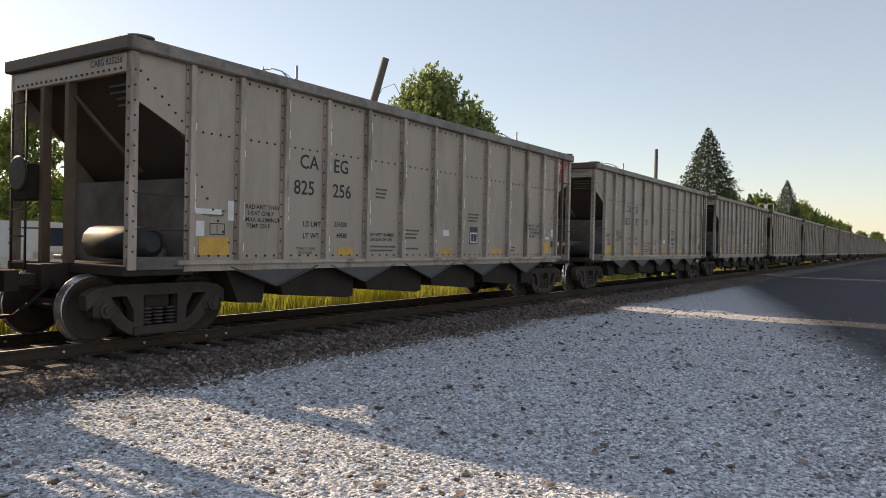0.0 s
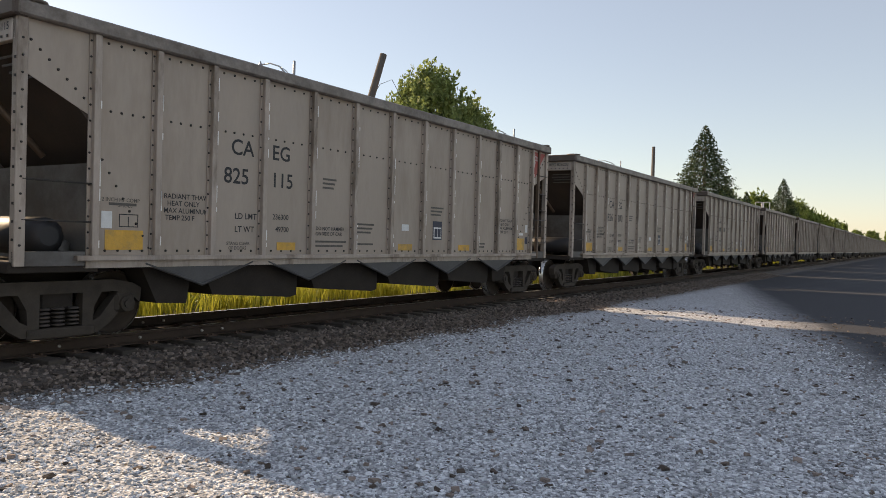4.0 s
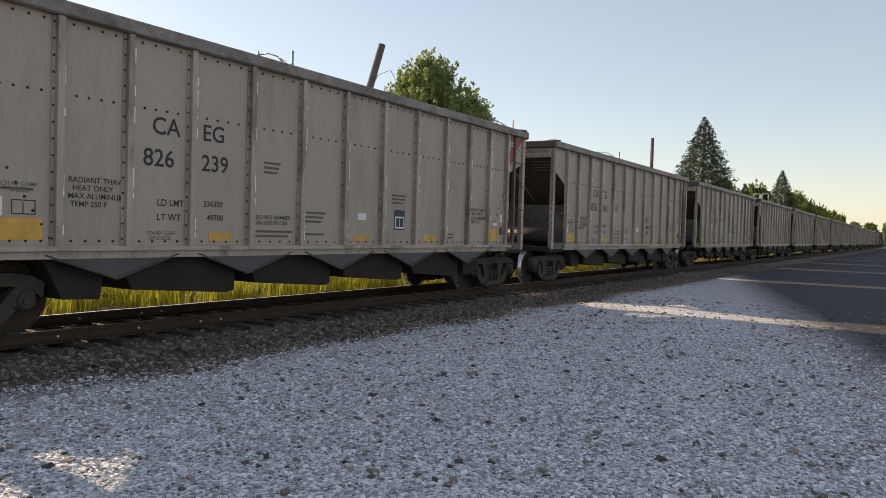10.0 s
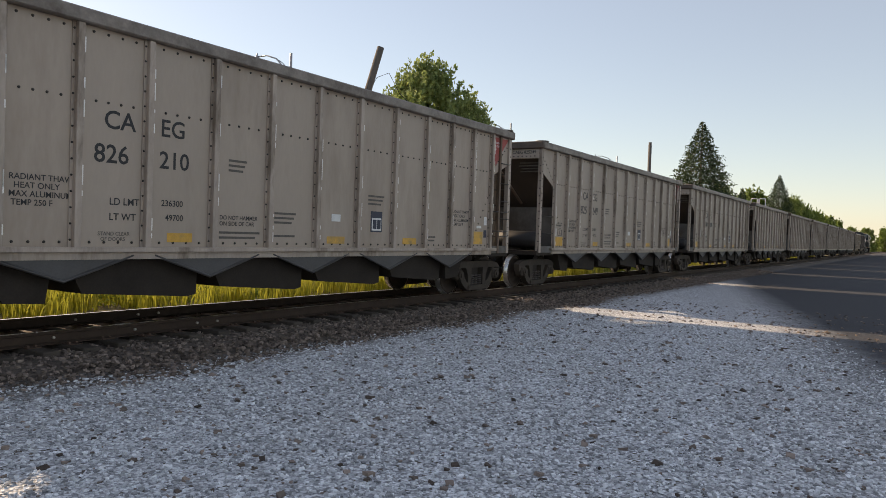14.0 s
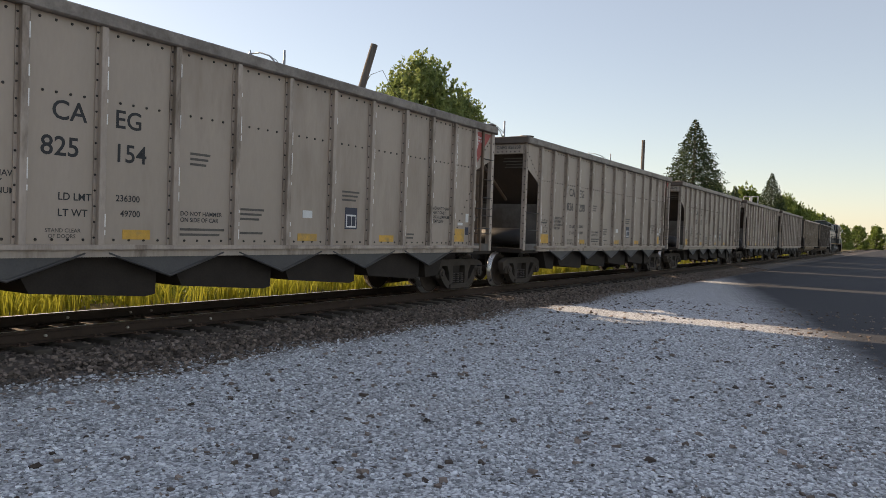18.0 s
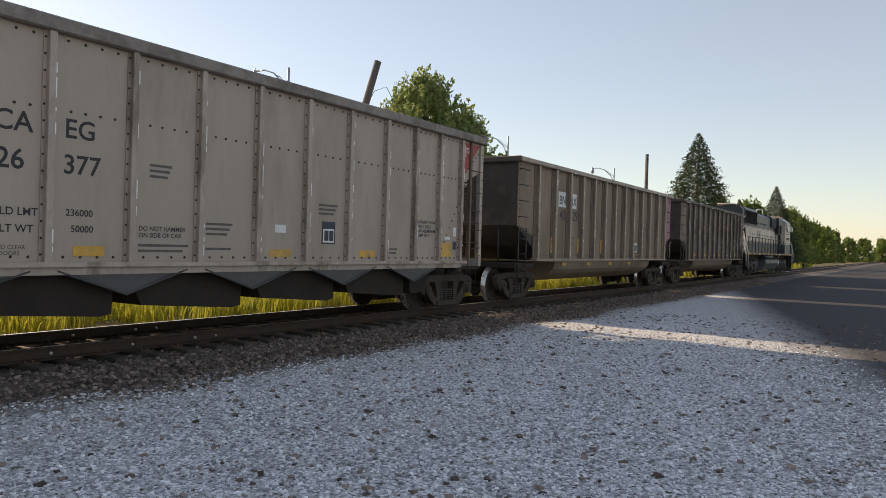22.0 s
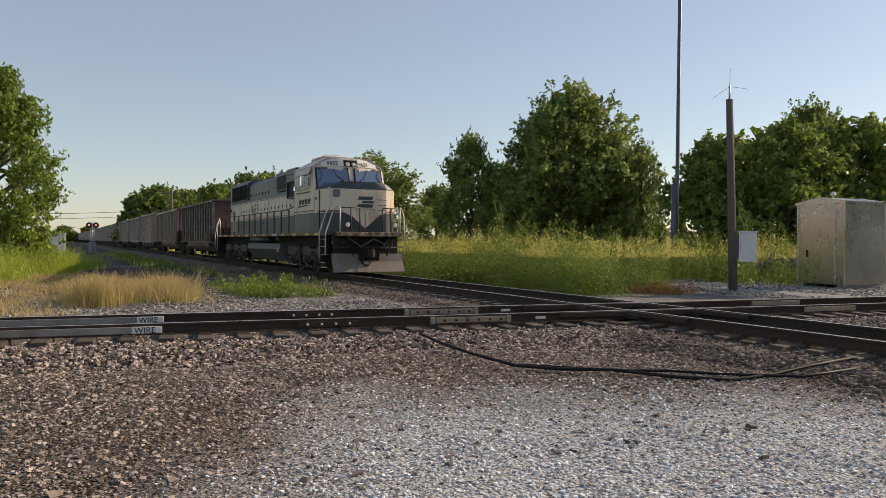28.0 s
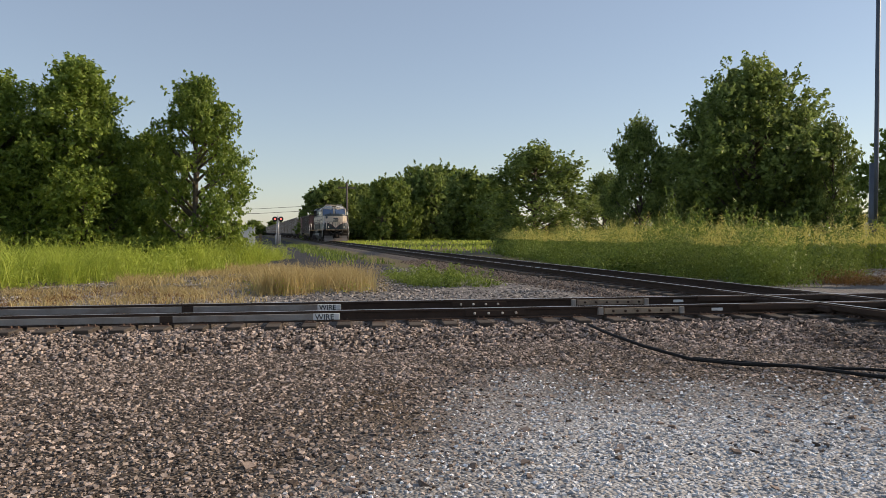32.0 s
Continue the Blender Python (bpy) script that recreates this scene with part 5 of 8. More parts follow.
def locomotive():
    loco = thing("locomotive", "cream and dark green six-axle diesel locomotive with white handrails", "locomotive")
    DZ = 1.58
    # frame and walkway
    part("frame", bx(-10.5, 10.7, -1.0, 1.0, 1.0, DZ - 0.1, 0.02), M_UNDER, loco)
    for s in (-1, 1):
        sill = part("side_sill", bx(-10.3, 10.3, *sorted((s * 1.44, s * 1.57)), DZ - 0.12, DZ, 0.01), M_SILL, loco, "rusty frame edge with yellow patches")
        for x in (-9.6, -7.9, -6.0, -4.2, -2.4, -0.6, 1.2, 3.0, 4.6, 6.4, 8.2, 9.4):
            part("reflector", bx(x, x + 0.55, *sorted((s * 1.571, s * 1.576)), DZ - 0.115, DZ - 0.01), M_ORANGE, sill)
    part("walkway", bx(-10.6, 11.0, -1.44, 1.44, DZ - 0.1, DZ - 0.01), M_UNDER, loco)
    # long hood: green skirt, cream band, green top
    def ring(half, cham, top):
        return [(-half, DZ), (half, DZ), (half, top - cham), (half - cham, top), (-half + cham, top), (-half, top - cham)]
    hx0, hx1 = -9.05, 6.3
    part("hood_skirt", bx(hx0, hx1, -1.0, 1.0, DZ, 2.36, 0.01), M_GREEN, loco)
    band = part("hood_band", bx(hx0, hx1, -0.997, 0.997, 2.36, 3.38, 0.0), M_CREAM, loco, "cream hood band with engine doors")
    bm = bmesh.new()
    prism(bm, [(-1.0, 3.38), (1.0, 3.38), (1.0, 4.24), (0.78, 4.44), (-0.78, 4.44), (-1.0, 4.24)], 'x', -4.0, 4.3)
    part("hood_top", bm, M_GREEN, loco)
    bm = bmesh.new()
    prism(bm, [(-1.0, 3.38), (1.0, 3.38), (1.0, 4.40), (0.80, 4.59), (-0.80, 4.59), (-1.0, 4.40)], 'x', hx0, -4.0)
    part("radiator_hood", bm, M_GREEN, loco, "taller dark green radiator hood")
    for s in (-1, 1):
        for z, mt in ((2.36, M_STRIPE), (2.395, M_STRIPE2), (2.43, M_STRIPE), (3.40, M_STRIPE), (3.365, M_STRIPE2), (3.33, M_STRIPE)):
            part("stripe", bx(hx0, hx1, *sorted((s * 0.999, s * 1.006)), z - 0.012, z + 0.012), mt, loco)
        # engine doors with handles
        for i, x in enumerate(np.arange(-6.6, 4.0, 0.68)):
            d = part("hood_door", bx(x, x + 0.64, *sorted((s * 0.997, s * 1.014)), 2.47, 3.28, 0.006), M_CREAM, band)
            part("latch", bx(x + 0.54, x + 0.58, *sorted((s * 1.014, s * 1.035)), 2.8, 2.92), M_UNDER, d)
        for i, x in enumerate(np.arange(-6.6, 4.0, 0.68)):
            d = part("skirt_door", bx(x, x + 0.64, *sorted((s * 1.0, s * 1.014)), 1.75, 2.3, 0.006), M_GREEN, loco)
            part("latch", bx(x + 0.3, x + 0.34, *sorted((s * 1.014, s * 1.03)), 2.1, 2.2), M_UNDER, d)
        for x in np.arange(-3.6, 0.6, 0.62):
            part("hood_latch", bx(x, x + 0.07, *sorted((s * 1.0, s * 1.02)), 3.62, 3.76), M_UNDER, loco)
        # flared radiator section with two long grilles
        bm = bmesh.new()
        prism(bm, [(s * 0.98, 3.46), (s * 1.07, 3.50), (s * 1.07, 4.40), (s * 0.8, 4.62), (s * 0.5, 4.62), (s * 0.5, 3.46)], 'x', -8.3, -4.05)
        rad = part("radiator_housing", bm, M_GREEN, loco)
        for a, b in ((-8.2, -6.22), (-6.14, -4.15)):
            g = part("radiator_grille", bx(a, b, *sorted((s * 1.06, s * 1.085)), 3.54, 4.36, 0.0), M_GRILLE, rad, "dark radiator grille")
            bm = bmesh.new()
            for x in np.arange(a + 0.1, b, 0.12):
                box(bm, x - 0.012, x + 0.012, *sorted((s * 1.085, s * 1.105)), 3.54, 4.36)
            tagged(part("grille_slats", bm, M_MESH, g), "thin upright slats", kind="stuff")
        # dynamic brake grille, and the air-intake box behind the cab
        bm = bmesh.new()
        prism(bm, [(s * 0.98, 3.55), (s * 1.12, 3.60), (s * 1.12, 4.30), (s * 0.9, 4.50), (s * 0.5, 4.50), (s * 0.5, 3.55)], 'x', 2.1, 4.4)
        dyn = part("intake_housing", bm, M_GREEN, loco)
        g = part("intake_grille", bx(2.18, 4.32, *sorted((s * 1.11, s * 1.13)), 3.64, 4.28), M_GRILLE, dyn, "dark brown air intake grille")
        bm = bmesh.new()
        for z in np.arange(3.70, 4.26, 0.075):
            box(bm, 2.2, 4.3, *sorted((s * 1.13, s * 1.142)), z, z + 0.02)
        tagged(part("grille_slats", bm, M_MESH, g), "thin level slats", kind="stuff")
        box2 = part("filter_box", bx(4.45, 5.92, *sorted((s * 0.9, s * 1.30)), 3.84, 4.43, 0.02), M_GREEN, loco, "overhanging green filter box")
        part("filter_opening", bx(4.47, 5.90, *sorted((s * 0.9, s * 1.22)), 3.20, 3.84), M_MESH, box2, "black open filter screen")
        for xx in (4.45, 5.86):
            part("filter_post", bx(xx, xx + 0.06, *sorted((s * 1.22, s * 1.29)), 3.16, 3.84), M_GREEN, box2)
        part("filter_sill", bx(4.45, 5.92, *sorted((s * 0.95, s * 1.29)), 3.13, 3.18), M_GREEN, box2)
        for xx in (4.85, 5.42):
            bm = bmesh.new()
            tube(bm, [(xx - 0.05, s * 1.31, 4.16), (xx - 0.05, s * 1.34, 4.16), (xx + 0.05, s * 1.34, 4.16), (xx + 0.05, s * 1.31, 4.16)], 0.012, 5)
            part("lift_lug", bm, M_STEELBAR, box2)
    bm = bmesh.new()
    prism(bm, [(-0.9, 4.42), (0.9, 4.42), (0.9, 4.50), (0.6, 4.54), (-0.6, 4.54), (-0.9, 4.50)], 'x', 1.2, 6.3)
    part("roof_hatch", bm, M_GREEN, loco)
    part("electrical_cabinet", bx(4.3, 6.4, -0.99, 0.99, 3.38, 4.38, 0.02), M_GREEN, loco)
    for x in (-8.2, -6.8, -5.4):
        bm = bmesh.new()
        lathe(bm, [(0.62, 4.48), (0.66, 4.52), (0.66, 4.58), (0.5, 4.61)], 24, 'z', (x, 0, 0.12))
        part("roof_fan", bm, M_SLOPE, loco, "round radiator fan")
    part("exhaust_stack", bx(-0.2, 1.0, -0.25, 0.25, 4.42, 4.58, 0.03), M_SLOPE, loco)
    # rear end of the hood
    part("rear_cream", bx(-9.07, hx0, -0.985, 0.985, 2.36, 3.38), M_CREAM, loco)
    part("rear_green", bx(-9.072, hx0, -0.9, 0.9, 3.42, 4.25), M_GREEN, loco)
    for y in (-0.12, 0.12):
        bm = bmesh.new()
        lathe(bm, [(0.1, -9.06), (0.11, -9.12), (0.09, -9.16)], 14, 'x', (0, y, 3.95))
        part("rear_headlight", bm, M_LAMP, loco, "round headlight")
    use("number", text_mesh("number", "9653", 0.24, M_STRIPE2), loco, "pale locomotive number", pose(-9.085, -0.22, 3.52, 0, 0, -90))
    for z, mt in ((2.36, M_STRIPE), (2.42, M_STRIPE2), (3.40, M_STRIPE), (3.34, M_STRIPE2)):
        part("stripe", bx(-9.084, -9.07, -0.99, 0.99, z - 0.022, z + 0.022), mt, loco)
    use("number", text_mesh("number", "9653", 0.80, M_GREEN, 1.02), loco, "dark green locomotive number", pose(-3.55, -1.018, 2.64))
    bm = bmesh.new()
    lathe(bm, [(0.19, -0.015), (0.22, 0.0), (0.19, 0.015)], 18, 'y', (-8.72, -1.12, 3.05))
    for k in range(3):
        an = k * math.pi / 3
        tube(bm, [(-8.72 + 0.2 * math.cos(an), -1.12, 3.05 + 0.2 * math.sin(an)), (-8.72 - 0.2 * math.cos(an), -1.12, 3.05 - 0.2 * math.sin(an))], 0.012, 5)
    tube(bm, [(-8.72, -1.12, 3.05), (-8.72, -0.98, 3.05)], 0.05, 8)
    part("hand_brake", bm, M_MESH, loco, "round hand brake wheel")
    d = part("hood_door", bx(-8.3, -7.55, -1.015, -0.99, 1.75, 3.25, 0.006), M_CREAM, loco)
    part("door_window", bx(-8.15, -7.75, -1.022, -1.01, 2.45, 2.95), M_MESH, d)
    handrail(loco, [(-9.0, -0.6, 4.56), (-9.0, -0.6, 4.74), (-9.0, 0.6, 4.74), (-9.0, 0.6, 4.56)], 0.02, M_HANDRAIL)
    # access doors below the filter box
    d = part("access_door", bx(4.76, 5.2, -1.02, -0.99, 2.05, 3.12, 0.004), M_SILL, loco, "dark brown mesh access door")
    part("door_mesh", bx(4.80, 5.16, -1.026, -1.02, 2.1, 3.08), M_MESH, d)
    part("cream_door", bx(4.28, 4.72, -1.018, -0.99, 2.45, 3.10, 0.004), M_CREAM, loco)
    part("skirt_door", bx(4.28, 4.72, -1.018, -0.99, 1.75, 2.32, 0.004), M_GREEN, loco)
    part("notice", bx(4.36, 4.66, -1.022, -1.015, 2.52, 2.78), M_WHITE, loco, "white notice with dark heading")
    part("notice_heading", bx(4.38, 4.64, -1.026, -1.022, 2.71, 2.77), M_STRIPE, loco)
    part("data_plate", bx(3.0, 3.9, -1.582, -1.571, DZ - 0.11, DZ - 0.02), M_STRIPE2, loco)
    part("fuel_label", bx(3.55, 3.72, -1.475, -1.44, 0.78, 0.93), M_WHITE, loco)
    part("fuel_sign", bx(3.45, 3.75, -1.48, -1.44, 1.28, 1.42), M_END, loco)
    # fuel tank and air reservoirs
    bm = bmesh.new()
    prism(bm, [(-1.42, 1.12), (1.42, 1.12), (1.46, 0.85), (1.15, 0.36), (0.9, 0.30), (-0.9, 0.30), (-1.15, 0.36), (-1.46, 0.85)], 'x', -2.4, 4.0)
    tank = part("fuel_tank", bm, M_TANK, loco, "dusty grey-green fuel tank")
    part("tank_gauge", bx(3.6, 3.7, -1.475, -1.44, 0.75, 0.9), M_WHITE, tank)
    for s in (-1, 1):
        bm = bmesh.new()
        tube(bm, [(-2.3, s * 1.2, 1.33), (1.6, s * 1.2, 1.33)], 0.17, 14)
        part("air_reservoir", bm, M_GREEN, loco)
    # cab
    cx0, cx1 = 6.45, 8.9
    part("cab_skirt", bx(cx0, 9.15, -1.5, 1.5, DZ, 2.34, 0.01), M_GREEN, loco)
    cab = part("cab", hull([(cx0, sy * 1.5, z) for sy in (-1, 1) for z in (2.34, 4.2)] + [(9.15, sy * 1.5, z) for sy in (-1, 1) for z in (2.34, 3.30)] + [(8.85, sy * 1.48, 4.20) for sy in (-1, 1)] + [(cx0, sy * 0.95, 4.52) for sy in (-1, 1)] + [(8.75, sy * 0.95, 4.56) for sy in (-1, 1)] + [(9.40, sy * 0.3, 3.30) for sy in (-1, 1)] + [(9.13, sy * 0.3, 4.20) for sy in (-1, 1)] + [(9.02, sy * 0.4, 4.58) for sy in (-1, 1)]), M_CREAM, loco, "cream wide-nosed cab")
    part("cab_roof", hull([(cx0 - 0.02, sy * 1.53, 4.20) for sy in (-1, 1)] + [(8.9, sy * 1.5, 4.22) for sy in (-1, 1)] + [(cx0 - 0.02, sy * 0.95, 4.55) for sy in (-1, 1)] + [(9.0, sy * 0.9, 4.60) for sy in (-1, 1)] + [(cx0 - 0.02, sy * 1.53, 4.17) for sy in (-1, 1)] + [(8.9, sy * 1.5, 4.19) for sy in (-1, 1)]), M_STRIPE2, cab, "pale sun-bleached cab roof")
    part("roof_unit", bx(7.0, 8.6, -0.95, 0.1, 4.46, 4.68, 0.03), M_TAN, cab, "tan air conditioner on the roof")
    for s in (-1, 1):
        y = s * 1.5
        part("window_frame", bx(6.82, 8.72, *sorted((y, y + s * 0.035)), 3.35, 3.92, 0.008), M_CREAM, cab)
        for a, b in ((6.86, 7.17), (7.31, 7.74), (7.79, 8.24), (8.30, 8.67)):
            part("side_window", bx(a, b, *sorted((y + s * 0.02, y + s * 0.04)), 3.42, 3.86), M_GLASS, cab, "dark sliding cab window")
        awning = bmesh.new()
        prism(awning, [(y, 4.19), (y + s * 0.13, 3.92), (y + s * 0.12, 3.89), (y, 4.12)], 'x', 6.78, 8.78)
        part("awning", awning, M_STRIPE2, cab, "pale folding sun shade")
        part("arm_rest", bx(6.82, 8.66, *sorted((y, y + s * 0.04)), 3.19, 3.23), M_SILL, cab)
        part("mirror", bx(8.22, 8.34, *sorted((y + s * 0.12, y + s * 0.3)), 3.44, 3.84, 0.02), M_MIRROR, cab, "bright cab mirror")
        part("mirror", bx(7.06, 7.16, *sorted((y + s * 0.1, y + s * 0.22)), 3.30, 3.50, 0.02), M_MIRROR, cab)
        for z, mt in ((2.34, M_STRIPE), (2.40, M_STRIPE2), (2.45, M_STRIPE)):
            part("stripe", bx(cx0, 9.15, *sorted((y, y + s * 0.006)), z - 0.02, z + 0.02), mt, cab)
        # emblem as plain slanted blocks over a long wedge
        if s < 0:
            for i in range(4):
                x = 7.12 + 0.405 * i
                bm = bmesh.new()
                prism(bm, [(x, 2.74), (x + 0.32, 2.74), (x + 0.42, 2.94), (x + 0.10, 2.94)], 'y', -1.506, -1.501)
                part("emblem_block", bm, M_SLOPE, cab, "dark slanted emblem block")
            bm = bmesh.new()
            prism(bm, [(7.02, 2.62), (8.6, 2.68), (8.6, 2.70), (7.10, 2.70)], 'y', -1.506, -1.501)
            part("emblem_wedge", bm, M_SLOPE, cab)
        part("cab_door", bx(6.05, 6.3, *sorted((s * 1.0, s * 1.2)), DZ, 3.1, 0.01), M_GREEN, loco)
    # nose: chamfered in plan, green roof and skirt
    def nose(z0, z1, mt, name, k=0.0, label=""):
        pl = [(9.15, -1.5), (10.2, -1.43), (10.42, -1.3), (10.68, -0.9), (10.75, -0.5), (10.75, 0.5), (10.68, 0.9), (10.42, 1.3), (10.2, 1.43), (9.15, 1.5)]
        bm = bmesh.new()
        prism(bm, [(x + (k + 0.02 if x > 9.5 else 0), y + math.copysign(k, y)) for x, y in pl], 'z', z0, z1)
        return part(name, bm, mt, loco, label)
    nose(DZ, 2.34, M_GREEN, "nose_skirt")
    nz = nose(2.34, 3.24, M_CREAM, "nose", 0.0, "cream short nose")
    # stripes along the sides of the nose as far as its front corners
    for s in (-1, 1):
        for z0, z1, mt in ((2.36, 2.42, M_STRIPE), (2.44, 2.47, M_STRIPE2)):
            for (xa, ya), (xb, yb) in (((9.5, 1.478), (10.22, 1.43)), ((10.22, 1.43), (10.44, 1.3)), ((10.44, 1.3), (10.70, 0.9))):
                part("stripe", slab([(xa, s * ya, z0), (xb, s * yb, z0), (xb, s * yb, z1), (xa, s * ya, z1)], (ya - yb, s * (xb - xa), 0), 0.006), mt, nz)
    part("nose_top", hull([(9.15, sy * 1.5, 3.24) for sy in (-1, 1)] + [(10.22, sy * 1.43, 3.24) for sy in (-1, 1)] + [(10.44, sy * 1.3, 3.25) for sy in (-1, 1)] + [(10.72, sy * 0.9, 3.26) for sy in (-1, 1)] + [(10.78, sy * 0.5, 3.26) for sy in (-1, 1)] + [(9.25, sy * 1.25, 3.42) for sy in (-1, 1)] + [(10.12, sy * 1.25, 3.46) for sy in (-1, 1)] + [(10.62, sy * 0.85, 3.50) for sy in (-1, 1)] + [(10.70, sy * 0.45, 3.53) for sy in (-1, 1)]), M_GREEN, loco, "dark green nose top")
    bm = bmesh.new()
    tube(bm, [(9.72, -0.55, 3.44), (9.72, -0.55, 3.56)], 0.09, 8)
    tube(bm, [(9.60, -0.55, 3.57), (9.84, -0.55, 3.57)], 0.05, 6)
    part("bell_fitting", bm, M_MESH, loco)
    handrail(loco, [(9.3, -1.2, 3.40), (9.3, -1.2, 3.50), (9.7, -1.15, 3.50), (9.7, -1.15, 3.40)], 0.014)
    part("nose_seam", bx(9.72, 9.75, -1.490, -1.40, DZ + 0.1, 3.22), M_MESH, nz)
    part("worn_decal", bx(9.28, 9.5, -1.505, -1.494, 2.86, 2.95), M_RUSTPOST, nz, "rust-stained vent plate")
    handrail(loco, [(10.47, -1.33, 3.3), (10.47, -1.35, 2.5), (10.5, -1.40, 2.37)], 0.026, M_HANDRAIL)
    nd = part("nose_door", bx(10.760, 10.800, -0.38, 0.40, 2.48, 3.16, 0.01), M_CREAM, nz)
    # the cream runs down to a point over the green skirt, with striped edges
    for s in (-1, 1):
        part("cream_point", slab([(10.771, s * 0.02, 2.345), (10.771, s * 0.5, 2.345), (10.771, s * 0.5, 2.16), (10.771, s * 0.02, 1.74)], (1, 0, 0), 0.010), M_CREAM, nz)
        part("cream_point", slab([(10.771, s * 0.5, 2.345), (10.701, s * 0.9, 2.345), (10.771, s * 0.5, 2.16)], (0.985, s * 0.17, 0), 0.010), M_CREAM, nz)
        part("stripe", slab([(10.776, s * 0.5, 2.19), (10.776, s * 0.5, 2.13), (10.776, s * 0.02, 1.70), (10.776, s * 0.02, 1.77)], (1, 0, 0), 0.010), M_STRIPE, nz)
        part("stripe", slab([(10.776, s * 0.5, 2.19), (10.706, s * 0.9, 2.37), (10.706, s * 0.9, 2.31), (10.776, s * 0.5, 2.13)], (0.985, s * 0.17, 0), 0.010), M_STRIPE, nz)
    for y0, y1, z0, z1 in ((-0.33, 0.27, 2.83, 2.96), (-0.17, 0.33, 2.71, 2.79), (-0.36, 0.27, 2.54, 2.67)):
        part("emblem_block", slab([(10.801, y0, z0), (10.801, y1, z0), (10.801, y1 + 0.05, z1), (10.801, y0 + 0.07, z1)], (1, 0, 0), 0.006), M_GREEN, nd, "dark green emblem bar")
    nw = slab([(10.52, -1.17, 2.92), (10.64, -1.0, 2.92), (10.66, -0.97, 2.98), (10.66, -0.97, 3.15), (10.64, -1.0, 3.21), (10.52, -1.17, 3.21), (10.50, -1.20, 3.15), (10.50, -1.20, 2.98)], (0.84, -0.54, 0), 0.02)
    part("nose_window", nw, M_GLASS, nz, "small rounded nose window")
    for k in range(6):
        handrail(nz, [(10.74, 0.55, 1.85 + 0.2 * k), (10.85, 0.55, 1.85 + 0.2 * k), (10.83, 0.85, 1.85 + 0.2 * k), (10.70, 0.85, 1.85 + 0.2 * k)], 0.012, None, "grab_iron")
    # windscreens, wipers, number boards, headlights
    for s in (-1, 1):
        nvec = (0.93, s * 0.17, 0.31)
        q = [(9.42, s * 0.14, 3.36), (9.18, s * 1.36, 3.36), (8.93, s * 1.34, 4.10), (9.15, s * 0.16, 4.14)]
        frame_pts = [(9.41, s * 0.08, 3.31), (9.16, s * 1.42, 3.31), (8.90, s * 1.40, 4.15), (9.13, s * 0.11, 4.19)]
        if s > 0:
            q, frame_pts = q[::-1], frame_pts[::-1]
        wf = part("windscreen_frame", slab(frame_pts, nvec, 0.03), M_MESH, cab)
        part("windscreen", slab(q, nvec, 0.034), M_SCREEN, wf, "windscreen with the sky's blue reflection in its colour")
        handrail(wf, [(9.13, s * 0.7, 4.10), (9.23, s * 0.6, 3.85), (9.36, s * 0.3, 3.62)], 0.014, None, "wiper")
        handrail(wf, [(9.00, s * 1.25, 4.10), (9.10, s * 1.15, 3.9), (9.16, s * 1.28, 3.62)], 0.014, None, "wiper")
        nbp = slab([(9.11, s * 0.30, 4.22), (8.93, s * 1.16, 4.21), (8.85, s * 1.14, 4.52), (9.03, s * 0.30, 4.52)][::(1 if s < 0 else -1)], nvec, 0.05)
        nb = part("number_board", nbp, M_WHITE, cab, "white number board")
        tm = use("number", text_mesh("number", "9653", 0.22, M_LETTER), nb, "black locomotive number")
        rot = Matrix(((-0.2 * s, -0.93, -0.28, 0), (0.98, -0.19 * s, 0.0, 0), (0.0, -0.28, 0.95, 0), (0, 0, 0, 1)))
        tm.matrix_basis = Matrix.Translation((9.04 if s < 0 else 9.16, -0.95 if s < 0 else 0.34, 4.28)) @ rot
        bm = bmesh.new()
        lathe(bm, [(0.075, 9.1), (0.085, 9.17), (0.06, 9.2)], 16, 'x', (0, s * 0.13, 4.32))
        part("headlight", bm, M_LAMP, cab, "round headlight")
        bm = bmesh.new()
        lathe(bm, [(0.07, 11.40), (0.085, 11.47), (0.06, 11.50)], 16, 'x', (0, s * 0.95, 1.86))
        part("ditch_light", bm, M_LAMP, loco, "round ditch light")
    part("headlight_housing", bx(8.95, 9.12, -0.27, 0.27, 4.22, 4.5, 0.02), M_MESH, cab, "dark headlight housing")
    handrail(cab, [(8.8, -1.0, 4.5), (8.8, -1.0, 4.68), (8.9, -0.4, 4.70), (8.9, -0.4, 4.5)], 0.016, M_HANDRAIL)
    handrail(cab, [(8.9, 0.4, 4.5), (8.9, 0.4, 4.70), (8.8, 1.0, 4.68), (8.8, 1.0, 4.5)], 0.016, M_HANDRAIL)
    # ends: steps, anticlimber, pilot plow, hoses, couplers
    for e in (-1, 1):
        xe = (11.1 if e > 0 else 10.95) * e
        xs = xe + e * 0.45      # the steps lie close to the end
        ac = part("anticlimber", bx(*sorted((xe - e * 0.2, xe + e * 0.42)), -1.25, 1.25, DZ - 0.14, DZ + 0.02, 0.015), M_CLIMB, loco, "rusty anticlimber" if e > 0 else "yellow-edged end platform")
        part("pilot_plate", bx(*sorted((xe - e * 0.3, xe - e * 0.2)), -1.3, 1.3, 0.55, DZ - 0.1, 0.01), M_UNDER, loco)
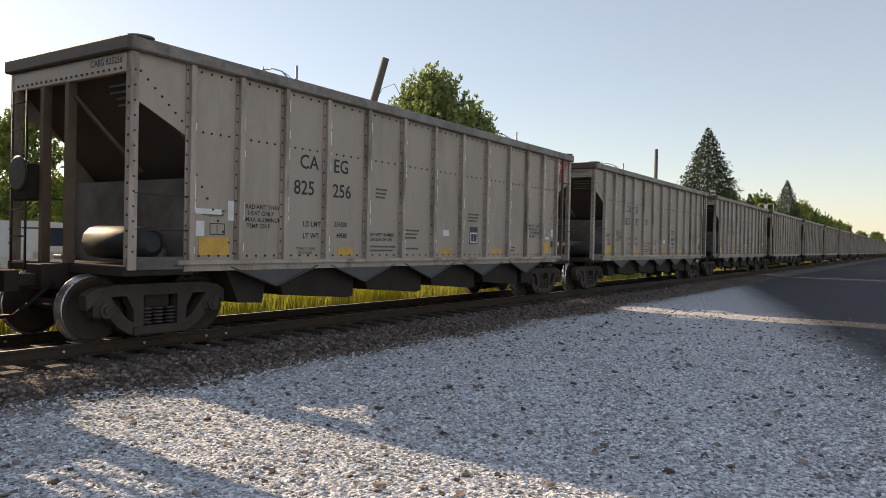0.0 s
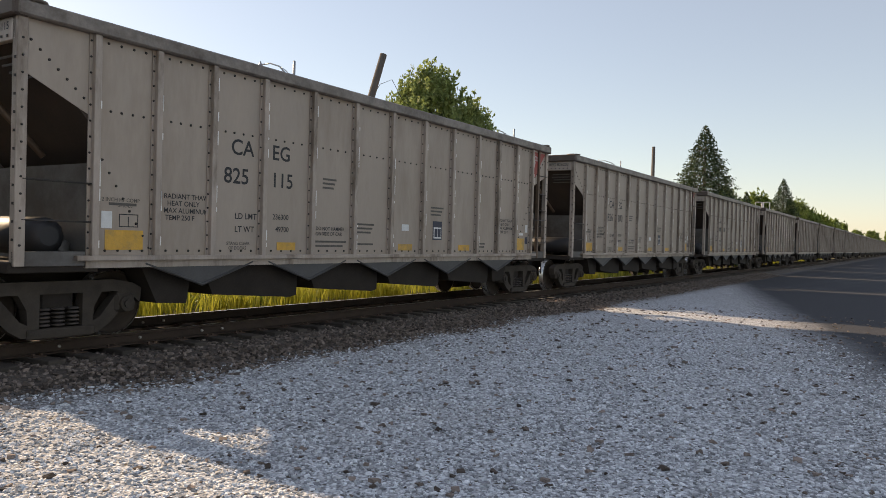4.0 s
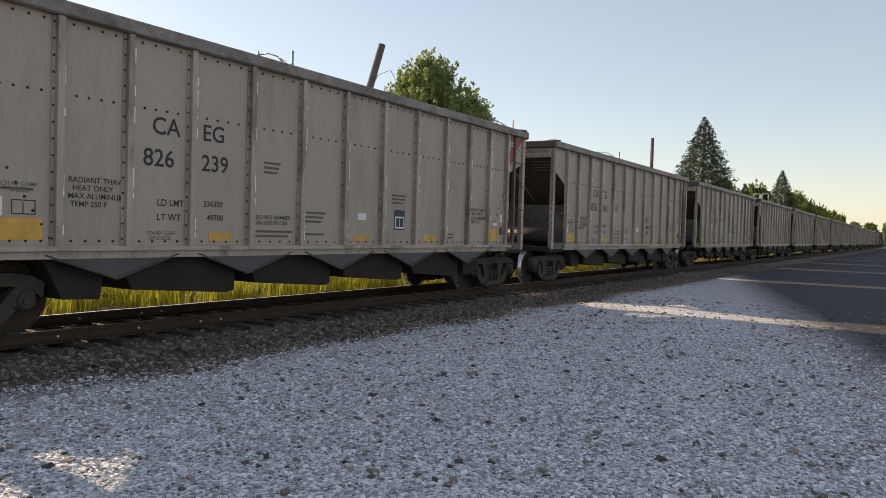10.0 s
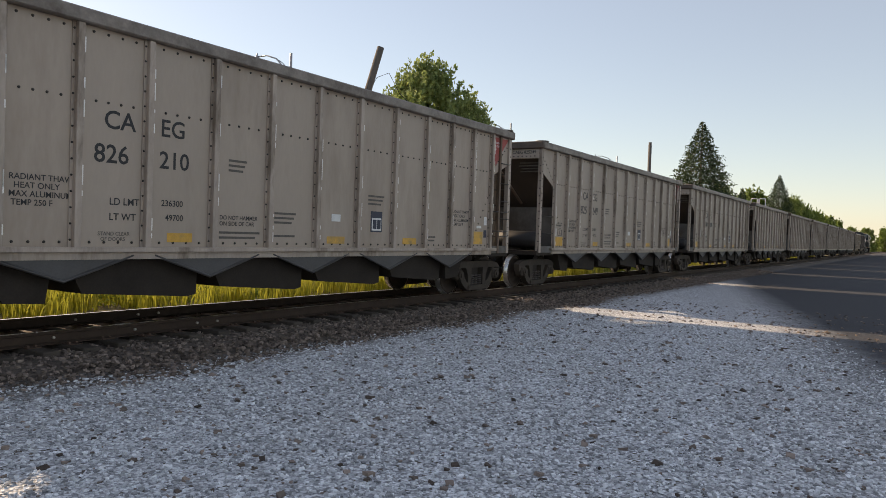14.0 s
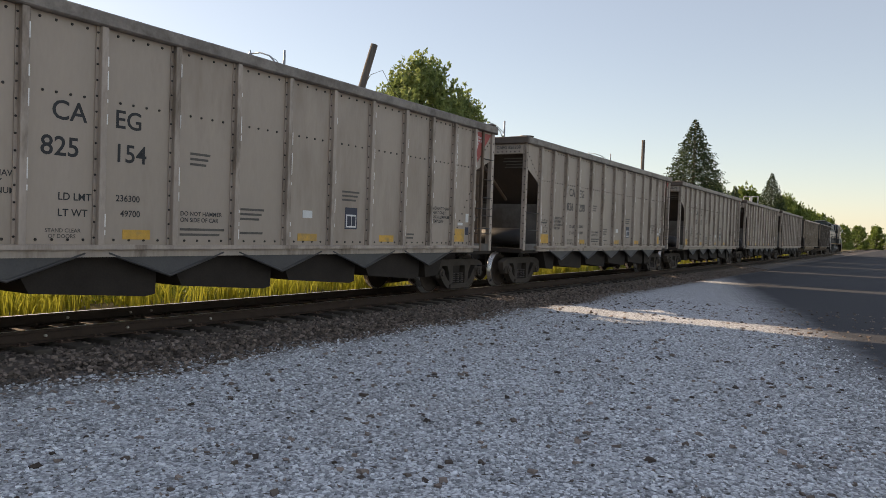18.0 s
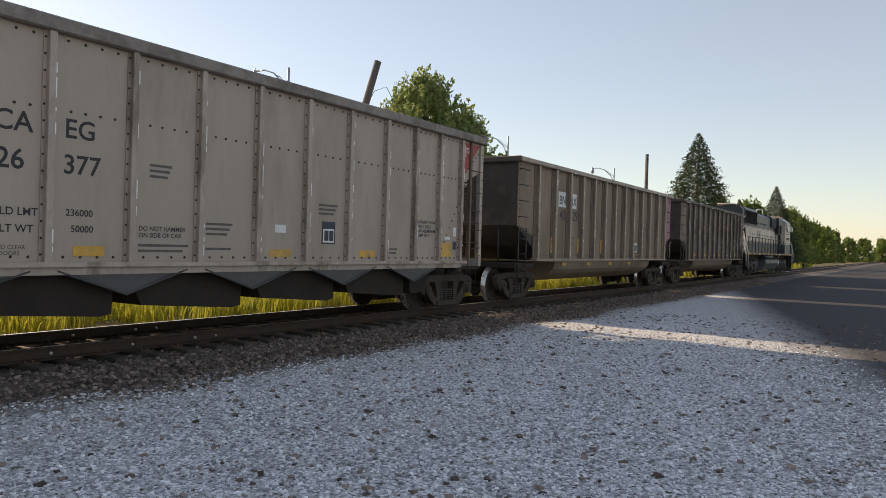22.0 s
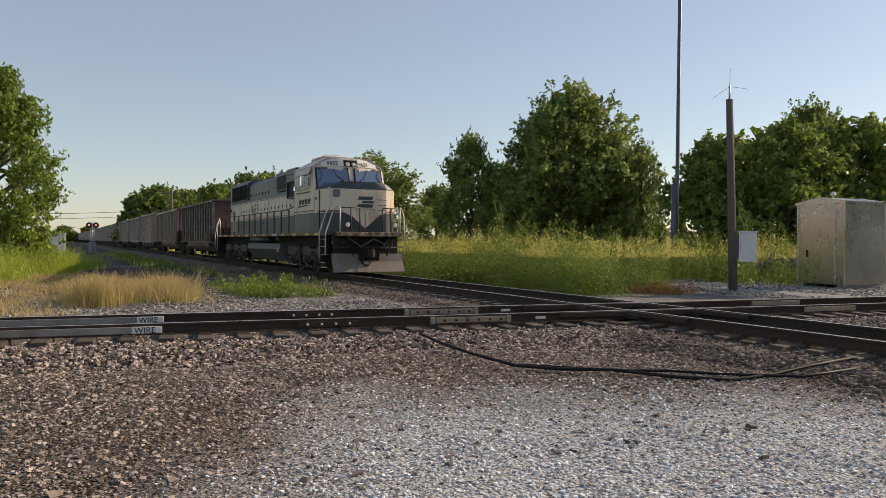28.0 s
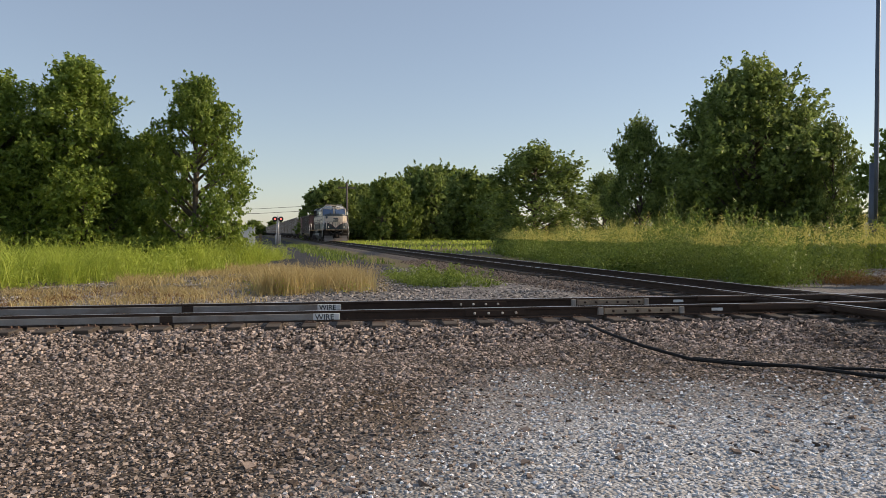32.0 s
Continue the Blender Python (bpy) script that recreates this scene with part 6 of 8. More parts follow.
        for s in (-1, 1):
            y = s * 1.3
            sw = part("stepwell", bx(*sorted((xs - e * 1.35, xs - e * 0.75)), *sorted((s * 1.05, s * 1.1)), 0.42, DZ - 0.02, 0.0), M_UNDER, loco)
            part("stepwell_side", bx(*sorted((xs - e * 1.40, xs - e * 1.33)), *sorted((s * 1.05, s * 1.56)), 0.42, DZ, 0.0), M_UNDER, sw)
            for z in (0.42, 0.72, 1.02, 1.30):
                part("step", bx(*sorted((xs - e * 1.35, xs - e * 0.72)), *sorted((s * 1.08, s * 1.55)), z, z + 0.035, 0.004), M_UNDER, sw)
                part("step_edge", bx(*sorted((xs - e * 1.35, xs - e * 0.72)), *sorted((s * 1.55, s * 1.565)), z + 0.020, z + 0.036), M_STRIPE2 if e > 0 else M_UNDER, sw)
            handrail(loco, [(xs - e * 1.4, s * 1.6, 0.62), (xs - e * 1.4, s * 1.6, 1.6), (xs - e * 1.0, s * 1.52, 2.2), (xs - e * 0.95, s * 1.4, 2.62)], 0.026, M_HANDRAIL)
            handrail(loco, [(xs - e * 0.68, s * 1.6, 0.75), (xs - e * 0.68, s * 1.6, 1.55), (xs - e * 0.42, s * 1.45, 2.25), (xs - e * 0.36, s * 1.3, 2.55), (xs - e * 0.2, s * 1.2, 2.5), (xs - e * 0.2, s * 1.2, 1.6)], 0.026, M_HANDRAIL)
            for y2 in (0.45, 0.8):
                handrail(loco, [(xe + e * 0.3, s * y2, 1.6), (xe + e * 0.3, s * y2, 2.5)], 0.03)
            bm = bmesh.new()
            for z in (1.42, 1.20):
                lathe(bm, [(0.08, 0.0), (0.08, s * 0.03), (0.05, s * 0.035)], 12, 'y', (xs - e * 1.22, s * 1.12, z))
            part("step_light", bm, M_LAMP, loco)
            handrail(loco, [(xe + e * 0.3, s * 0.45, 2.5), (xs - e * 0.2, s * 1.2, 2.5)], 0.022)
        bm = bmesh.new()
        prof = [(xe + e * 0.04, 0.80), (xe + e * 0.10, 0.5), (xe + e * 0.32, 0.12), (xe + e * 0.29, 0.10), (xe + e * 0.06, 0.48), (xe - e * 0.0, 0.78)]
        for a, b in ((-1.45, -0.42), (0.42, 1.38)):
            prism(bm, prof, 'y', a, b)
        prism(bm, [(x, min(z, 0.55)) for x, z in prof], 'y', -0.42, 0.42)
        part("plow", bm, M_PLOW, loco, "worn grey pilot plow")
        coupler(loco, xe + e * 0.35, e)
        part("draft_pocket", bx(*sorted((xe - e * 0.2, xe + e * 0.12)), -0.42, 0.42, 0.60, 1.12, 0.03), M_UNDER, loco, "dark coupler pocket")
        for s in (-1, 1):
            part("jumper_socket", bx(*sorted((xe - e * 0.2, xe + e * 0.05)), *sorted((s * 0.70, s * 1.0)), 1.12, 1.36, 0.02), M_UNDER, loco, "dark jumper socket box")
            bm = bmesh.new()
            tube(bm, [(xe + e * 0.05, s * 0.55, 1.30), (xe + e * 0.22, s * 0.58, 1.05), (xe + e * 0.20, s * 0.68, 0.72), (xe + e * 0.12, s * 0.80, 0.95)], 0.024, 6)
            part("air_hose", bm, M_RUBBER, loco)
            bm = bmesh.new()
            tube(bm, [(xe + e * 0.02, s * 0.45, 1.12), (xe + e * 0.30, s * 0.32, 0.75), (xe + e * 0.22, s * 0.30, 0.52)], 0.03, 6)
            part("air_hose", bm, M_RUBBER, loco)
        bm = bmesh.new()
        lathe(bm, [(0.20, xe + e * 0.10), (0.24, xe + e * 0.12), (0.20, xe + e * 0.14)], 16, 'x', (0, -0.72, 1.22), False)
        part("brake_ring", bm, M_UNDER, loco)
        for i, y in enumerate((-0.9, -0.72, 0.55, 0.75, 0.95)):
            bm = bmesh.new()
            tube(bm, [(xe - e * 0.1, y, 1.35), (xe + e * 0.18, y * 0.98, 1.15), (xe + e * 0.25, y * 0.8, 0.92), (xe + e * 0.18, y * 0.6, 0.98)], 0.025, 6)
            part("air_hose", bm, M_RUBBER, loco)
        bm = bmesh.new()
        tube(bm, [(xe + e * 0.1, -0.9, 1.45), (xe + e * 0.3, -0.4, 1.05), (xe + e * 0.3, 0.1, 1.35), (xe + e * 0.25, 0.6, 1.15), (xe + e * 0.1, 0.85, 1.4)], 0.03, 7)
        part("jumper_cable", bm, M_END, loco)
        handrail(loco, [(xe + e * 0.15, -1.4, 1.05), (xe + e * 0.22, -0.4, 1.02), (xe + e * 0.22, 0.4, 1.02), (xe + e * 0.15, 1.4, 1.05)], 0.018)
    # walkway railings
    for s in (-1, 1):
        y = s * 1.5
        for x in np.arange(-9.4, 5.7, 1.25):
            part("stanchion", bx(x - 0.025, x + 0.025, *sorted((y - s * 0.03, y + s * 0.02)), DZ, 2.60, 0.004), M_STEELBAR, loco)
        handrail(loco, [(-9.5, y, 2.60), (5.2, y, 2.60), (5.6, s * 1.25, 2.75), (5.9, s * 1.15, 3.2)], 0.022)
    for x in (7.12, -6.70):
        loco_truck(loco, x)
    MOVERS.append((loco, 420.10))


locomotive()

# ---- plants ----
def leaf_material(name, a, b, through=0.35, rough=0.55):
    """Leaf colours between a and b from leaf to leaf, thin enough to let some light through."""
    m = bpy.data.materials.new(name)
    m.use_nodes = True
    nt = m.node_tree
    bsdf = nt.nodes["Principled BSDF"]
    bsdf.inputs["Roughness"].default_value = rough
    bsdf.inputs["Specular IOR Level"].default_value = 0.3
    geo = nt.nodes.new("ShaderNodeNewGeometry")
    tc = nt.nodes.new("ShaderNodeTexCoord")
    nz = nt.nodes.new("ShaderNodeTexNoise")
    nz.inputs["Scale"].default_value, nz.inputs["Detail"].default_value = 0.6, 3
    nt.links.new(tc.outputs["Object"], nz.inputs["Vector"])
    add = nt.nodes.new("ShaderNodeMath")
    add.operation = 'MULTIPLY_ADD'
    add.inputs[1].default_value = 0.6
    nt.links.new(geo.outputs["Random Per Island"], add.inputs[0])
    sc = nt.nodes.new("ShaderNodeMath")
    sc.operation = 'MULTIPLY_ADD'
    sc.inputs[1].default_value, sc.inputs[2].default_value = 1.2, -0.4
    nt.links.new(nz.outputs["Fac"], sc.inputs[0])
    nt.links.new(sc.outputs[0], add.inputs[2])
    mx = nt.nodes.new("ShaderNodeMix")
    mx.data_type = 'RGBA'
    nt.links.new(add.outputs[0], mx.inputs["Factor"])
    mx.inputs[6].default_value, mx.inputs[7].default_value = (*a, 1), (*b, 1)
    nt.links.new(mx.outputs[2], bsdf.inputs["Base Color"])
    tr = nt.nodes.new("ShaderNodeBsdfTranslucent")
    nt.links.new(mx.outputs[2], tr.inputs["Color"])
    ms = nt.nodes.new("ShaderNodeMixShader")
    ms.inputs[0].default_value = through
    nt.links.new(bsdf.outputs[0], ms.inputs[1])
    nt.links.new(tr.outputs[0], ms.inputs[2])
    nt.links.new(ms.outputs[0], nt.nodes["Material Output"].inputs["Surface"])
    return m


M_LEAF = leaf_material("broad_leaves", (0.052, 0.09, 0.026), (0.37, 0.46, 0.13), 0.46)
M_LEAF2 = leaf_material("bright_leaves", (0.075, 0.135, 0.026), (0.35, 0.44, 0.085), 0.36)
M_LEAFDARK = leaf_material("dark_leaves", (0.06, 0.10, 0.028), (0.33, 0.42, 0.095), 0.42)
M_LEAFGREY = leaf_material("grey_green_leaves", (0.12, 0.175, 0.07), (0.38, 0.45, 0.17), 0.48)
M_NEEDLE = leaf_material("spruce_needles", (0.03, 0.052, 0.028), (0.085, 0.125, 0.055), 0.2)
M_GRASS = leaf_material("green_grass", (0.22, 0.31, 0.04), (0.56, 0.63, 0.12), 0.45)
M_WEED = leaf_material("tall_green_weeds", (0.06, 0.11, 0.022), (0.31, 0.40, 0.075), 0.28)
M_GOLD = leaf_material("yellow_green_grass", (0.22, 0.24, 0.03), (0.48, 0.46, 0.08), 0.45)
# yellow seed tops, coloured brighter to carry the sunlight on the crest
M_TOPS = leaf_material("yellow_green_tops", (0.40, 0.40, 0.09), (0.80, 0.70, 0.24), 0.48)
M_DRY = leaf_material("dry_straw_grass", (0.34, 0.25, 0.10), (0.64, 0.52, 0.26), 0.4)
M_RUST = leaf_material("brown_seed_heads", (0.10, 0.045, 0.02), (0.30, 0.17, 0.06), 0.3)
M_BARK = mat("grey_brown_bark", (0.13, 0.105, 0.08), 0.9, 0, 0.4, 4, 30, 0.6, stretch=(3, 3, 0.5), dist=0.03)


def fast_mesh(name, v, f, material):
    """A mesh straight from arrays: v (n, 3), f (m, k)."""
    me = bpy.data.meshes.new(name)
    n, k = f.shape
    me.vertices.add(len(v))
    me.vertices.foreach_set("co", np.ascontiguousarray(v, dtype=np.float32).reshape(-1))
    me.loops.add(n * k)
    me.loops.foreach_set("vertex_index", np.ascontiguousarray(f, dtype=np.int32).reshape(-1))
    me.polygons.add(n)
    me.polygons.foreach_set("loop_start", np.arange(0, n * k, k, dtype=np.int32))
    me.materials.append(material)
    me.update(calc_edges=True)
    return me


def leaves(name, centres, size, material, rng, droop=0.3, slim=0.55):
    """Folded diamond leaves, one at each centre, turned every way."""
    n = len(centres)
    u = rng.normal(size=(n, 3))
    u[:, 2] -= droop
    u /= np.linalg.norm(u, axis=1)[:, None]
    w = rng.normal(size=(n, 3))
    w -= (w * u).sum(1)[:, None] * u
    w /= np.linalg.norm(w, axis=1)[:, None]
    nn = np.cross(u, w)
    s = (size * rng.uniform(0.6, 1.3, n))[:, None]
    c = np.asarray(centres)
    v = np.stack([c - u * s, c + w * s * slim + nn * s * 0.15, c + u * s, c - w * s * slim + nn * s * 0.15], 1)
    f = np.arange(n * 4).reshape(n, 4)
    return fast_mesh(name, v.reshape(-1, 3), f, material)


def make_tree(height, width, material, seed, leaf=0.10, count=16000, base=0.18, n=26, shape="round", twig=0.55):
    """Meshes of a broadleaf tree: trunk, limbs and boughs, and a crown of leafy twigs that fan out from the boughs' ends with dark gaps between them."""
    rng = np.random.default_rng(seed)
    bm = bmesh.new()
    lean = rng.uniform(-0.03, 0.03, 2) * height
    fork = height * (base + 0.12)
    tube(bm, [(0, 0, -0.3), (lean[0] * 0.3, lean[1] * 0.3, fork), (lean[0], lean[1], height * 0.8)], [height * 0.028, height * 0.02, height * 0.006], 8)
    ends = []
    for i in range(n):
        h = (i + 0.5) / n
        z = height * (base + (0.90 - base) * h)
        if shape == "round":
            env = math.sin(math.pi * min(1.0, 0.12 + 0.86 * h) ** 0.8) ** 0.7
        else:
            env = min(1.0, 0.7 + h) * (1 - h * h) ** 0.6 * 0.92 + 0.06
        a = i * 2.399 + rng.uniform(-0.6, 0.6)
        rr = width * 0.43 * env * rng.uniform(0.35, 1.0) ** 0.8
        x, y = lean[0] + rr * math.cos(a), lean[1] + rr * math.sin(a)
        z0 = max(fork * 0.7, z - rr * rng.uniform(0.6, 1.1))
        tube(bm, [(lean[0] * 0.6, lean[1] * 0.6, z0), (x * 0.55, y * 0.55, z0 + (z - z0) * 0.5), (x, y, z)], [height * 0.009, height * 0.006, height * 0.002], 5)
        ends.append((x, y, z, width * rng.uniform(0.10, 0.17)))
    # twigs: short sprays that start round a bough's end and reach outward and up
    k = 14
    m = count // k
    e = np.array(ends)[rng.integers(0, n, m)]
    d = rng.normal(size=(m, 3))
    d /= np.linalg.norm(d, axis=1)[:, None]
    start = e[:, :3] + d * (e[:, 3] * rng.uniform(0.1, 1.0, m) ** 0.5)[:, None] * np.array([1, 1, 0.75])
    mid = np.array([lean[0], lean[1], height * (base + 0.35)])
    out = start - mid
    out /= np.linalg.norm(out, axis=1)[:, None] + 1e-6
    way = out * 0.8 + rng.normal(size=(m, 3)) * 0.5 + np.array([0, 0, 0.35])
    way /= np.linalg.norm(way, axis=1)[:, None]
    q = rng.uniform(0.0, 1.0, (m, k))
    core = np.array(ends)[rng.integers(0, n, count // 15)]
    inner = core[:, :3] * np.array([0.86, 0.86, 1]) + np.clip(rng.normal(size=(len(core), 3)), -1.5, 1.5) * core[:, 3:] * 0.42
    c = start[:, None, :] + way[:, None, :] * (q * twig * rng.uniform(0.6, 1.5, m)[:, None])[..., None] + rng.normal(size=(m, k, 3)) * (twig * 0.22 * (1.1 - q))[..., None]
    c = c.reshape(-1, 3)
    c[:, 2] = np.clip(c[:, 2], 0.15, None)
    trunk = bpy.data.meshes.new("trunk")
    bm.normal_update()
    bm.to_mesh(trunk)
    bm.free()
    trunk.materials.append(M_BARK)
    inner[:, 2] = np.clip(inner[:, 2], 0.2, height * 0.97)
    size = np.concatenate([np.full(len(c), leaf), np.full(len(inner), leaf * 1.8)])
    return trunk, leaves("crown", np.concatenate([c, inner]), size, material, rng, 0.4, 0.5)


def make_spruce(height, width, seed, per=70):
    """A spruce: whorls of drooping boughs with sprays of needles and gaps between the tiers."""
    rng = np.random.default_rng(seed)
    bm = bmesh.new()
    tube(bm, [(0, 0, -0.3), (0, 0, height * 0.97)], [height * 0.018, 0.02], 7)
    n = per * 260
    z = height * (1 - np.sqrt(rng.uniform(0.0, 1.0, n)) * 0.96)
    a = rng.uniform(0, math.tau, n)
    tier = np.abs(((z / height * 17 + 0.35 * np.sin(a * 3 + z)) % 1.0) - 0.5) * 2
    jag = 0.72 + 0.24 * tier + 0.12 * np.sin(a * 5 + z * 2.3) * np.sin(a * 2 - z * 1.1)
    reach = (width * 0.5 * (1 - z / height) ** 0.92 + 0.06) * jag
    r = reach * rng.uniform(0.12, 1.0, n) ** 0.42 * rng.uniform(0.85, 1.08, n)
    pts = [np.stack([r * np.cos(a), r * np.sin(a), z - 0.12 * r + rng.normal(size=n) * 0.07], 1)]
    for k in range(70):
        zz, aa = height * rng.uniform(0.04, 0.9), rng.uniform(0, math.tau)
        ln = width * 0.42 * (1 - zz / height)
        tube(bm, [(0, 0, zz + 0.1 * ln), (ln * math.cos(aa), ln * math.sin(aa), zz - 0.1 * ln)], [0.04, 0.01], 4, False)
    trunk = bpy.data.meshes.new("trunk")
    bm.normal_update()
    bm.to_mesh(trunk)
    bm.free()
    trunk.materials.append(M_BARK)
    crown = leaves("crown", np.concatenate(pts), 0.13, M_NEEDLE, rng, 0.5, 0.3)
    return trunk, crown


KINDS = {
    "tall": make_tree(10.6, 6.4, M_LEAF2, 11, 0.10, 40000, 0.03, 60, "tall", 0.5),
    "bushy": make_tree(9.6, 6.0, M_LEAF2, 12, 0.10, 28000, 0.02, 62, "round", 0.45),
    "broad": make_tree(13.4, 12.4, M_LEAF, 13, 0.155, 40000, 0.06, 62, "round", 0.8),
    "broad2": make_tree(12.4, 9.6, M_LEAF, 14, 0.15, 26000, 0.04, 50, "round", 0.7),
    "catalpa": make_tree(9.5, 9.6, M_LEAFDARK, 15, 0.18, 20000, 0.03, 52, "round", 0.7),
    "far": make_tree(11.5, 11.0, M_LEAF, 16, 0.34, 8000, 0.03, 40, "round", 1.1),
    "far2": make_tree(11.5, 10.0, M_LEAFDARK, 17, 0.34, 8000, 0.03, 40, "round", 1.1),
    "grey": make_tree(12.4, 9.6, M_LEAFGREY, 20, 0.16, 26000, 0.05, 60, "round", 0.8),
    "glow": make_tree(11.5, 11.0, M_LEAF2, 19, 0.32, 8000, 0.03, 40, "round", 1.0),
    "spruce": make_spruce(13.0, 9.6, 18, 100),
}
TREE_LABELS = {"tall": "tall slender broadleaf tree with bright green leaves", "bushy": "dense bushy tree with bright green leaves to the ground", "broad": "large spreading broadleaf tree with dark backlit crown", "broad2": "broadleaf tree with uneven open crown",
               "grey": "airy grey-green broadleaf tree behind the railway", "glow": "sunlit pale green tree in the distance", "catalpa": "dark broad-leaved tree with large leaves", "far": "distant broadleaf tree in a tree line", "far2": "distant dark tree in a tree line", "spruce": "dark green pointed spruce tree"}
HEIGHTS = {"tall": 10.3, "bushy": 9.3, "broad": 13.1, "broad2": 12.2, "catalpa": 9.4, "glow": 11.6, "grey": 11.8, "far": 11.6, "far2": 11.6, "spruce": 13.0}


def plant_tree(kind, x, y, height, turn, wide=1.0):
    s = height / HEIGHTS[kind]
    trunk, crown = KINDS[kind]
    root = thing("spruce_tree" if kind == "spruce" else "tree", TREE_LABELS[kind], "tree", pose(x, y, GZ, 0, 0, turn), "trees round the railway crossing")
    for nm, me in (("trunk", trunk), ("crown", crown)):
        ob = use(nm, me, root)
        ob.scale = (s * wide, s * wide, s)
    return root


def polar(bearing, dist, eye):
    return eye[0] + dist * math.cos(radians(bearing)), eye[1] + dist * math.sin(radians(bearing))


EYE_A, EYE_B = (0.0, 0.0, 1.46), (-1.66, -0.09, 1.25)
# kind, bearing in degrees from +x, distance, slope up to the top, width factor
GROVE_WEST = [("bushy", -176.0, 36, 0.205, 0.88), ("tall", -168.9, 37, 0.215, 1.1), ("tall", -163.6, 39, 0.19, 1.2), ("broad2", -161.0, 44, 0.17, 0.9), ("bushy", -172.9, 41, 0.13, 0.9), ("bushy", -165.5, 37, 0.10, 1.0), ("bushy", -169.5, 42, 0.11, 1.3), ("bushy", -163.0, 40, 0.15, 1.2), ("bushy", -171.2, 39, 0.085, 1.3), ("bushy", -166.6, 40, 0.13, 1.2),
              ("broad2", 158.3, 85, 0.118, 1.6), ("broad2", 153.0, 92, 0.080, 1.0), ("broad2", 150.2, 62, 0.150, 0.75), ("broad", 142.5, 64, 0.205, 1.08), ("broad2", 144.9, 66, 0.135, 0.8), ("broad2", 139.9, 62, 0.145, 0.7), ("broad2", 137.4, 60, 0.135, 0.6), ("broad2", 147.3, 70, 0.110, 0.9), ("broad2", 146.0, 75, 0.10, 0.7), ("broad2", 142.2, 70, 0.15, 0.9),
              ("catalpa", 131.6, 50, 0.140, 1.0), ("catalpa", 127.4, 47, 0.148, 1.15), ("catalpa", 123.6, 52, 0.150, 1.1), ("broad2", 126.0, 66, 0.175, 0.9), ("broad2", 119.0, 66, 0.165, 1.0), ("grey", 114.0, 72, 0.205, 1.15), ("broad2", 110.3, 70, 0.120, 0.9), ("broad2", 106.3, 85, 0.125, 0.9), ("bushy", 121.2, 60, 0.085, 1.2), ("bushy", 116.4, 62, 0.08, 1.3), ("bushy", 112.0, 64, 0.09, 1.3),
              ("bushy", 81.8, 44, 0.215, 1.2), ("bushy", 78.0, 44, 0.19, 1.2)]
for i, (kind, b, dist, slope, wide) in enumerate(GROVE_WEST):
    px, py = polar(b, dist, EYE_B)
    plant_tree(kind, px, py, 1.25 + slope * dist - GZ, i * 77, wide)
rng_t = random.Random(4)
for b in np.arange(160.5, 175.5, 0.95):
    dist = rng_t.uniform(125, 160)
    slope = 0.066 + 0.022 * max(0, 1 - abs(b - 166) / 6) + rng_t.uniform(-0.007, 0.007)
    px, py = polar(b, dist, EYE_B)
    plant_tree(rng_t.choice(("far", "far2")), px, py, 1.25 + slope * dist - GZ, rng_t.uniform(0, 360), rng_t.uniform(0.75, 1.1))
for b in (176.5, 178.0, 179.6, -178.8, -177.2):
    px, py = polar(b, 420, EYE_B)
    plant_tree("far2", px, py, 1.25 + 0.017 * 420, b * 40, 2.2)
for b in np.arange(52, 107, 2.0):
    dist = rng_t.uniform(110, 150)
    px, py = polar(b, dist, EYE_B)
    plant_tree(rng_t.choice(("glow", "glow", "far")), px, py, 1.25 + rng_t.uniform(0.05, 0.115) * dist, rng_t.uniform(0, 360), 0.95)
GROVE_EAST = [("grey", 34.2, 47, 0.222, 0.85), ("grey", 31.4, 49, 0.178, 0.85), ("grey", 36.6, 50, 0.185, 0.6), ("spruce", 13.5, 75, 0.155, 1.4), ("spruce", 8.2, 118, 0.086, 1.25), ("spruce", 9.4, 125, 0.062, 1.1), ("broad2", 10.7, 110, 0.062, 0.7), ("far2", 11.6, 95, 0.055, 0.5), ("broad2", 11.9, 92, 0.075, 0.7), ("spruce", 10.6, 100, 0.07, 1.1), ("far2", 9.9, 122, 0.068, 0.8), ("broad2", 7.4, 132, 0.060, 0.8), ("far", 6.9, 150, 0.052, 0.8),
              ("far2", 7.2, 150, 0.056, 0.7), ("far", 6.4, 180, 0.047, 0.7), ("far2", 5.7, 200, 0.042, 0.7), ("far", 5.1, 230, 0.037, 0.8), ("far2", 4.5, 260, 0.031, 0.8), ("far", 3.6, 300, 0.024, 0.9), ("far", 2.7, 330, 0.023, 1.0), ("far2", 1.6, 350, 0.023, 1.0), ("far", 0.4, 340, 0.024, 1.0), ("far2", -1.0, 330, 0.025, 1.0), ("far", -2.5, 330, 0.027, 1.0),
              ("broad2", 63.0, 60, 0.15, 0.9), ("broad2", 57.5, 62, 0.14, 1.0), ("broad2", 53.0, 66, 0.145, 1.0), ("broad2", 48.5, 70, 0.14, 1.0), ("far", 44.5, 85, 0.125, 1.0), ("far2", 40.0, 95, 0.10, 0.9), ("far", 26.0, 120, 0.05, 0.9), ("far2", 21.0, 120, 0.045, 0.9), ("far", 17.5, 120, 0.045, 0.9)]
for i, (kind, b, dist, slope, wide) in enumerate(GROVE_EAST):
    px, py = polar(b, dist, EYE_A)
    plant_tree(kind, px, py, 1.46 + slope * dist - GZ, i * 63, wide)


def swell(pts):
    """Growth that rises and falls over a few metres."""
    return np.array([0.95 + 0.55 * noise.noise((x * 0.22, y * 0.22, 1.7)) + 0.25 * noise.noise((x * 0.8, y * 0.8, 5.1)) for x, y, _ in pts])


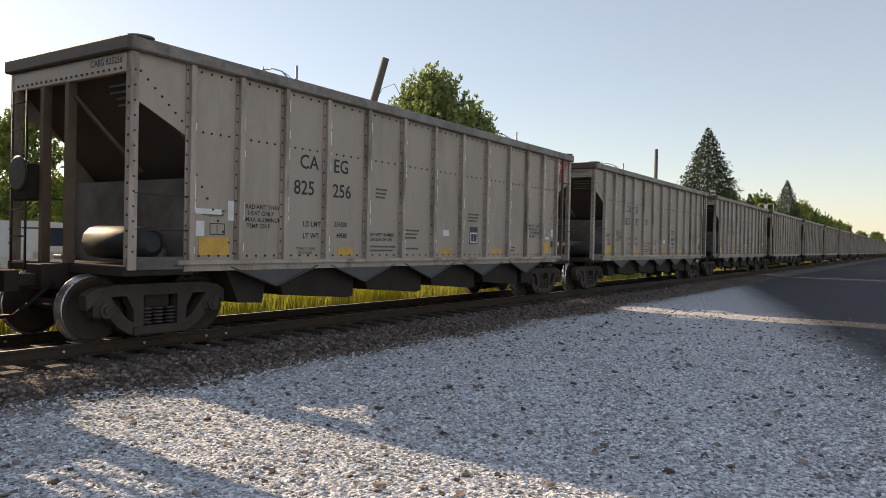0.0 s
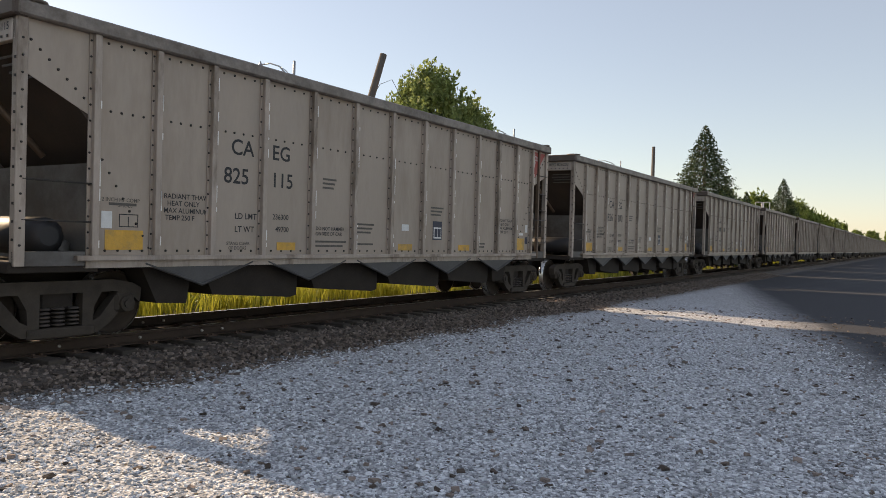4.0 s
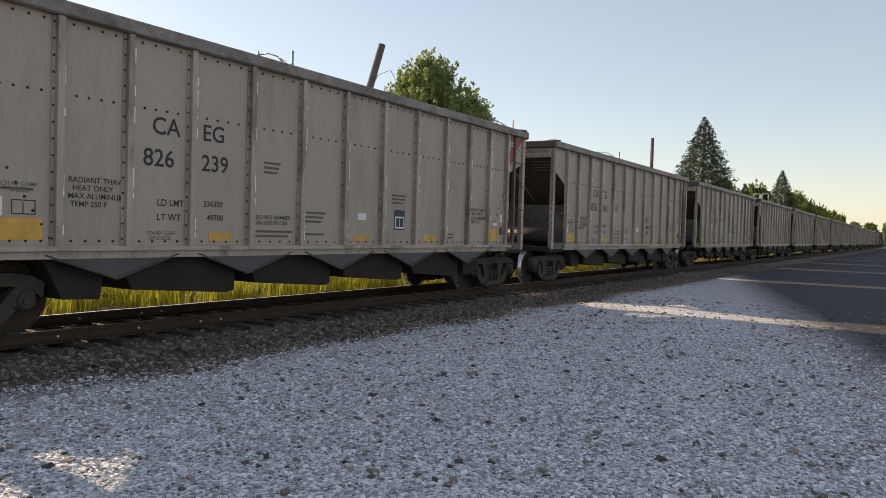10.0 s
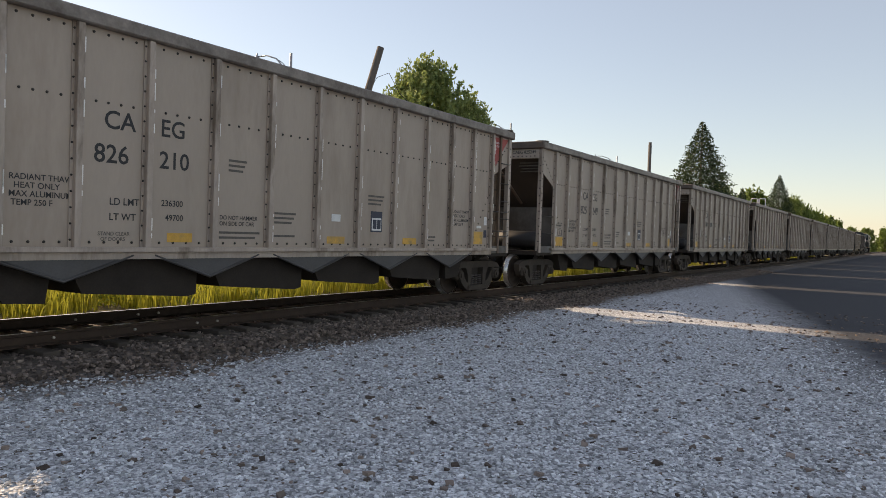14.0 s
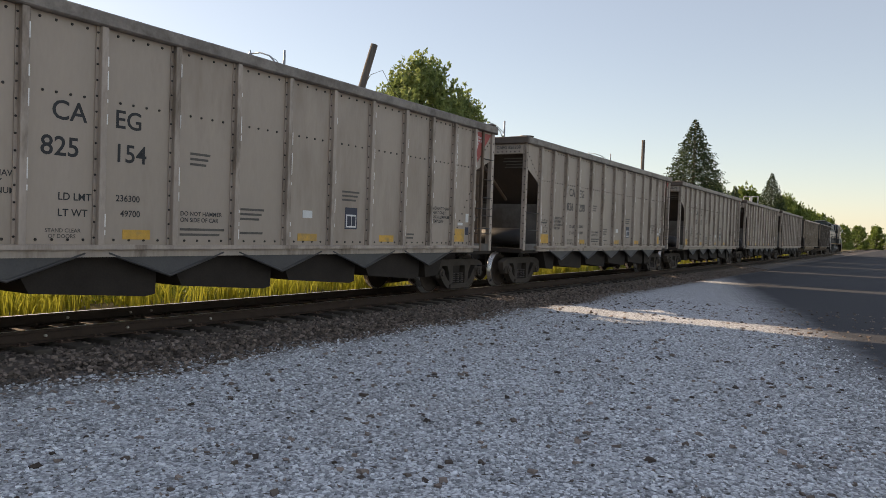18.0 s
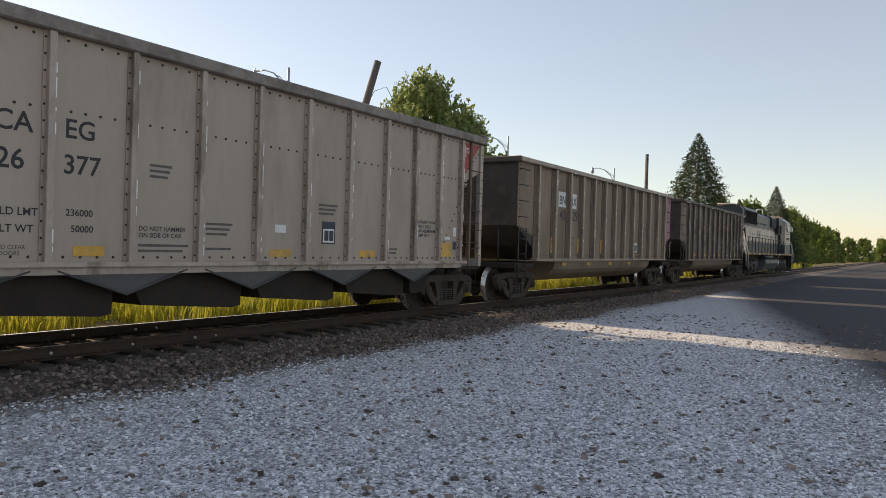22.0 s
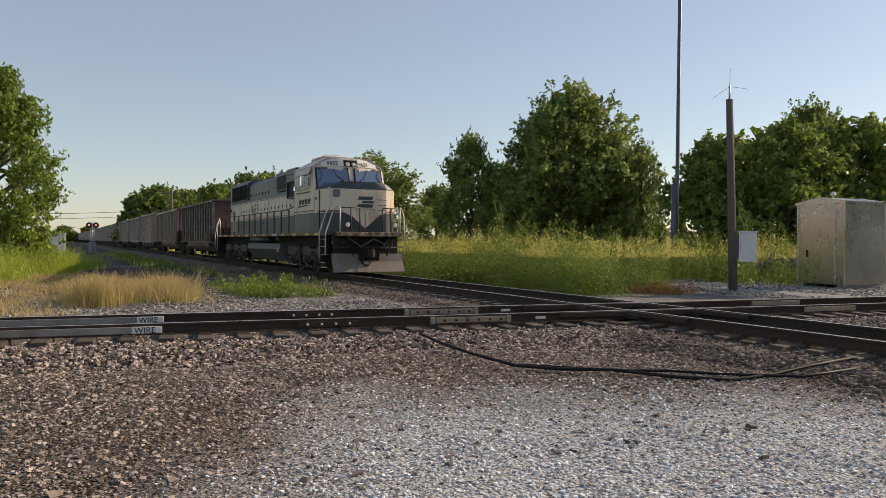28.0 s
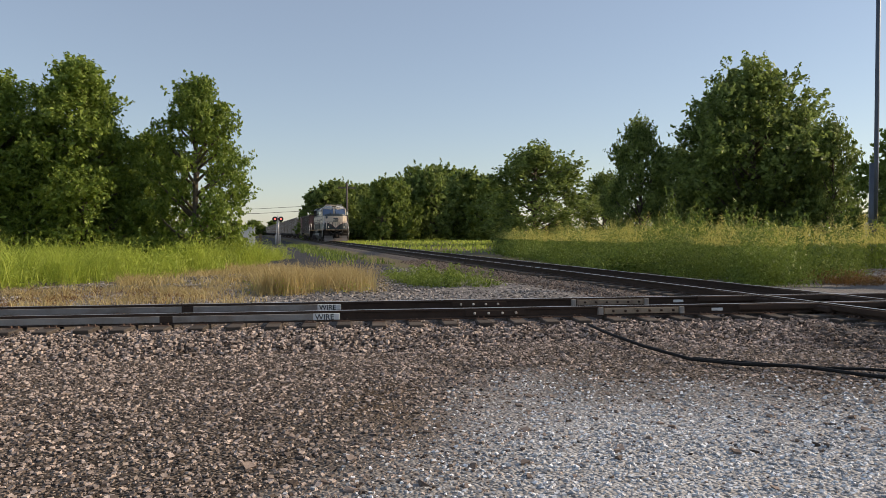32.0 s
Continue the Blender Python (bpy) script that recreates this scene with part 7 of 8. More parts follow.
def blades(name, label, pts, height, material, seed, lean=0.35, width=0.012, category="grass", segs=2):
    """Bent grass blades, one at each root."""
    rng = np.random.default_rng(seed)
    n = len(pts)
    h = height * rng.uniform(0.5, 1.15, n) * swell(pts)
    a = rng.uniform(0, math.tau, n)
    le = lean * rng.uniform(0.2, 1.4, n) * h
    d = np.stack([np.cos(a), np.sin(a), np.zeros(n)], 1)
    b = rng.uniform(0, math.tau, n)
    w = np.stack([np.cos(b), np.sin(b), np.zeros(n)], 1) * (width * rng.uniform(0.6, 1.5, n))[:, None]
    up = np.array([0, 0, 1.0])
    mid = pts + d * (le * 0.3)[:, None] + up * (h * 0.55)[:, None]
    tip = pts + d * le[:, None] + up * h[:, None]
    v = np.stack([pts - w, pts + w, mid + w * 0.8, mid - w * 0.8, tip + w * 0.25, tip - w * 0.25], 1)
    f = np.stack([np.arange(n) * 6 + k for k in (0, 1, 2, 3)] , 1)
    g = np.stack([np.arange(n) * 6 + k for k in (3, 2, 4, 5)], 1)
    ob = new(name, fast_mesh(name, v.reshape(-1, 3), np.concatenate([f, g]), material))
    return tagged(ob, label, category, kind="stuff")


def patch(rng, n, x0, x1, y0, y1, z=GZ, clump=0.0, edge=0.0):
    """Roots in a stretch of ground, drawn together into clumps, with a ragged edge."""
    p = np.stack([rng.uniform(x0, x1, n), rng.uniform(y0, y1, n), np.full(n, z)], 1)
    if clump:
        k = max(4, int((x1 - x0) * (y1 - y0) / (clump * clump)))
        c = np.stack([rng.uniform(x0, x1, k), rng.uniform(y0, y1, k)], 1)
        p[:, :2] = c[rng.integers(0, k, n)] + rng.normal(size=(n, 2)) * clump * 0.42
    if edge:
        keep = (p[:, 0] > x0 + rng.uniform(0, edge, n)) & (p[:, 0] < x1 - rng.uniform(0, edge, n)) & (p[:, 1] > y0 + rng.uniform(0, edge, n)) & (p[:, 1] < y1 - rng.uniform(0, edge, n))
        p = p[keep]
    return p


def weeds(name, label, pts, height, material, seed, leaf=0.06, per=12, category="weeds"):
    """Upright leafy plants: leaves set all the way up each stem."""
    rng = np.random.default_rng(seed)
    n = len(pts)
    h = height * rng.uniform(0.55, 1.1, n) * swell(pts)
    t = rng.uniform(0.15, 1.0, (n, per))
    spread = 0.16 * (1.15 - t) * h[:, None] + 0.03
    c = np.stack([pts[:, None, 0] + rng.normal(size=(n, per)) * spread, pts[:, None, 1] + rng.normal(size=(n, per)) * spread, pts[:, None, 2] + t * h[:, None]], -1).reshape(-1, 3)
    ob = new(name, leaves(name, c, leaf, material, rng, -0.7, 0.3))
    return tagged(ob, label, category, kind="stuff")


def mounds(name, label, centres, height, radius, material, seed, leaf=0.07, per=160, slim=0.28, spikes=0.0, category="weeds"):
    """Leafy clumps that crowd into mounds, with upright shoots on top of some."""
    rng = np.random.default_rng(seed)
    n = len(centres)
    h = height * rng.uniform(0.55, 1.15, n) * swell(centres)
    r = radius * rng.uniform(0.6, 1.3, n)
    d = rng.normal(size=(n, per, 3))
    d[..., 2] = np.abs(d[..., 2])
    d /= np.linalg.norm(d, axis=2)[..., None]
    d *= (rng.uniform(0.15, 1.0, (n, per)) ** 0.4)[..., None]
    d *= 1 + 0.25 * rng.normal(size=(n, per, 1))
    c = centres[:, None, :] + d * np.stack([r, r, h], 1)[:, None, :]
    c = c.reshape(-1, 3)
    if spikes:
        k = rng.uniform(size=n) < spikes
        q = rng.uniform(0.55, 1.0, (int(k.sum()), 26))
        sp = rng.normal(size=(int(k.sum()), 26, 2)) * (0.03 + 0.16 * (1 - q))[..., None]
        top = (h[k] * 1.25 + 0.15)[:, None]
        c2 = np.stack([centres[k, None, 0] + sp[..., 0], centres[k, None, 1] + sp[..., 1], centres[k, None, 2] + q * top], -1).reshape(-1, 3)
        c = np.concatenate([c, c2])
    c[:, 2] = np.maximum(c[:, 2], GZ + 0.02)
    ob = new(name, leaves(name, c, leaf, material, rng, -0.9, slim))
    return tagged(ob, label, category, kind="stuff")


def inside(p, line):
    """Roots on the far side of a line of (x, y) points: y beyond the line's y at their x, roughened."""
    xs, ys = zip(*line)
    lim = np.interp(p[:, 0], xs, ys) + np.array([0.9 * noise.noise((x * 0.5, 2.2, 0.3)) for x in p[:, 0]])
    return p[p[:, 1] > lim]


rg = np.random.default_rng(21)
# behind the train's track, bright in the sun
blades("grass_verge", "sunlit yellow-green grass along the far side of the track", patch(rg, 22000, 5, 34, 13.0, 19.0, GZ, 0.5), 0.75, M_GOLD, 31, 0.35, 0.014)
blades("grass_verge", "sunlit yellow-green grass along the far side of the track", patch(rg, 16000, 34, 130, 13.2, 24.0, GZ, 1.2), 0.9, M_GOLD, 32, 0.35, 0.035)
mounds("weeds", "tall sunlit weeds behind the track", patch(rg, 230, 6, 40, 14.0, 20.0, GZ, 1.2), 0.8, 0.5, M_WEED, 33, 0.06, 120)
open_land = patch(rg, 16000, -60, 120, 20.0, 60.0, GZ, 2.0)
open_land = open_land[(open_land[:, 0] < -26) | (open_land[:, 0] > 9) | (open_land[:, 1] > 42)]
blades("meadow", "rough green grass on open ground", open_land, 0.6, M_GRASS, 34, 0.5, 0.05)
mounds("yellow_bush", "bright yellow-green bush beside the track", patch(rg, 16, 86, 95, 15.5, 18.5, GZ, 1.5), 2.0, 1.2, M_GOLD, 233, 0.12, 160)
# west of the crossing track: a bank of grass that climbs toward the trees
bank = patch(rg, 24000, -46, -24.0, -16, 2.0, GZ, 0.8)
bank = bank[bank[:, 0] < np.interp(bank[:, 1], (-16, -6.8, -4.4, -2.8, -1.2, 1.1, 2.0), (-23.2, -24.8, -27.2, -29.2, -32.4, -41.0, -46.0)) + rg.normal(size=len(bank)) * 0.35]
blades("grass_bank", "tall bright green grass below the trees", bank, 1.1, M_GRASS, 35, 0.7, 0.009)
hump = bank[rg.integers(0, len(bank), 800)]
mounds("grass_bank", "leafy bright green growth below the trees", hump, 1.25, 0.5, M_GRASS, 135, 0.10, 105, 0.13)
mounds("weeds", "leafy green weeds at the foot of the trees", patch(rg, 130, -42, -29.5, -15, -2.4, GZ, 1.4, 1.0), 1.3, 0.8, M_GRASS, 36, 0.085, 260, 0.3)
mounds("shrub_row", "low shrubs and saplings under the trees", patch(rg, 26, -43, -35, -16, -4.0, GZ, 2.0, 0.5), 2.2, 1.3, M_LEAF2, 136, 0.14, 500, 0.5)
straw = patch(rg, 9500, -26.5, -20.2, -0.1, 3.5, GZ, 0.8, 0.9)
blades("dry_grass", "pale dry straw-coloured grass beside the track", straw, 0.72, M_DRY, 37, 0.5, 0.006)
mounds("dry_grass", "pale dry straw-coloured grass beside the track", straw[rg.integers(0, len(straw), 130)], 0.42, 0.35, M_DRY, 137, 0.05, 90, 0.12, 0.0, "grass")
mounds("green_tufts", "green weeds among the straw", straw[rg.integers(0, len(straw), 36)], 0.35, 0.4, M_GRASS, 237, 0.05, 90, 0.15, 0.0, "grass")
blades("dry_grass", "short dry grass on stony ground", patch(rg, 5000, -36, -24.5, -4.5, 1.5, GZ, 0.8, 0.8), 0.28, M_DRY, 238, 0.9, 0.010)
blades("dry_grass", "short dry grass on stony ground", patch(rg, 7500, -24.5, -17.5, -14, 0.4, GZ, 0.7, 0.8), 0.20, M_DRY, 38, 0.9, 0.008)
mounds("dry_grass", "low brown grass tussocks on stony ground", patch(rg, 160, -24.3, -18.5, -13, -0.6, GZ, 0.9, 0.7), 0.17, 0.35, M_RUST, 138, 0.05, 60, 0.14, 0.0, "grass")
blades("green_tufts", "green grass tufts beside the rails", patch(rg, 1500, -27, -21.6, 4.0, 7.3, GZ, 0.9, 0.6), 0.34, M_WEED, 39, 0.7, 0.006)
mounds("weeds", "green weeds with seed heads beside the rails", patch(rg, 46, -28, -21.4, 4.4, 7.4, GZ, 1.0, 0.4), 0.42, 0.3, M_WEED, 40, 0.06, 110, 0.3, 0.5)
blades("green_tufts", "rough grass between the tracks", patch(rg, 2600, -90, -36, 3.6, 7.0, GZ, 1.2, 1.0), 0.3, M_WEED, 41, 0.5, 0.02)
front = ((-56, 18.5), (-50, 17.0), (-35, 14.0), (-29, 13.6), (-24.7, 13.3), (-20.1, 12.9), (-18.6, 14.2), (-17.8, 19.0))


def off_pad(p):
    """Leaves the stony ground round the pole and the cabinet free."""
    lim = np.where(p[:, 1] < 21.5, np.interp(p[:, 1], (13.0, 17.5, 20.0), (-18.6, -21.8, -22.6)), -18.0)
    return p[p[:, 0] < lim + rg.normal(size=len(p)) * 0.25]


field = off_pad(inside(patch(rg, 520, -55, -17.0, 12.6, 30, GZ, 2.4), front))
mounds("weed_field", "dense field of tall leafy green weeds", field, 1.5, 1.0, M_WEED, 42, 0.075, 560, 0.2, 0.3)
stalks = off_pad(inside(patch(rg, 4200, -55, -17.6, 15.0, 30, GZ, 0.9), front))
blades("weed_field", "upright green stalks and blades of the weed field", stalks, 1.3, M_WEED, 242, 0.25, 0.010, "weeds")
edge_row = off_pad(inside(patch(rg, 190, -50, -18.0, 12.9, 17.5, GZ, 1.3), front))
mounds("weed_field", "lower leafy weeds along the edge of the field", edge_row, 1.0, 0.75, M_WEED, 142, 0.06, 360, 0.2, 0.15)
bush_at = [(-19.6, 14.6), (-20.7, 14.0), (-21.6, 15.3), (-22.5, 14.2), (-23.8, 15.0), (-24.9, 14.4), (-26.3, 15.4), (-27.6, 14.6), (-29.2, 15.6), (-31.0, 15.2), (-33.0, 16.2), (-35.5, 15.6), (-38.5, 16.6), (-42.0, 17.2), (-21.0, 17.0), (-23.2, 17.4)]
bushes = np.array([(x, y, GZ) for x, y in bush_at])
mounds("weed_bush", "leafy bush-like clumps at the front of the weed field", np.repeat(bushes, 2, 0) + rg.normal(size=(32, 3)) * np.array([0.45, 0.35, 0.0]), 1.75, 0.72, M_WEED, 146, 0.055, 1500, 0.2, 0.6)
crest = off_pad(inside(patch(rg, 1100, -55, -19.0, 15.2, 30, GZ + 1.1, 1.3), front))
mounds("weed_tops", "yellow-green flowering weed tops, sunlit tone in their colour", crest, 0.42, 0.5, M_TOPS, 144, 0.05, 70, 0.16, 0.6)
plumes = off_pad(inside(patch(rg, 420, -55, -19.5, 17.0, 30, GZ + 0.95, 1.0), front))
mounds("weed_plumes", "pale yellow upright seed plumes above the weeds", plumes, 0.85, 0.09, M_TOPS, 145, 0.045, 60, 0.2, 1.0)
tall_weeds = off_pad(patch(rg, 80, -30, -18.5, 16.0, 25, GZ, 2.0, 0.5))
mounds("tall_weed", "tall pointed green weeds above the field", tall_weeds, 2.0, 0.4, M_WEED, 143, 0.09, 130, 0.3, 1.0)
blades("meadow", "mown green grass in front of the tree line", patch(rg, 12000, -140, -50, 12.6, 60, GZ, 2.0), 0.3, M_GRASS, 45, 0.5, 0.05)
# brown flowering weeds beyond the train's track
mounds("brown_weeds", "brown and rust-coloured dry weeds in seed", patch(rg, 300, -3.4, 6.5, 13.9, 20.0, GZ, 0.9, 0.5), 1.1, 0.45, M_RUST, 46, 0.05, 130, 0.25, 0.7)
blades("brown_weeds", "brown weed stems", patch(rg, 4200, -3.4, 6.5, 13.8, 20.0, GZ, 0.6, 0.5), 1.0, M_RUST, 47, 0.4, 0.008)
mounds("weeds", "green shrubs and grass by the sheds", patch(rg, 130, -20, -2, 27, 48, GZ, 1.8, 0.5), 0.9, 0.8, M_WEED, 48, 0.1, 150)
mounds("dry_grass", "rust-coloured straw heap round the pole", patch(rg, 40, -20.5, -18.4, 15.8, 18.4, GZ, 0.7, 0.5), 0.4, 0.5, M_RUST, 49, 0.06, 120, 0.14, 0.0, "grass")

# ---- loose stones ----
rs = np.random.default_rng(50)


def strewn(n, x0, x1, y0, y1, z=GZ + 0.004):
    p = np.stack([rs.uniform(x0, x1, n), rs.uniform(y0, y1, n), np.full(n, z)], 1)
    p[:, 2] += [0.05 * noise.noise((a * 0.35, b * 0.35, 3.1)) + 0.022 * noise.noise((a * 1.1, b * 1.1, 7.7)) for a, b in p[:, :2]]
    return p


def thin(p, fn):
    """Keeps stones by the chance that fn gives at their place."""
    return p[rs.uniform(0, 1, len(p)) < fn(p[:, 0], p[:, 1])]


p = strewn(64000, -1.0, 16, 0.0, 7.9)
p = thin(p, lambda x, y: np.clip(1.25 - np.hypot(x - 3, y) / 14, 0.1, 1) * np.clip((y - 0.6 - 0.27 * (x - 12.7)) / 0.6 + 0.6, 0, 1))
scatter("limestone_chips", "pale grey crushed limestone chips on the lot", p, rs.uniform(0.008, 0.022, len(p)), M_STONE_WHITE, 1)
p = strewn(3000, 0.0, 22, -0.5, 8.2)
scatter("dark_stones", "scattered dark stones on the pale gravel", p, 0.01 + 0.034 * rs.uniform(0, 1, len(p)) ** 2.5, M_STONE_DARK, 2)


def brownness(x, y):
    """Above 0 where brown ballast has spread over the pale gravel."""
    return np.maximum(np.maximum(-(x + 1.35 * (y - 0.8)) - 6.1, -(x - 0.45 * (y - 3.0)) - 8.6), y - 6.9)


p = thin(strewn(56000, -9.6, -1.0, -4.5, 7.4), lambda x, y: np.clip(0.45 - brownness(x, y) / 3.2, 0, 1))
scatter("limestone_chips", "pale grey crushed limestone chips on the lot", p, 0.006 + 0.013 * rs.uniform(0, 1, len(p)) ** 1.5, M_STONE_WHITE, 3)
p = thin(strewn(92000, -11.6, -0.5, -6.5, 7.6), lambda x, y: np.clip(0.5 + brownness(x, y) / 3.0, 0.14, 1))
scatter("brown_stones", "loose brown ballast stones on dirt", p, (0.006 + 0.017 * rs.uniform(0, 1, len(p)) ** 2.6) * np.clip(0.85 + brownness(p[:, 0], p[:, 1]) / 5.0, 0.6, 1.1), M_STONE_BROWN, 4, 0.7)
p = strewn(7000, -12.6, -2.4, 12.9, 19.0)
scatter("brown_stones", "brown gravel between the two tracks", p, rs.uniform(0.02, 0.05, len(p)), M_STONE_BROWN, 46)
p = strewn(20000, -34.0, -15.2, -12.0, 7.4)
p = p[(p[:, 0] > -24) | (rs.uniform(0, 1, len(p)) < 0.5)]
scatter("grey_stones", "loose grey stones beyond the crossing track", p, rs.uniform(0.02, 0.05, len(p)), M_STONE_GREY, 44)
p = thin(strewn(2600, -10.5, -2.0, -6.5, 8.0), lambda x, y: np.clip(0.15 + 0.85 * (x < -6), 0, 1))
scatter("dark_stones", "scattered larger dark stones on the lot", p, 0.012 + 0.026 * rs.uniform(0, 1, len(p)) ** 2.5, M_STONE_DARK, 45)


def bed_stones(n, m, x0, x1, side, lo, hi, seed, label, material, gap=True):
    """Ballast on a bed: on the top between the ties and down the slope on one side or both."""
    u = rs.uniform(x0, x1, n)
    v = rs.uniform(lo, hi, n)
    w, foot, top = 1.72, 2.85, -0.245
    z = np.where(np.abs(v) < w, top, top - (np.abs(v) - w) / (foot - w) * (0.12))
    z = z + rs.uniform(-0.015, 0.02, n)
    pts = np.stack([u, v, z], 1)
    mm = np.array(m)
    pts = pts @ mm[:3, :3].T + mm[:3, 3]
    return scatter("ballast_stones", label, pts, 0.012 + 0.022 * rs.uniform(0, 1, n) ** 1.5, material, seed, 0.8, category="ballast")


bed_stones(40000, M2, -16, 14, -1, -3.9, -0.84, 5, "brown ballast stones of the crossing track", M_STONE_BROWN)
bed_stones(8500, M2, -18, 24, -1, -0.68, 3.4, 6, "brown ballast stones of the crossing track", M_STONE_BROWN)
bed_stones(22000, M1, -14, 22, -1, -3.0, -0.8, 7, "dark ballast stones of the railway track", M_STONE_DARK)
bed_stones(9000, M1, -40, -14, -1, -3.3, -0.84, 9, "dark ballast stones of the railway track", M_STONE_DARK)
bed_stones(9000, M1, 22, 52, -1, -3.0, -0.8, 10, "dark ballast stones of the railway track", M_STONE_DARK)
bed_stones(6000, M1, -36, 36, -1, -0.66, 2.9, 8, "dark ballast stones of the railway track", M_STONE_DARK)

# ---- lineside things ----
M_WOODPOLE = mat("weathered_pole_timber", (0.12, 0.103, 0.09), 0.9, 0, 0.35, 3, 30, 0.5, stretch=(4, 4, 0.4), dist=0.02)
M_GALV = mat("galvanised_steel", (0.42, 0.43, 0.45), 0.45, 0.6, 0.2, 4, 50, 0.05)
M_MASTBLUE = mat("painted_mast_steel", (0.085, 0.10, 0.13), 0.5, 0.4, 0.2, 2, 40, 0.05)
M_SILVER = mat("aluminium_shed_sheet", (0.52, 0.495, 0.465), 0.28, 0.95, 0.10, 1.5, 30, 0.05, (0.50, 0.46, 0.42), 0.2, 1.5, stretch=(1, 1, 0.5))
M_WIRE = mat("overhead_wire", (0.03, 0.03, 0.03), 0.6, 0.2, 0.1, 10, 60, 0.0)
M_COAL = mat("dark_gravel_pile", (0.10, 0.095, 0.10), 0.95, 0, 0.6, 6, 25, 0.9, dist=0.06)
M_WRAP = mat("grey_rail_wrap", (0.30, 0.275, 0.25), 0.8, 0.0, 0.25, 3, 40, 0.08, (0.22, 0.18, 0.15), 0.4, 2.0)
M_TANBAR = mat("tan_joint_bar", (0.36, 0.28, 0.20), 0.7, 0.1, 0.3, 4, 40, 0.1, (0.16, 0.11, 0.08), 0.4, 4.0)
M_STONE_SLATE = mat("dark_crushed_stone", (0.13, 0.125, 0.13), 0.95, 0, 0.3, 20, 80, 0.3, per_island=0.6, spec=0.1)
M_STONEPAD = mat("grey_gravel", (0.34, 0.325, 0.31), 0.95, 0, 0.5, 8, 28, 0.9, dist=0.03)
M_BOXWHITE = mat("white_cabinet_paint", (0.62, 0.63, 0.64), 0.5, 0.1, 0.12, 3, 40, 0.03)


def red_lamp():
    m = bpy.data.materials.new("red_signal_lens")
    m.use_nodes = True
    b = m.node_tree.nodes["Principled BSDF"]
    b.inputs["Base Color"].default_value = (0.5, 0.02, 0.02, 1)
    b.inputs["Emission Color"].default_value = (1.0, 0.06, 0.05, 1)
    b.inputs["Emission Strength"].default_value = 6.0
    return m


M_REDLAMP = red_lamp()


def street_lamp(x, y, h):
    root = thing("street_lamp", "grey street lamp with a long curved arm", "street lamp", pose(x, y, GZ), "street lamps")
    bm = bmesh.new()
    tube(bm, [(0, 0, 0), (0, 0, h + 0.5)], [0.10, 0.055], 8)
    part("pole", bm, M_GALV, root)
    bm = bmesh.new()
    tube(bm, [(0, 0, h - 0.9), (0, 0.35, h - 0.15), (0, 0.9, h + 0.35), (0, 1.5, h + 0.55), (0, 2.1, h + 0.55)], 0.035, 6)
    tube(bm, [(0, 0, h - 0.35), (0, 0.5, h + 0.12), (0, 0.9, h + 0.35)], 0.02, 5)
    arm = part("arm", bm, M_GALV, root)
    bm = bmesh.new()
    lathe(bm, [(0.02, h + 0.72), (0.05, h + 0.62), (0.10, h + 0.52), (0.17, h + 0.34), (0.16, h + 0.26), (0.12, h + 0.10), (0.03, h + 0.06)], 14, 'z', (0, 2.12, 0))
    part("lamp_head", bm, M_GALV, arm, "bell-shaped lamp head")


for sx, sy in ((23.6, 23.3), (44.9, 23.5), (66.0, 23.4)):
    street_lamp(sx, sy, 8.6 - GZ)


def pole(name, label, base, tip, r0, r1, material, category="pole"):
    root = thing(name, label, category, pose(*base))
    bm = bmesh.new()
    d = Vector(tip) - Vector(base)
    tube(bm, [(0, 0, 0), tuple(d * 0.5), tuple(d)], [r0, (r0 + r1) / 2, r1], 10)
    part("post", bm, material, root)
    return root


lp = pole("utility_pole", "old leaning timber utility pole with a loose guy wire", (22.3, 20.4, GZ), (23.65, 18.4, 8.85), 0.19, 0.14, M_WOODPOLE)
bm = bmesh.new()
tube(bm, [(1.0, -1.5, 7.0), (1.35, -1.85, 8.0), (1.62, -2.25, 8.2), (1.9, -2.6, 7.4), (2.6, -3.2, 6.6), (5.0, -4.6, 4.0)], 0.012, 4)
part("guy_wire", bm, M_WIRE, lp)
fp = pole("utility_pole", "upright timber utility pole with two guy wires", (57.3, 17.7, GZ), (57.35, 17.7, 9.1), 0.17, 0.13, M_WOODPOLE)
for dx in (-3.2, 4.2):
    bm = bmesh.new()
    tube(bm, [(0, 0, 9.2), (dx, 0.3 * dx, 5.0), (dx * 2.2, 0.66 * dx, 0.0)], 0.014, 4)
    part("guy_wire", bm, M_WIRE, fp)
pw = pole("utility_pole", "distant timber utility pole by the tracks", (-120.6, 15.2, GZ), (-120.6, 15.2, 9.2), 0.2, 0.14, M_WOODPOLE)
part("cross_arm", bx(-0.08, 0.08, -1.4, 1.4, 8.6, 8.8), M_WOODPOLE, pw)
for k in (0.0, 0.75):
    bm = bmesh.new()
    tube(bm, [(0, 0, 6.1 - k), (-4, -14, 5.4 - k), (-8, -30, 5.2 - k), (-14, -60, 5.9 - k)], 0.03, 4)
    part("overhead_wire", bm, M_WIRE, pw)


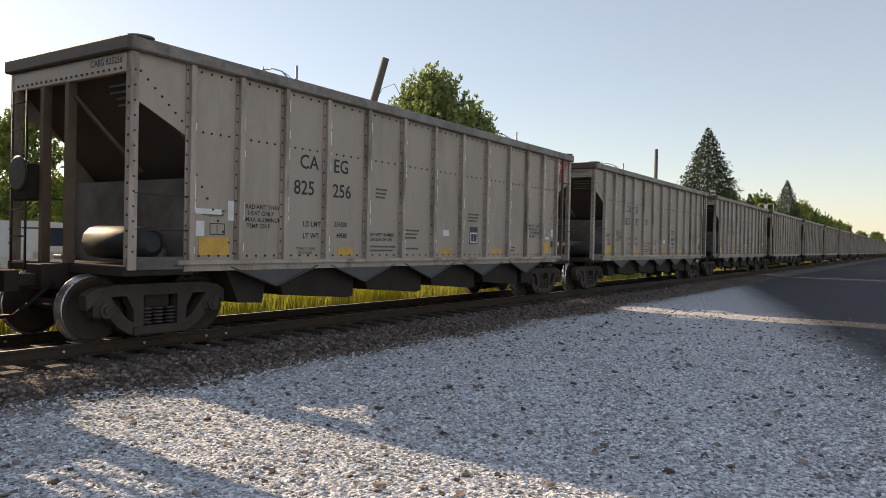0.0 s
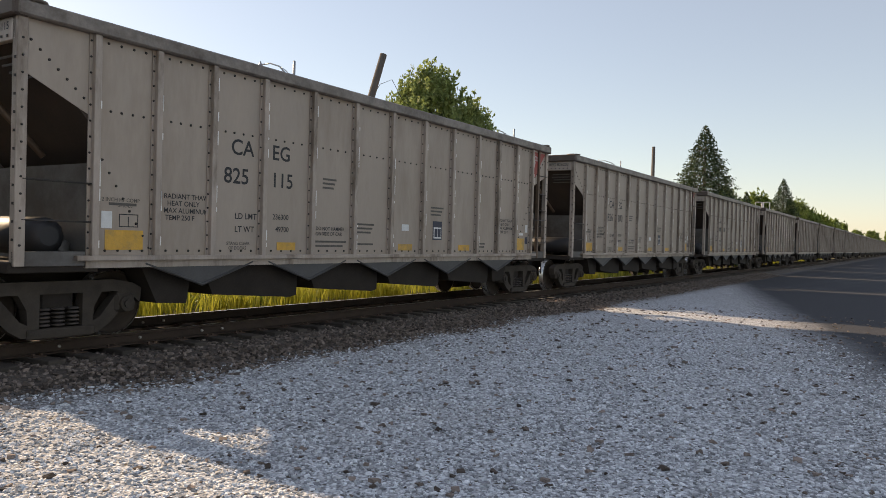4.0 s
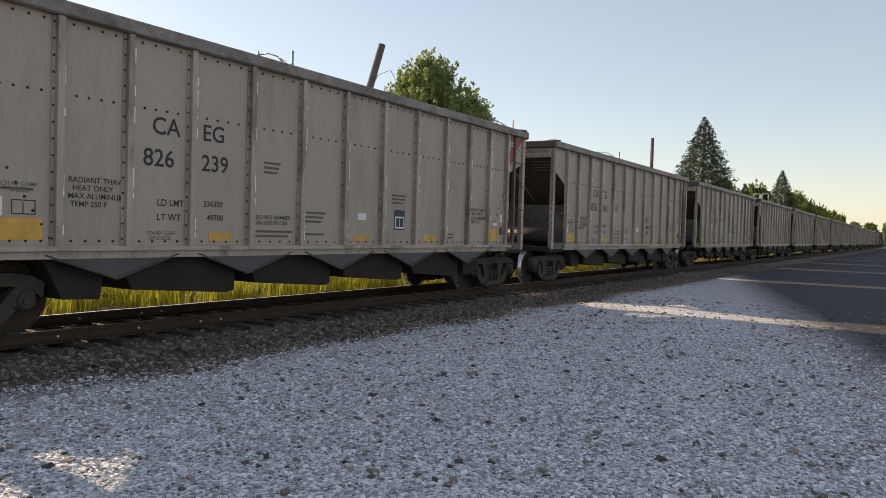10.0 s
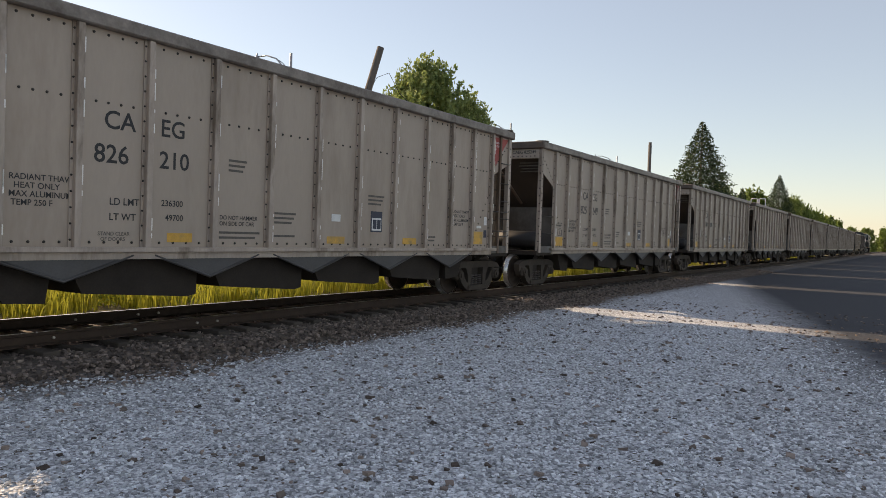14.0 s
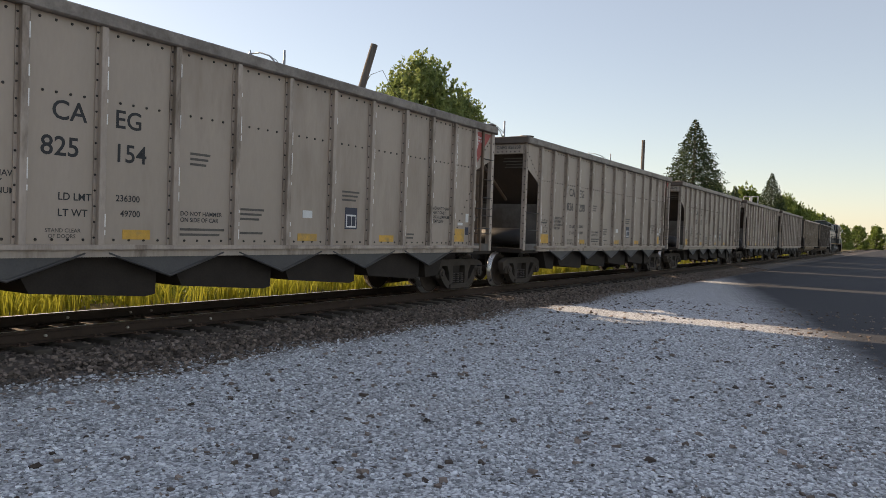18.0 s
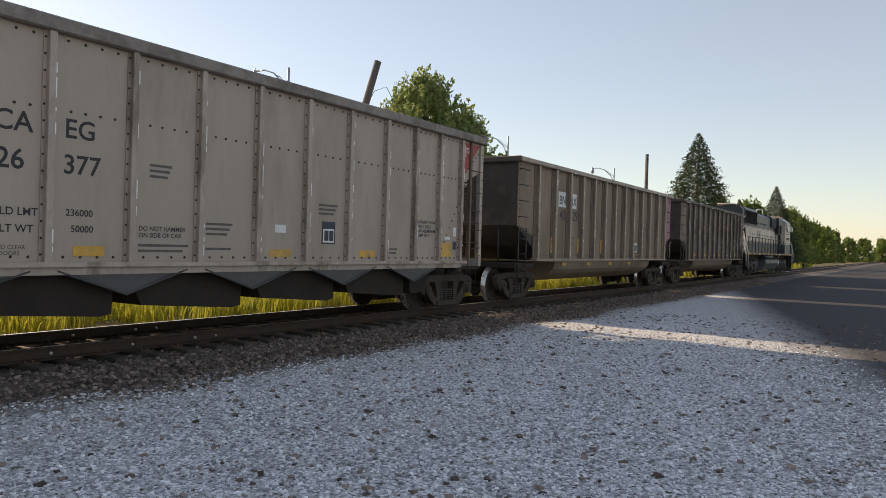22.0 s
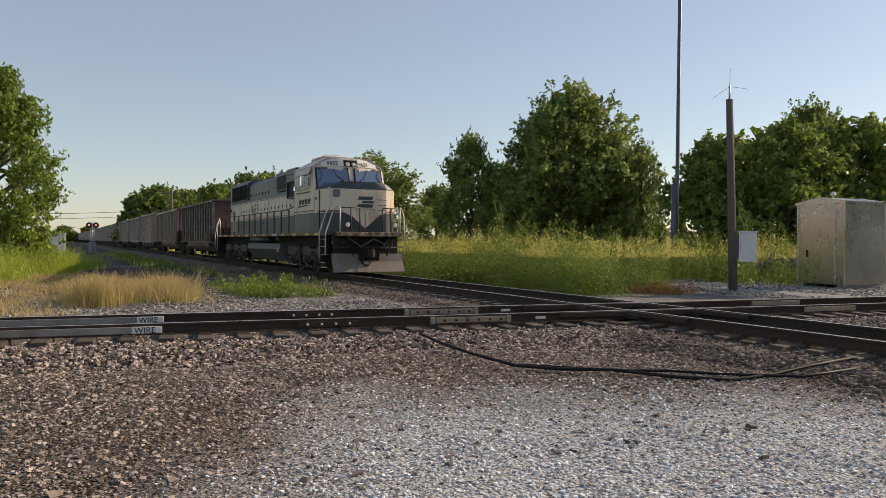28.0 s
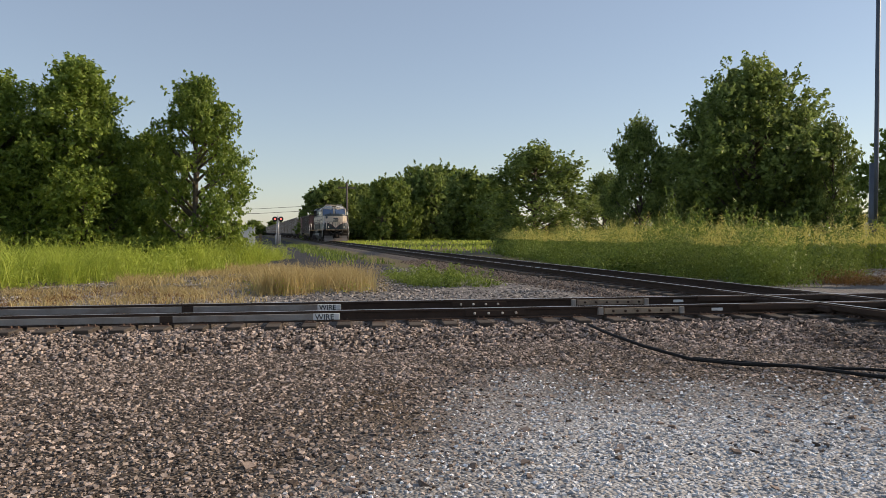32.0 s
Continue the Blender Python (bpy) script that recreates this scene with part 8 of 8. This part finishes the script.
def bracket_pole():
    """Leaning timber post with a white meter cabinet and a whip aerial."""
    bx0, by0 = polar(130.9, 25.6, EYE_B)
    root = thing("pole_with_cabinet", "weathered timber post with a white meter cabinet and whip aerial", "pole", pose(bx0, by0, -0.15))
    h = 1.25 + 0.184 * 25.6 + 0.15
    bm = bmesh.new()
    tube(bm, [(0, 0, -0.2), (-0.1, -0.02, h * 0.5), (-0.19, -0.05, h)], [0.14, 0.125, 0.11], 10)
    part("post", bm, M_WOODPOLE, root)
    bm = bmesh.new()
    tube(bm, [(-0.19, -0.05, h), (-0.19, -0.05, h + 0.45)], 0.03, 6)
    tube(bm, [(-0.19, -0.05, h + 0.4), (-0.17, -0.05, h + 1.0)], 0.008, 4)
    for dx, dz in ((-0.7, 0.15), (0.75, 0.2)):
        tube(bm, [(-0.19, -0.05, h + 0.42), (-0.19 + dx, -0.05, h + dz)], 0.006, 4)
    part("aerial", bm, M_GALV, root, "thin whip aerial")
    ux, uy = math.cos(radians(40.9)), math.sin(radians(40.9))
    m = Matrix.Rotation(radians(40.9), 4, 'Z')
    bm = bx(0.16, 0.68, -0.14, 0.12, 0.85, 1.80, 0.01, m)
    cab_ = part("cabinet", bm, M_BOXWHITE, root, "white meter cabinet")
    part("cabinet_lid", bx(0.13, 0.71, -0.18, 0.15, 1.79, 1.83, 0.005, m), M_BOXWHITE, cab_)
    part("hasp", bx(0.18, 0.22, -0.165, -0.14, 1.25, 1.4, 0.0, m), M_GALV, cab_)
    part("bracket", bx(0.0, 0.18, -0.1, 0.1, 0.95, 1.7, 0.0, m), M_WOODPOLE, root)


bracket_pole()


def shed(x, y, w, d, h, turn, label, door_w, vent):
    """A trackside equipment shed: sheet walls with folded seams, low gable roof, door with hinges and lock, skids."""
    root = thing("equipment_shed", label, "shed", pose(x, y, -0.16, 0, 0, turn), "trackside equipment sheds")
    part("wall_panel", bx(0, w, 0, 0.03, 0.12, h, 0.004), M_SILVER, root)
    part("wall_panel", bx(0, w, d - 0.03, d, 0.12, h, 0.004), M_SILVER, root)
    part("wall_panel", bx(0, 0.03, 0.03, d - 0.03, 0.12, h, 0.004), M_SILVER, root)
    part("wall_panel", bx(w - 0.03, w, 0.03, d - 0.03, 0.12, h, 0.004), M_SILVER, root)
    for cx in (0.0, w):
        for cy in (0.0, d):
            part("corner_trim", bx(cx - 0.035, cx + 0.035, cy - 0.035, cy + 0.035, 0.1, h, 0.006), M_SILVER, root)
    bm = bmesh.new()
    prism(bm, [(-0.07, h - 0.06), (w + 0.07, h - 0.06), (w + 0.07, h + 0.01), (w / 2, h + 0.17), (-0.07, h + 0.01)], 'y', -0.07, d + 0.07)
    roof = part("roof", bm, M_SILVER, root, "low gabled metal roof")
    bm = bmesh.new()
    tube(bm, [(w * vent, d * 0.3, h + 0.1), (w * vent, d * 0.3, h + 0.26)], 0.03, 6)
    lathe(bm, [(0.03, h + 0.24), (0.10, h + 0.27), (0.08, h + 0.34), (0.02, h + 0.38)], 10, 'z', (w * vent, d * 0.3, 0))
    part("vent_cap", bm, M_BOXWHITE, roof)
    x0 = (w - door_w) / 2
    door = part("door", bx(x0, x0 + door_w, -0.035, 0.0, 0.22, h - 0.22, 0.006), M_SILVER, root, "flush metal door")
    for z in (0.45, h * 0.5, h - 0.4):
        part("hinge", bx(x0 + door_w - 0.06, x0 + door_w + 0.10, -0.05, -0.03, z, z + 0.05), M_GALV, door)
    for z in (h * 0.34, h * 0.62):
        part("door_seam", bx(x0 + 0.04, x0 + door_w - 0.04, -0.042, -0.034, z, z + 0.025), M_SILVER, door)
    part("lock", bx(x0 + 0.05, x0 + 0.12, -0.07, -0.03, 1.0, 1.25, 0.006), M_UNDER, door)
    for cx in (0.15, w - 0.25):
        part("skid", bx(cx, cx + 0.1, -0.02, d + 0.02, 0.0, 0.12), M_GALV, root)


s1x, s1y = polar(126.7, 28.5, EYE_B)
shed(s1x, s1y, 1.91, 1.78, 2.85, -7.6, "tall aluminium trackside shed with a door and low gable roof", 1.2, 0.5)
s2x, s2y = polar(112.3, 31, EYE_B)
shed(s2x, s2y, 2.46, 2.47, 2.35, -7.6, "squat aluminium trackside shed with a low gable roof", 1.3, 0.02)
PAD = [(-21.5, 20.0), (-14.5, 19.2), (-8.5, 24.0), (-7.5, 33.0), (-14.0, 34.0), (-21.0, 27.0)]
pcx, pcy = sum(q[0] for q in PAD) / 6, sum(q[1] for q in PAD) / 6
bm = hull([(x, y, -0.16) for x, y in PAD] + [(pcx + (x - pcx) * 1.2, pcy + (y - pcy) * 1.2, GZ - 0.05) for x, y in PAD])
tagged(part("gravel_pad", bm, M_STONEPAD), "grey gravel pad under the sheds", "ground", kind="structure")
pr = np.random.default_rng(77)
pa, pq = pr.uniform(0, math.tau, 9000), pr.uniform(0, 1.0, 9000) ** 0.5
pp = np.stack([-16.2 + 7.2 * pq * np.cos(pa), 22.6 + 5.2 * pq * np.sin(pa), np.full(9000, -0.16)], 1)
pp[:, 2] = np.where(pp[:, 1] < 19.4, -0.22, -0.155)
scatter("grey_stones", "loose grey stones on the gravel pad", pp, 0.015 + 0.03 * pr.uniform(0, 1, 9000) ** 1.5, M_STONE_GREY, 78)


def mast(bearing, dist, joint, top, label):
    x, y = polar(bearing, dist, EYE_B)
    root = thing("light_mast", label, "mast", pose(x, y, GZ))
    bm = bmesh.new()
    tube(bm, [(0, 0, 0), (0, 0, joint)], [0.18, 0.16], 8)
    part("lower_post", bm, M_MASTBLUE, root)
    bm = bmesh.new()
    tube(bm, [(0.1, 0, joint - 3.5), (0.14, 0, joint), (0.25, 0, top)], [0.10, 0.09, 0.07], 8)
    part("upper_post", bm, M_MASTBLUE, root)
    part("base_plate", bx(-0.4, 0.4, -0.4, 0.4, 0.0, 0.12, 0.02), M_GALV, root)
    part("junction_box", bx(-0.32, -0.18, -0.15, 0.15, 1.2, 1.9, 0.02), M_GALV, root)


mast(135.0, 36.0, 4.4, 26, "slim dark steel mast with a thicker foot")
mast(116.5, 42.0, 10.8, 28, "tall blue-grey steel mast with a square lower post")


def gravel_pile():
    rng = np.random.default_rng(8)
    x, y = polar(115.6, 58, EYE_B)
    vs, fs = [], []
    n, rings = 36, 9
    for j in range(rings + 1):
        q = j / rings
        for k in range(n):
            a = k * math.tau / n
            r = (5.2 + 0.5 * math.sin(2 * a) + rng.uniform(-0.15, 0.15)) * (1 - q)
            z = 3.5 * (1 - (1 - q) ** 1.35) + rng.uniform(-0.06, 0.06)
            vs.append((r * math.cos(a), r * math.sin(a) * 0.8, z if j else -0.1))
    for j in range(rings):
        for k in range(n):
            fs.append((j * n + k, j * n + (k + 1) % n, (j + 1) * n + (k + 1) % n, (j + 1) * n + k))
    n_s = 3600
    a_s, q_s = rng.uniform(0, math.tau, n_s), rng.uniform(0, 1, n_s) ** 0.6
    z_s = 3.5 * (1 - q_s ** 1.35)
    r_s = (5.2 + 0.5 * np.sin(2 * a_s)) * q_s
    scatter("grey_stones", "loose crushed stones on the dark heap", np.stack([x + r_s * np.cos(a_s), y + r_s * np.sin(a_s) * 0.8, GZ + z_s], 1), rng.uniform(0.04, 0.11, n_s), M_STONE_SLATE, 79)
    ob = new("gravel_pile", mesh("gravel_pile", vs, fs, M_COAL, False))
    ob.matrix_basis = pose(x, y, GZ)
    tagged(ob, "dark conical heap of crushed stone behind the sheds", "gravel pile")


gravel_pile()


def signal_mast(x, y, h, heads, red, label):
    root = thing("railway_signal", label, "signal", pose(x, y, GZ), "railway signals")
    bm = bmesh.new()
    tube(bm, [(0, 0, 0), (0, 0, h)], 0.075, 8)
    part("post", bm, M_GALV, root)
    bm = bmesh.new()
    for s in (-0.2, 0.2):
        tube(bm, [(0.3, s, 0), (0.3, s, h - 0.6)], 0.02, 5)
    for z in np.arange(0.4, h - 0.6, 0.35):
        tube(bm, [(0.3, -0.2, z), (0.3, 0.2, z)], 0.015, 4)
    part("ladder", bm, M_GALV, root)
    for dy, z in heads:
        bm = bmesh.new()
        lathe(bm, [(0.30, 0.02), (0.32, 0.0), (0.30, -0.02)], 18, 'x', (0.1, dy, z))
        plate = part("target", bm, M_LETTER, root, "round black signal target")
        bm = bmesh.new()
        lathe(bm, [(0.09, 0.02), (0.12, 0.10), (0.10, 0.26)], 12, 'x', (0.12, dy, z), False)
        part("hood", bm, M_LETTER, plate)
        bm = bmesh.new()
        lathe(bm, [(0.09, 0.13), (0.06, 0.16)], 12, 'x', (0.05, dy, z))
        part("lens", bm, M_REDLAMP if red else M_LAMP, plate, "red signal light" if red else "")
    part("relay_case", bx(-0.55, -0.1, -0.35, 0.35, 0.1, 1.3, 0.02), M_GALV, root)


wx, wy = polar(177.9, 92, EYE_B)
signal_mast(wx, wy, 3.6, [(-0.35, 3.2), (0.35, 3.2)], True, "crossing signal with two round lamps, one glowing red")
wx, wy = polar(91.8, 48, EYE_B)
signal_mast(wx, wy, 5.6, [(0.0, 5.3), (0.0, 3.8)], False, "tall railway signal post with round black targets and ladder")
wx, wy = polar(9.57, 112, EYE_A)
signal_mast(wx, wy, 7.6, [(-0.3, 7.0), (0.3, 5.5)], False, "distant silver railway signal tower with ladder")
wx, wy = polar(-179.8, 84, EYE_B)
cabn = thing("relay_cabinet", "pale grey trackside relay cabinet on the grass", "cabinet", pose(wx, wy, GZ))
part("body", bx(-0.6, 0.6, -0.9, 0.9, 0.0, 2.1, 0.03), M_BOXWHITE, cabn)
part("lid", bx(-0.7, 0.7, -1.0, 1.0, 2.1, 2.2, 0.03), M_BOXWHITE, cabn)
wx, wy = polar(179.2, 45, EYE_B)
pst = thing("marker_post", "short dark timber post in the grass", "post", pose(wx, wy, GZ))
part("post", bx(-0.1, 0.1, -0.1, 0.1, 0, 1.5, 0.01), M_WOODPOLE, pst)
wx, wy = polar(127.8, 33, EYE_B)
bld = thing("boulder", "grey rubble heap among the weeds", "rubble", pose(wx, wy, GZ))
bm = bmesh.new()
bmesh.ops.create_icosphere(bm, subdivisions=3, radius=0.9)
for v in bm.verts:
    v.co *= 1 + 0.35 * noise.noise(v.co * 2.2)
    v.co.z *= 0.75
part("stone", bm, M_GUSSET, bld, "", pose(0, 0, 0.55))


# ---- details on the rails ----
def on_track2(name, u0, u1, side, y0, y1, z0, z1, material, label=""):
    return part(name, bx(u0, u1, *sorted((side * 0.752 - y0, side * 0.752 - y1)), z0, z1, 0.004), material, track_2, label)


# pale insulation boards along the webs, with a stencilled word, and the insulated joints. on the side toward the lot
for side in (-1, 1):
    off = 0.055
    a, b = (-14.9, -9.35)
    on_track2("rail_wrap", a, b, side, 0.018, off, -0.150, -0.048, M_WRAP, "pale grey insulation board along the rail web")
    on_track2("rail_wrap_end", b, b + 0.42, side, 0.018, off + 0.002, -0.150, -0.048, M_WHITE, "white stencilled board end")
    on_track2("rail_wrap_seam", -11.7, -11.5, side, 0.018, off + 0.003, -0.150, -0.048, M_RAIL)
    me = text_mesh("stencil", "WIRE", 0.125, M_LETTER)
    use("stencil", me, track_2, "black stencilled word", pose(b + 0.03, side * 0.752 - off - 0.004, -0.144))
    jb = on_track2("joint_bar", -4.55, -3.25, side, 0.012, 0.05, -0.140, -0.040, M_TANBAR, "tan insulated joint bar with bolts")
    for k in range(6):
        bm = bmesh.new()
        lathe(bm, [(0.022, 0.0), (0.022, -0.03), (0.012, -0.035)], 6, 'y', (-4.4 + 0.21 * k, side * 0.752 - 0.05, -0.09))
        part("bolt", bm, M_RAIL, jb)
    for u in (-4.62, -3.2):
        on_track2("end_block", u - 0.04, u + 0.04, side, 0.012, 0.075, -0.150, -0.03, M_WRAP)
    jb = on_track2("joint_bar", -6.9, -5.9, side, 0.012, 0.045, -0.140, -0.045, M_RAIL, "rusty bolted joint bar")
    for k in range(4):
        bm = bmesh.new()
        lathe(bm, [(0.022, 0.0), (0.022, -0.03), (0.012, -0.035)], 6, 'y', (-6.75 + 0.23 * k, side * 0.752 - 0.045, -0.09))
        part("bolt", bm, M_STRIPE2, jb)
    on_track2("rail_tag", -2.65, -2.45, side, 0.012, 0.03, -0.12, -0.07, M_WHITE)
    jb = on_track2("joint_bar", 3.6, 5.0, side, 0.012, 0.05, -0.140, -0.040, M_TANBAR, "tan insulated joint bar with bolts")
for side in (-1, 1):
    for x in (6.6, 7.7, 8.1, -7.0, -6.2, 4.4, 5.4):
        bm = bmesh.new()
        lathe(bm, [(0.02, 0.0), (0.02, -0.03), (0.01, -0.035)], 6, 'y', (x, side * 0.752 - 0.012, -0.09))
        part("bolt", bm, M_STRIPE2, track_1, "bright bolt end")
# castings of the diamond
for su in (-1, 1):
    for sv in (-1, 1):
        c = CROSS + Vector((0.752 * su / math.sin(CA) + 0.752 * sv / math.tan(CA) * 0, 0.752 * sv, 0))
        part("diamond_casting", bx(c.x - DX - 0.32, c.x - DX + 0.32, sv * 0.752 - 0.19, sv * 0.752 + 0.19, -0.15, -0.045, 0.02), M_RAIL, track_1, "rusty crossing frog casting", pose(DX, 0, 0))
for off in (-0.105, 0.105):
    for side in (-1, 1):
        part("guard_rail", bx(-2.2, 2.2, side * 0.752 + off - 0.02, side * 0.752 + off + 0.02, -0.10, -0.012, 0.004), M_RAIL, track_2)
        part("guard_rail", bx(DX - 2.2, DX + 2.2, side * 0.752 + off - 0.02, side * 0.752 + off + 0.02, -0.10, -0.016, 0.004), M_RAIL, track_1)

# track cable that snakes over the stones
cb = thing("track_cable", "thick black cable snaking over the ballast beside the rails", "cable", pose(0, 0, 0))
bm = bmesh.new()
tube(bm, [(-12.05, 4.95, -0.19), (-11.3, 4.85, -0.21), (-10.2, 4.85, -0.25), (-9.4, 5.0, -0.29), (-9.0, 5.4, -0.30), (-8.7, 5.95, -0.30), (-8.4, 6.1, -0.30), (-8.05, 6.25, -0.30), (-7.6, 6.8, -0.31), (-7.6, 7.5, -0.29), (-7.65, 8.2, -0.25), (-7.6, 9.0, -0.19)], 0.022, 7)
part("cable", bm, M_RUBBER, cb)
bm = bmesh.new()
tube(bm, [(-9.4, 5.03, -0.28), (-8.9, 5.6, -0.29), (-8.55, 6.0, -0.29), (-8.3, 6.5, -0.29), (-7.95, 6.9, -0.30), (-7.3, 7.6, -0.28), (-7.2, 8.4, -0.23)], 0.018, 6)
part("cable", bm, M_RUBBER, cb)


def caged_signal(x, y, turn):
    """A signal mast far down the line, seen with its caged platform ladder."""
    root = thing("signal_mast", "grey signal mast with a tall caged ladder", "signal", pose(x, y, GZ, 0, 0, turn))
    bm = bmesh.new()
    tube(bm, [(0, 0, 0), (0, 0, 8.3)], 0.16, 8)
    part("mast", bm, M_GALV, root)
    for y0 in (-0.95, 0.15):
        bm = bmesh.new()
        for yy in (y0, y0 + 0.8):
            tube(bm, [(-0.25, yy, 2.5), (-0.25, yy, 8.3)], 0.06, 5)
        for z in (2.5, 4.4, 5.3, 6.7, 8.3):
            tube(bm, [(-0.25, y0, z), (-0.25, y0 + 0.8, z)], 0.06, 5)
        part("cage", bm, M_HANDRAIL, root, "pale tubular cage")
    part("case", bx(-0.3, 0.3, -0.3, 0.3, 0.0, 1.2, 0.02), M_GALV, root)


caged_signal(114.4, 19.2, 10)
for px, py, h in ((121.0, 17.2, 2.6), (123.5, 17.0, 2.6), (125.0, 17.0, 2.6), (110.0, 22.0, 3.6)):
    pp = thing("marker_post", "short pale marker post beside the track", "post", pose(px, py, GZ))
    bm = bmesh.new()
    tube(bm, [(0, 0, 0), (0, 0, h)], 0.10, 6)
    part("post", bm, M_HANDRAIL, pp)
    part("cap", bx(-0.14, 0.14, -0.14, 0.14, h, h + 0.12, 0.01), M_GALV, pp)


def parked_van(x, y, turn, label, body, stripe):
    """A boxy van on the road behind the train: body, windows, stripes, bumpers and wheels."""
    van = thing("parked_van", label, "van", pose(x, y, GZ, 0, 0, turn))
    bm = bmesh.new()
    prism(bm, [(-2.6, 0.45), (2.5, 0.45), (2.6, 1.05), (2.0, 1.25), (1.5, 2.15), (-2.5, 2.25), (-2.65, 1.0)], 'y', -0.95, 0.95)
    part("body", bm, body, van)
    for s in (-1, 1):
        part("stripe", bx(-2.55, 2.3, *sorted((s * 0.951, s * 0.957)), 0.95, 1.2), stripe, van)
        for a, b in ((-2.3, -1.2), (-1.1, 0.1), (0.2, 1.25)):
            part("window", bx(a, b, *sorted((s * 0.951, s * 0.958)), 1.4, 2.0, 0.0), M_GLASS, van)
        for wx in (-1.7, 1.7):
            bm = bmesh.new()
            lathe(bm, [(0.2, s * 0.98), (0.36, s * 0.97), (0.36, s * 0.76), (0.2, s * 0.75)], 18, 'y', (wx, 0, 0.36))
            part("wheel", bm, M_RUBBER, van)
    for e in (-2.7, 2.6):
        part("bumper", bx(e - 0.06, e + 0.1, -0.9, 0.9, 0.4, 0.6, 0.02), M_UNDER, van)


parked_van(*polar(62.5, 33, EYE_A), 20, "yellow parked van with a purple stripe behind the railway", M_ORANGE, M_STRIPE)
parked_van(*polar(60.0, 31, EYE_A), 15, "white parked van behind the railway", M_BOXWHITE, M_GALV)


def motions():
    """The train runs west along its track; every wheel rolls as far as its car goes."""
    for ob, x in MOVERS:
        walk(ob, [(t, pose(x - distance_run(t), YT, 0)) for t in RUN_TIMES])
    # wheelsets that sit alike on their trucks and have one size roll alike: one action serves each kind
    kinds = {}
    for ob in scene.objects:
        if ob.name.startswith("wheelset"):
            kinds.setdefault((round(ob.matrix_basis.translation.x, 3), round(ob.matrix_basis.translation.z, 3)), []).append(ob)
    for (x, r), sets in kinds.items():
        walk(sets[0], [(i / FPS, pose(x, 0, r, 0, -math.degrees(distance_run(i / FPS) / r), 0)) for i in range(32 * FPS + 1)])
        for ob in sets[1:]:
            ob.rotation_mode = "QUATERNION"
            ob.animation_data_create()
            ob.animation_data.action = sets[0].animation_data.action
            ob.animation_data.action_slot = sets[0].animation_data.action_slot


motions()
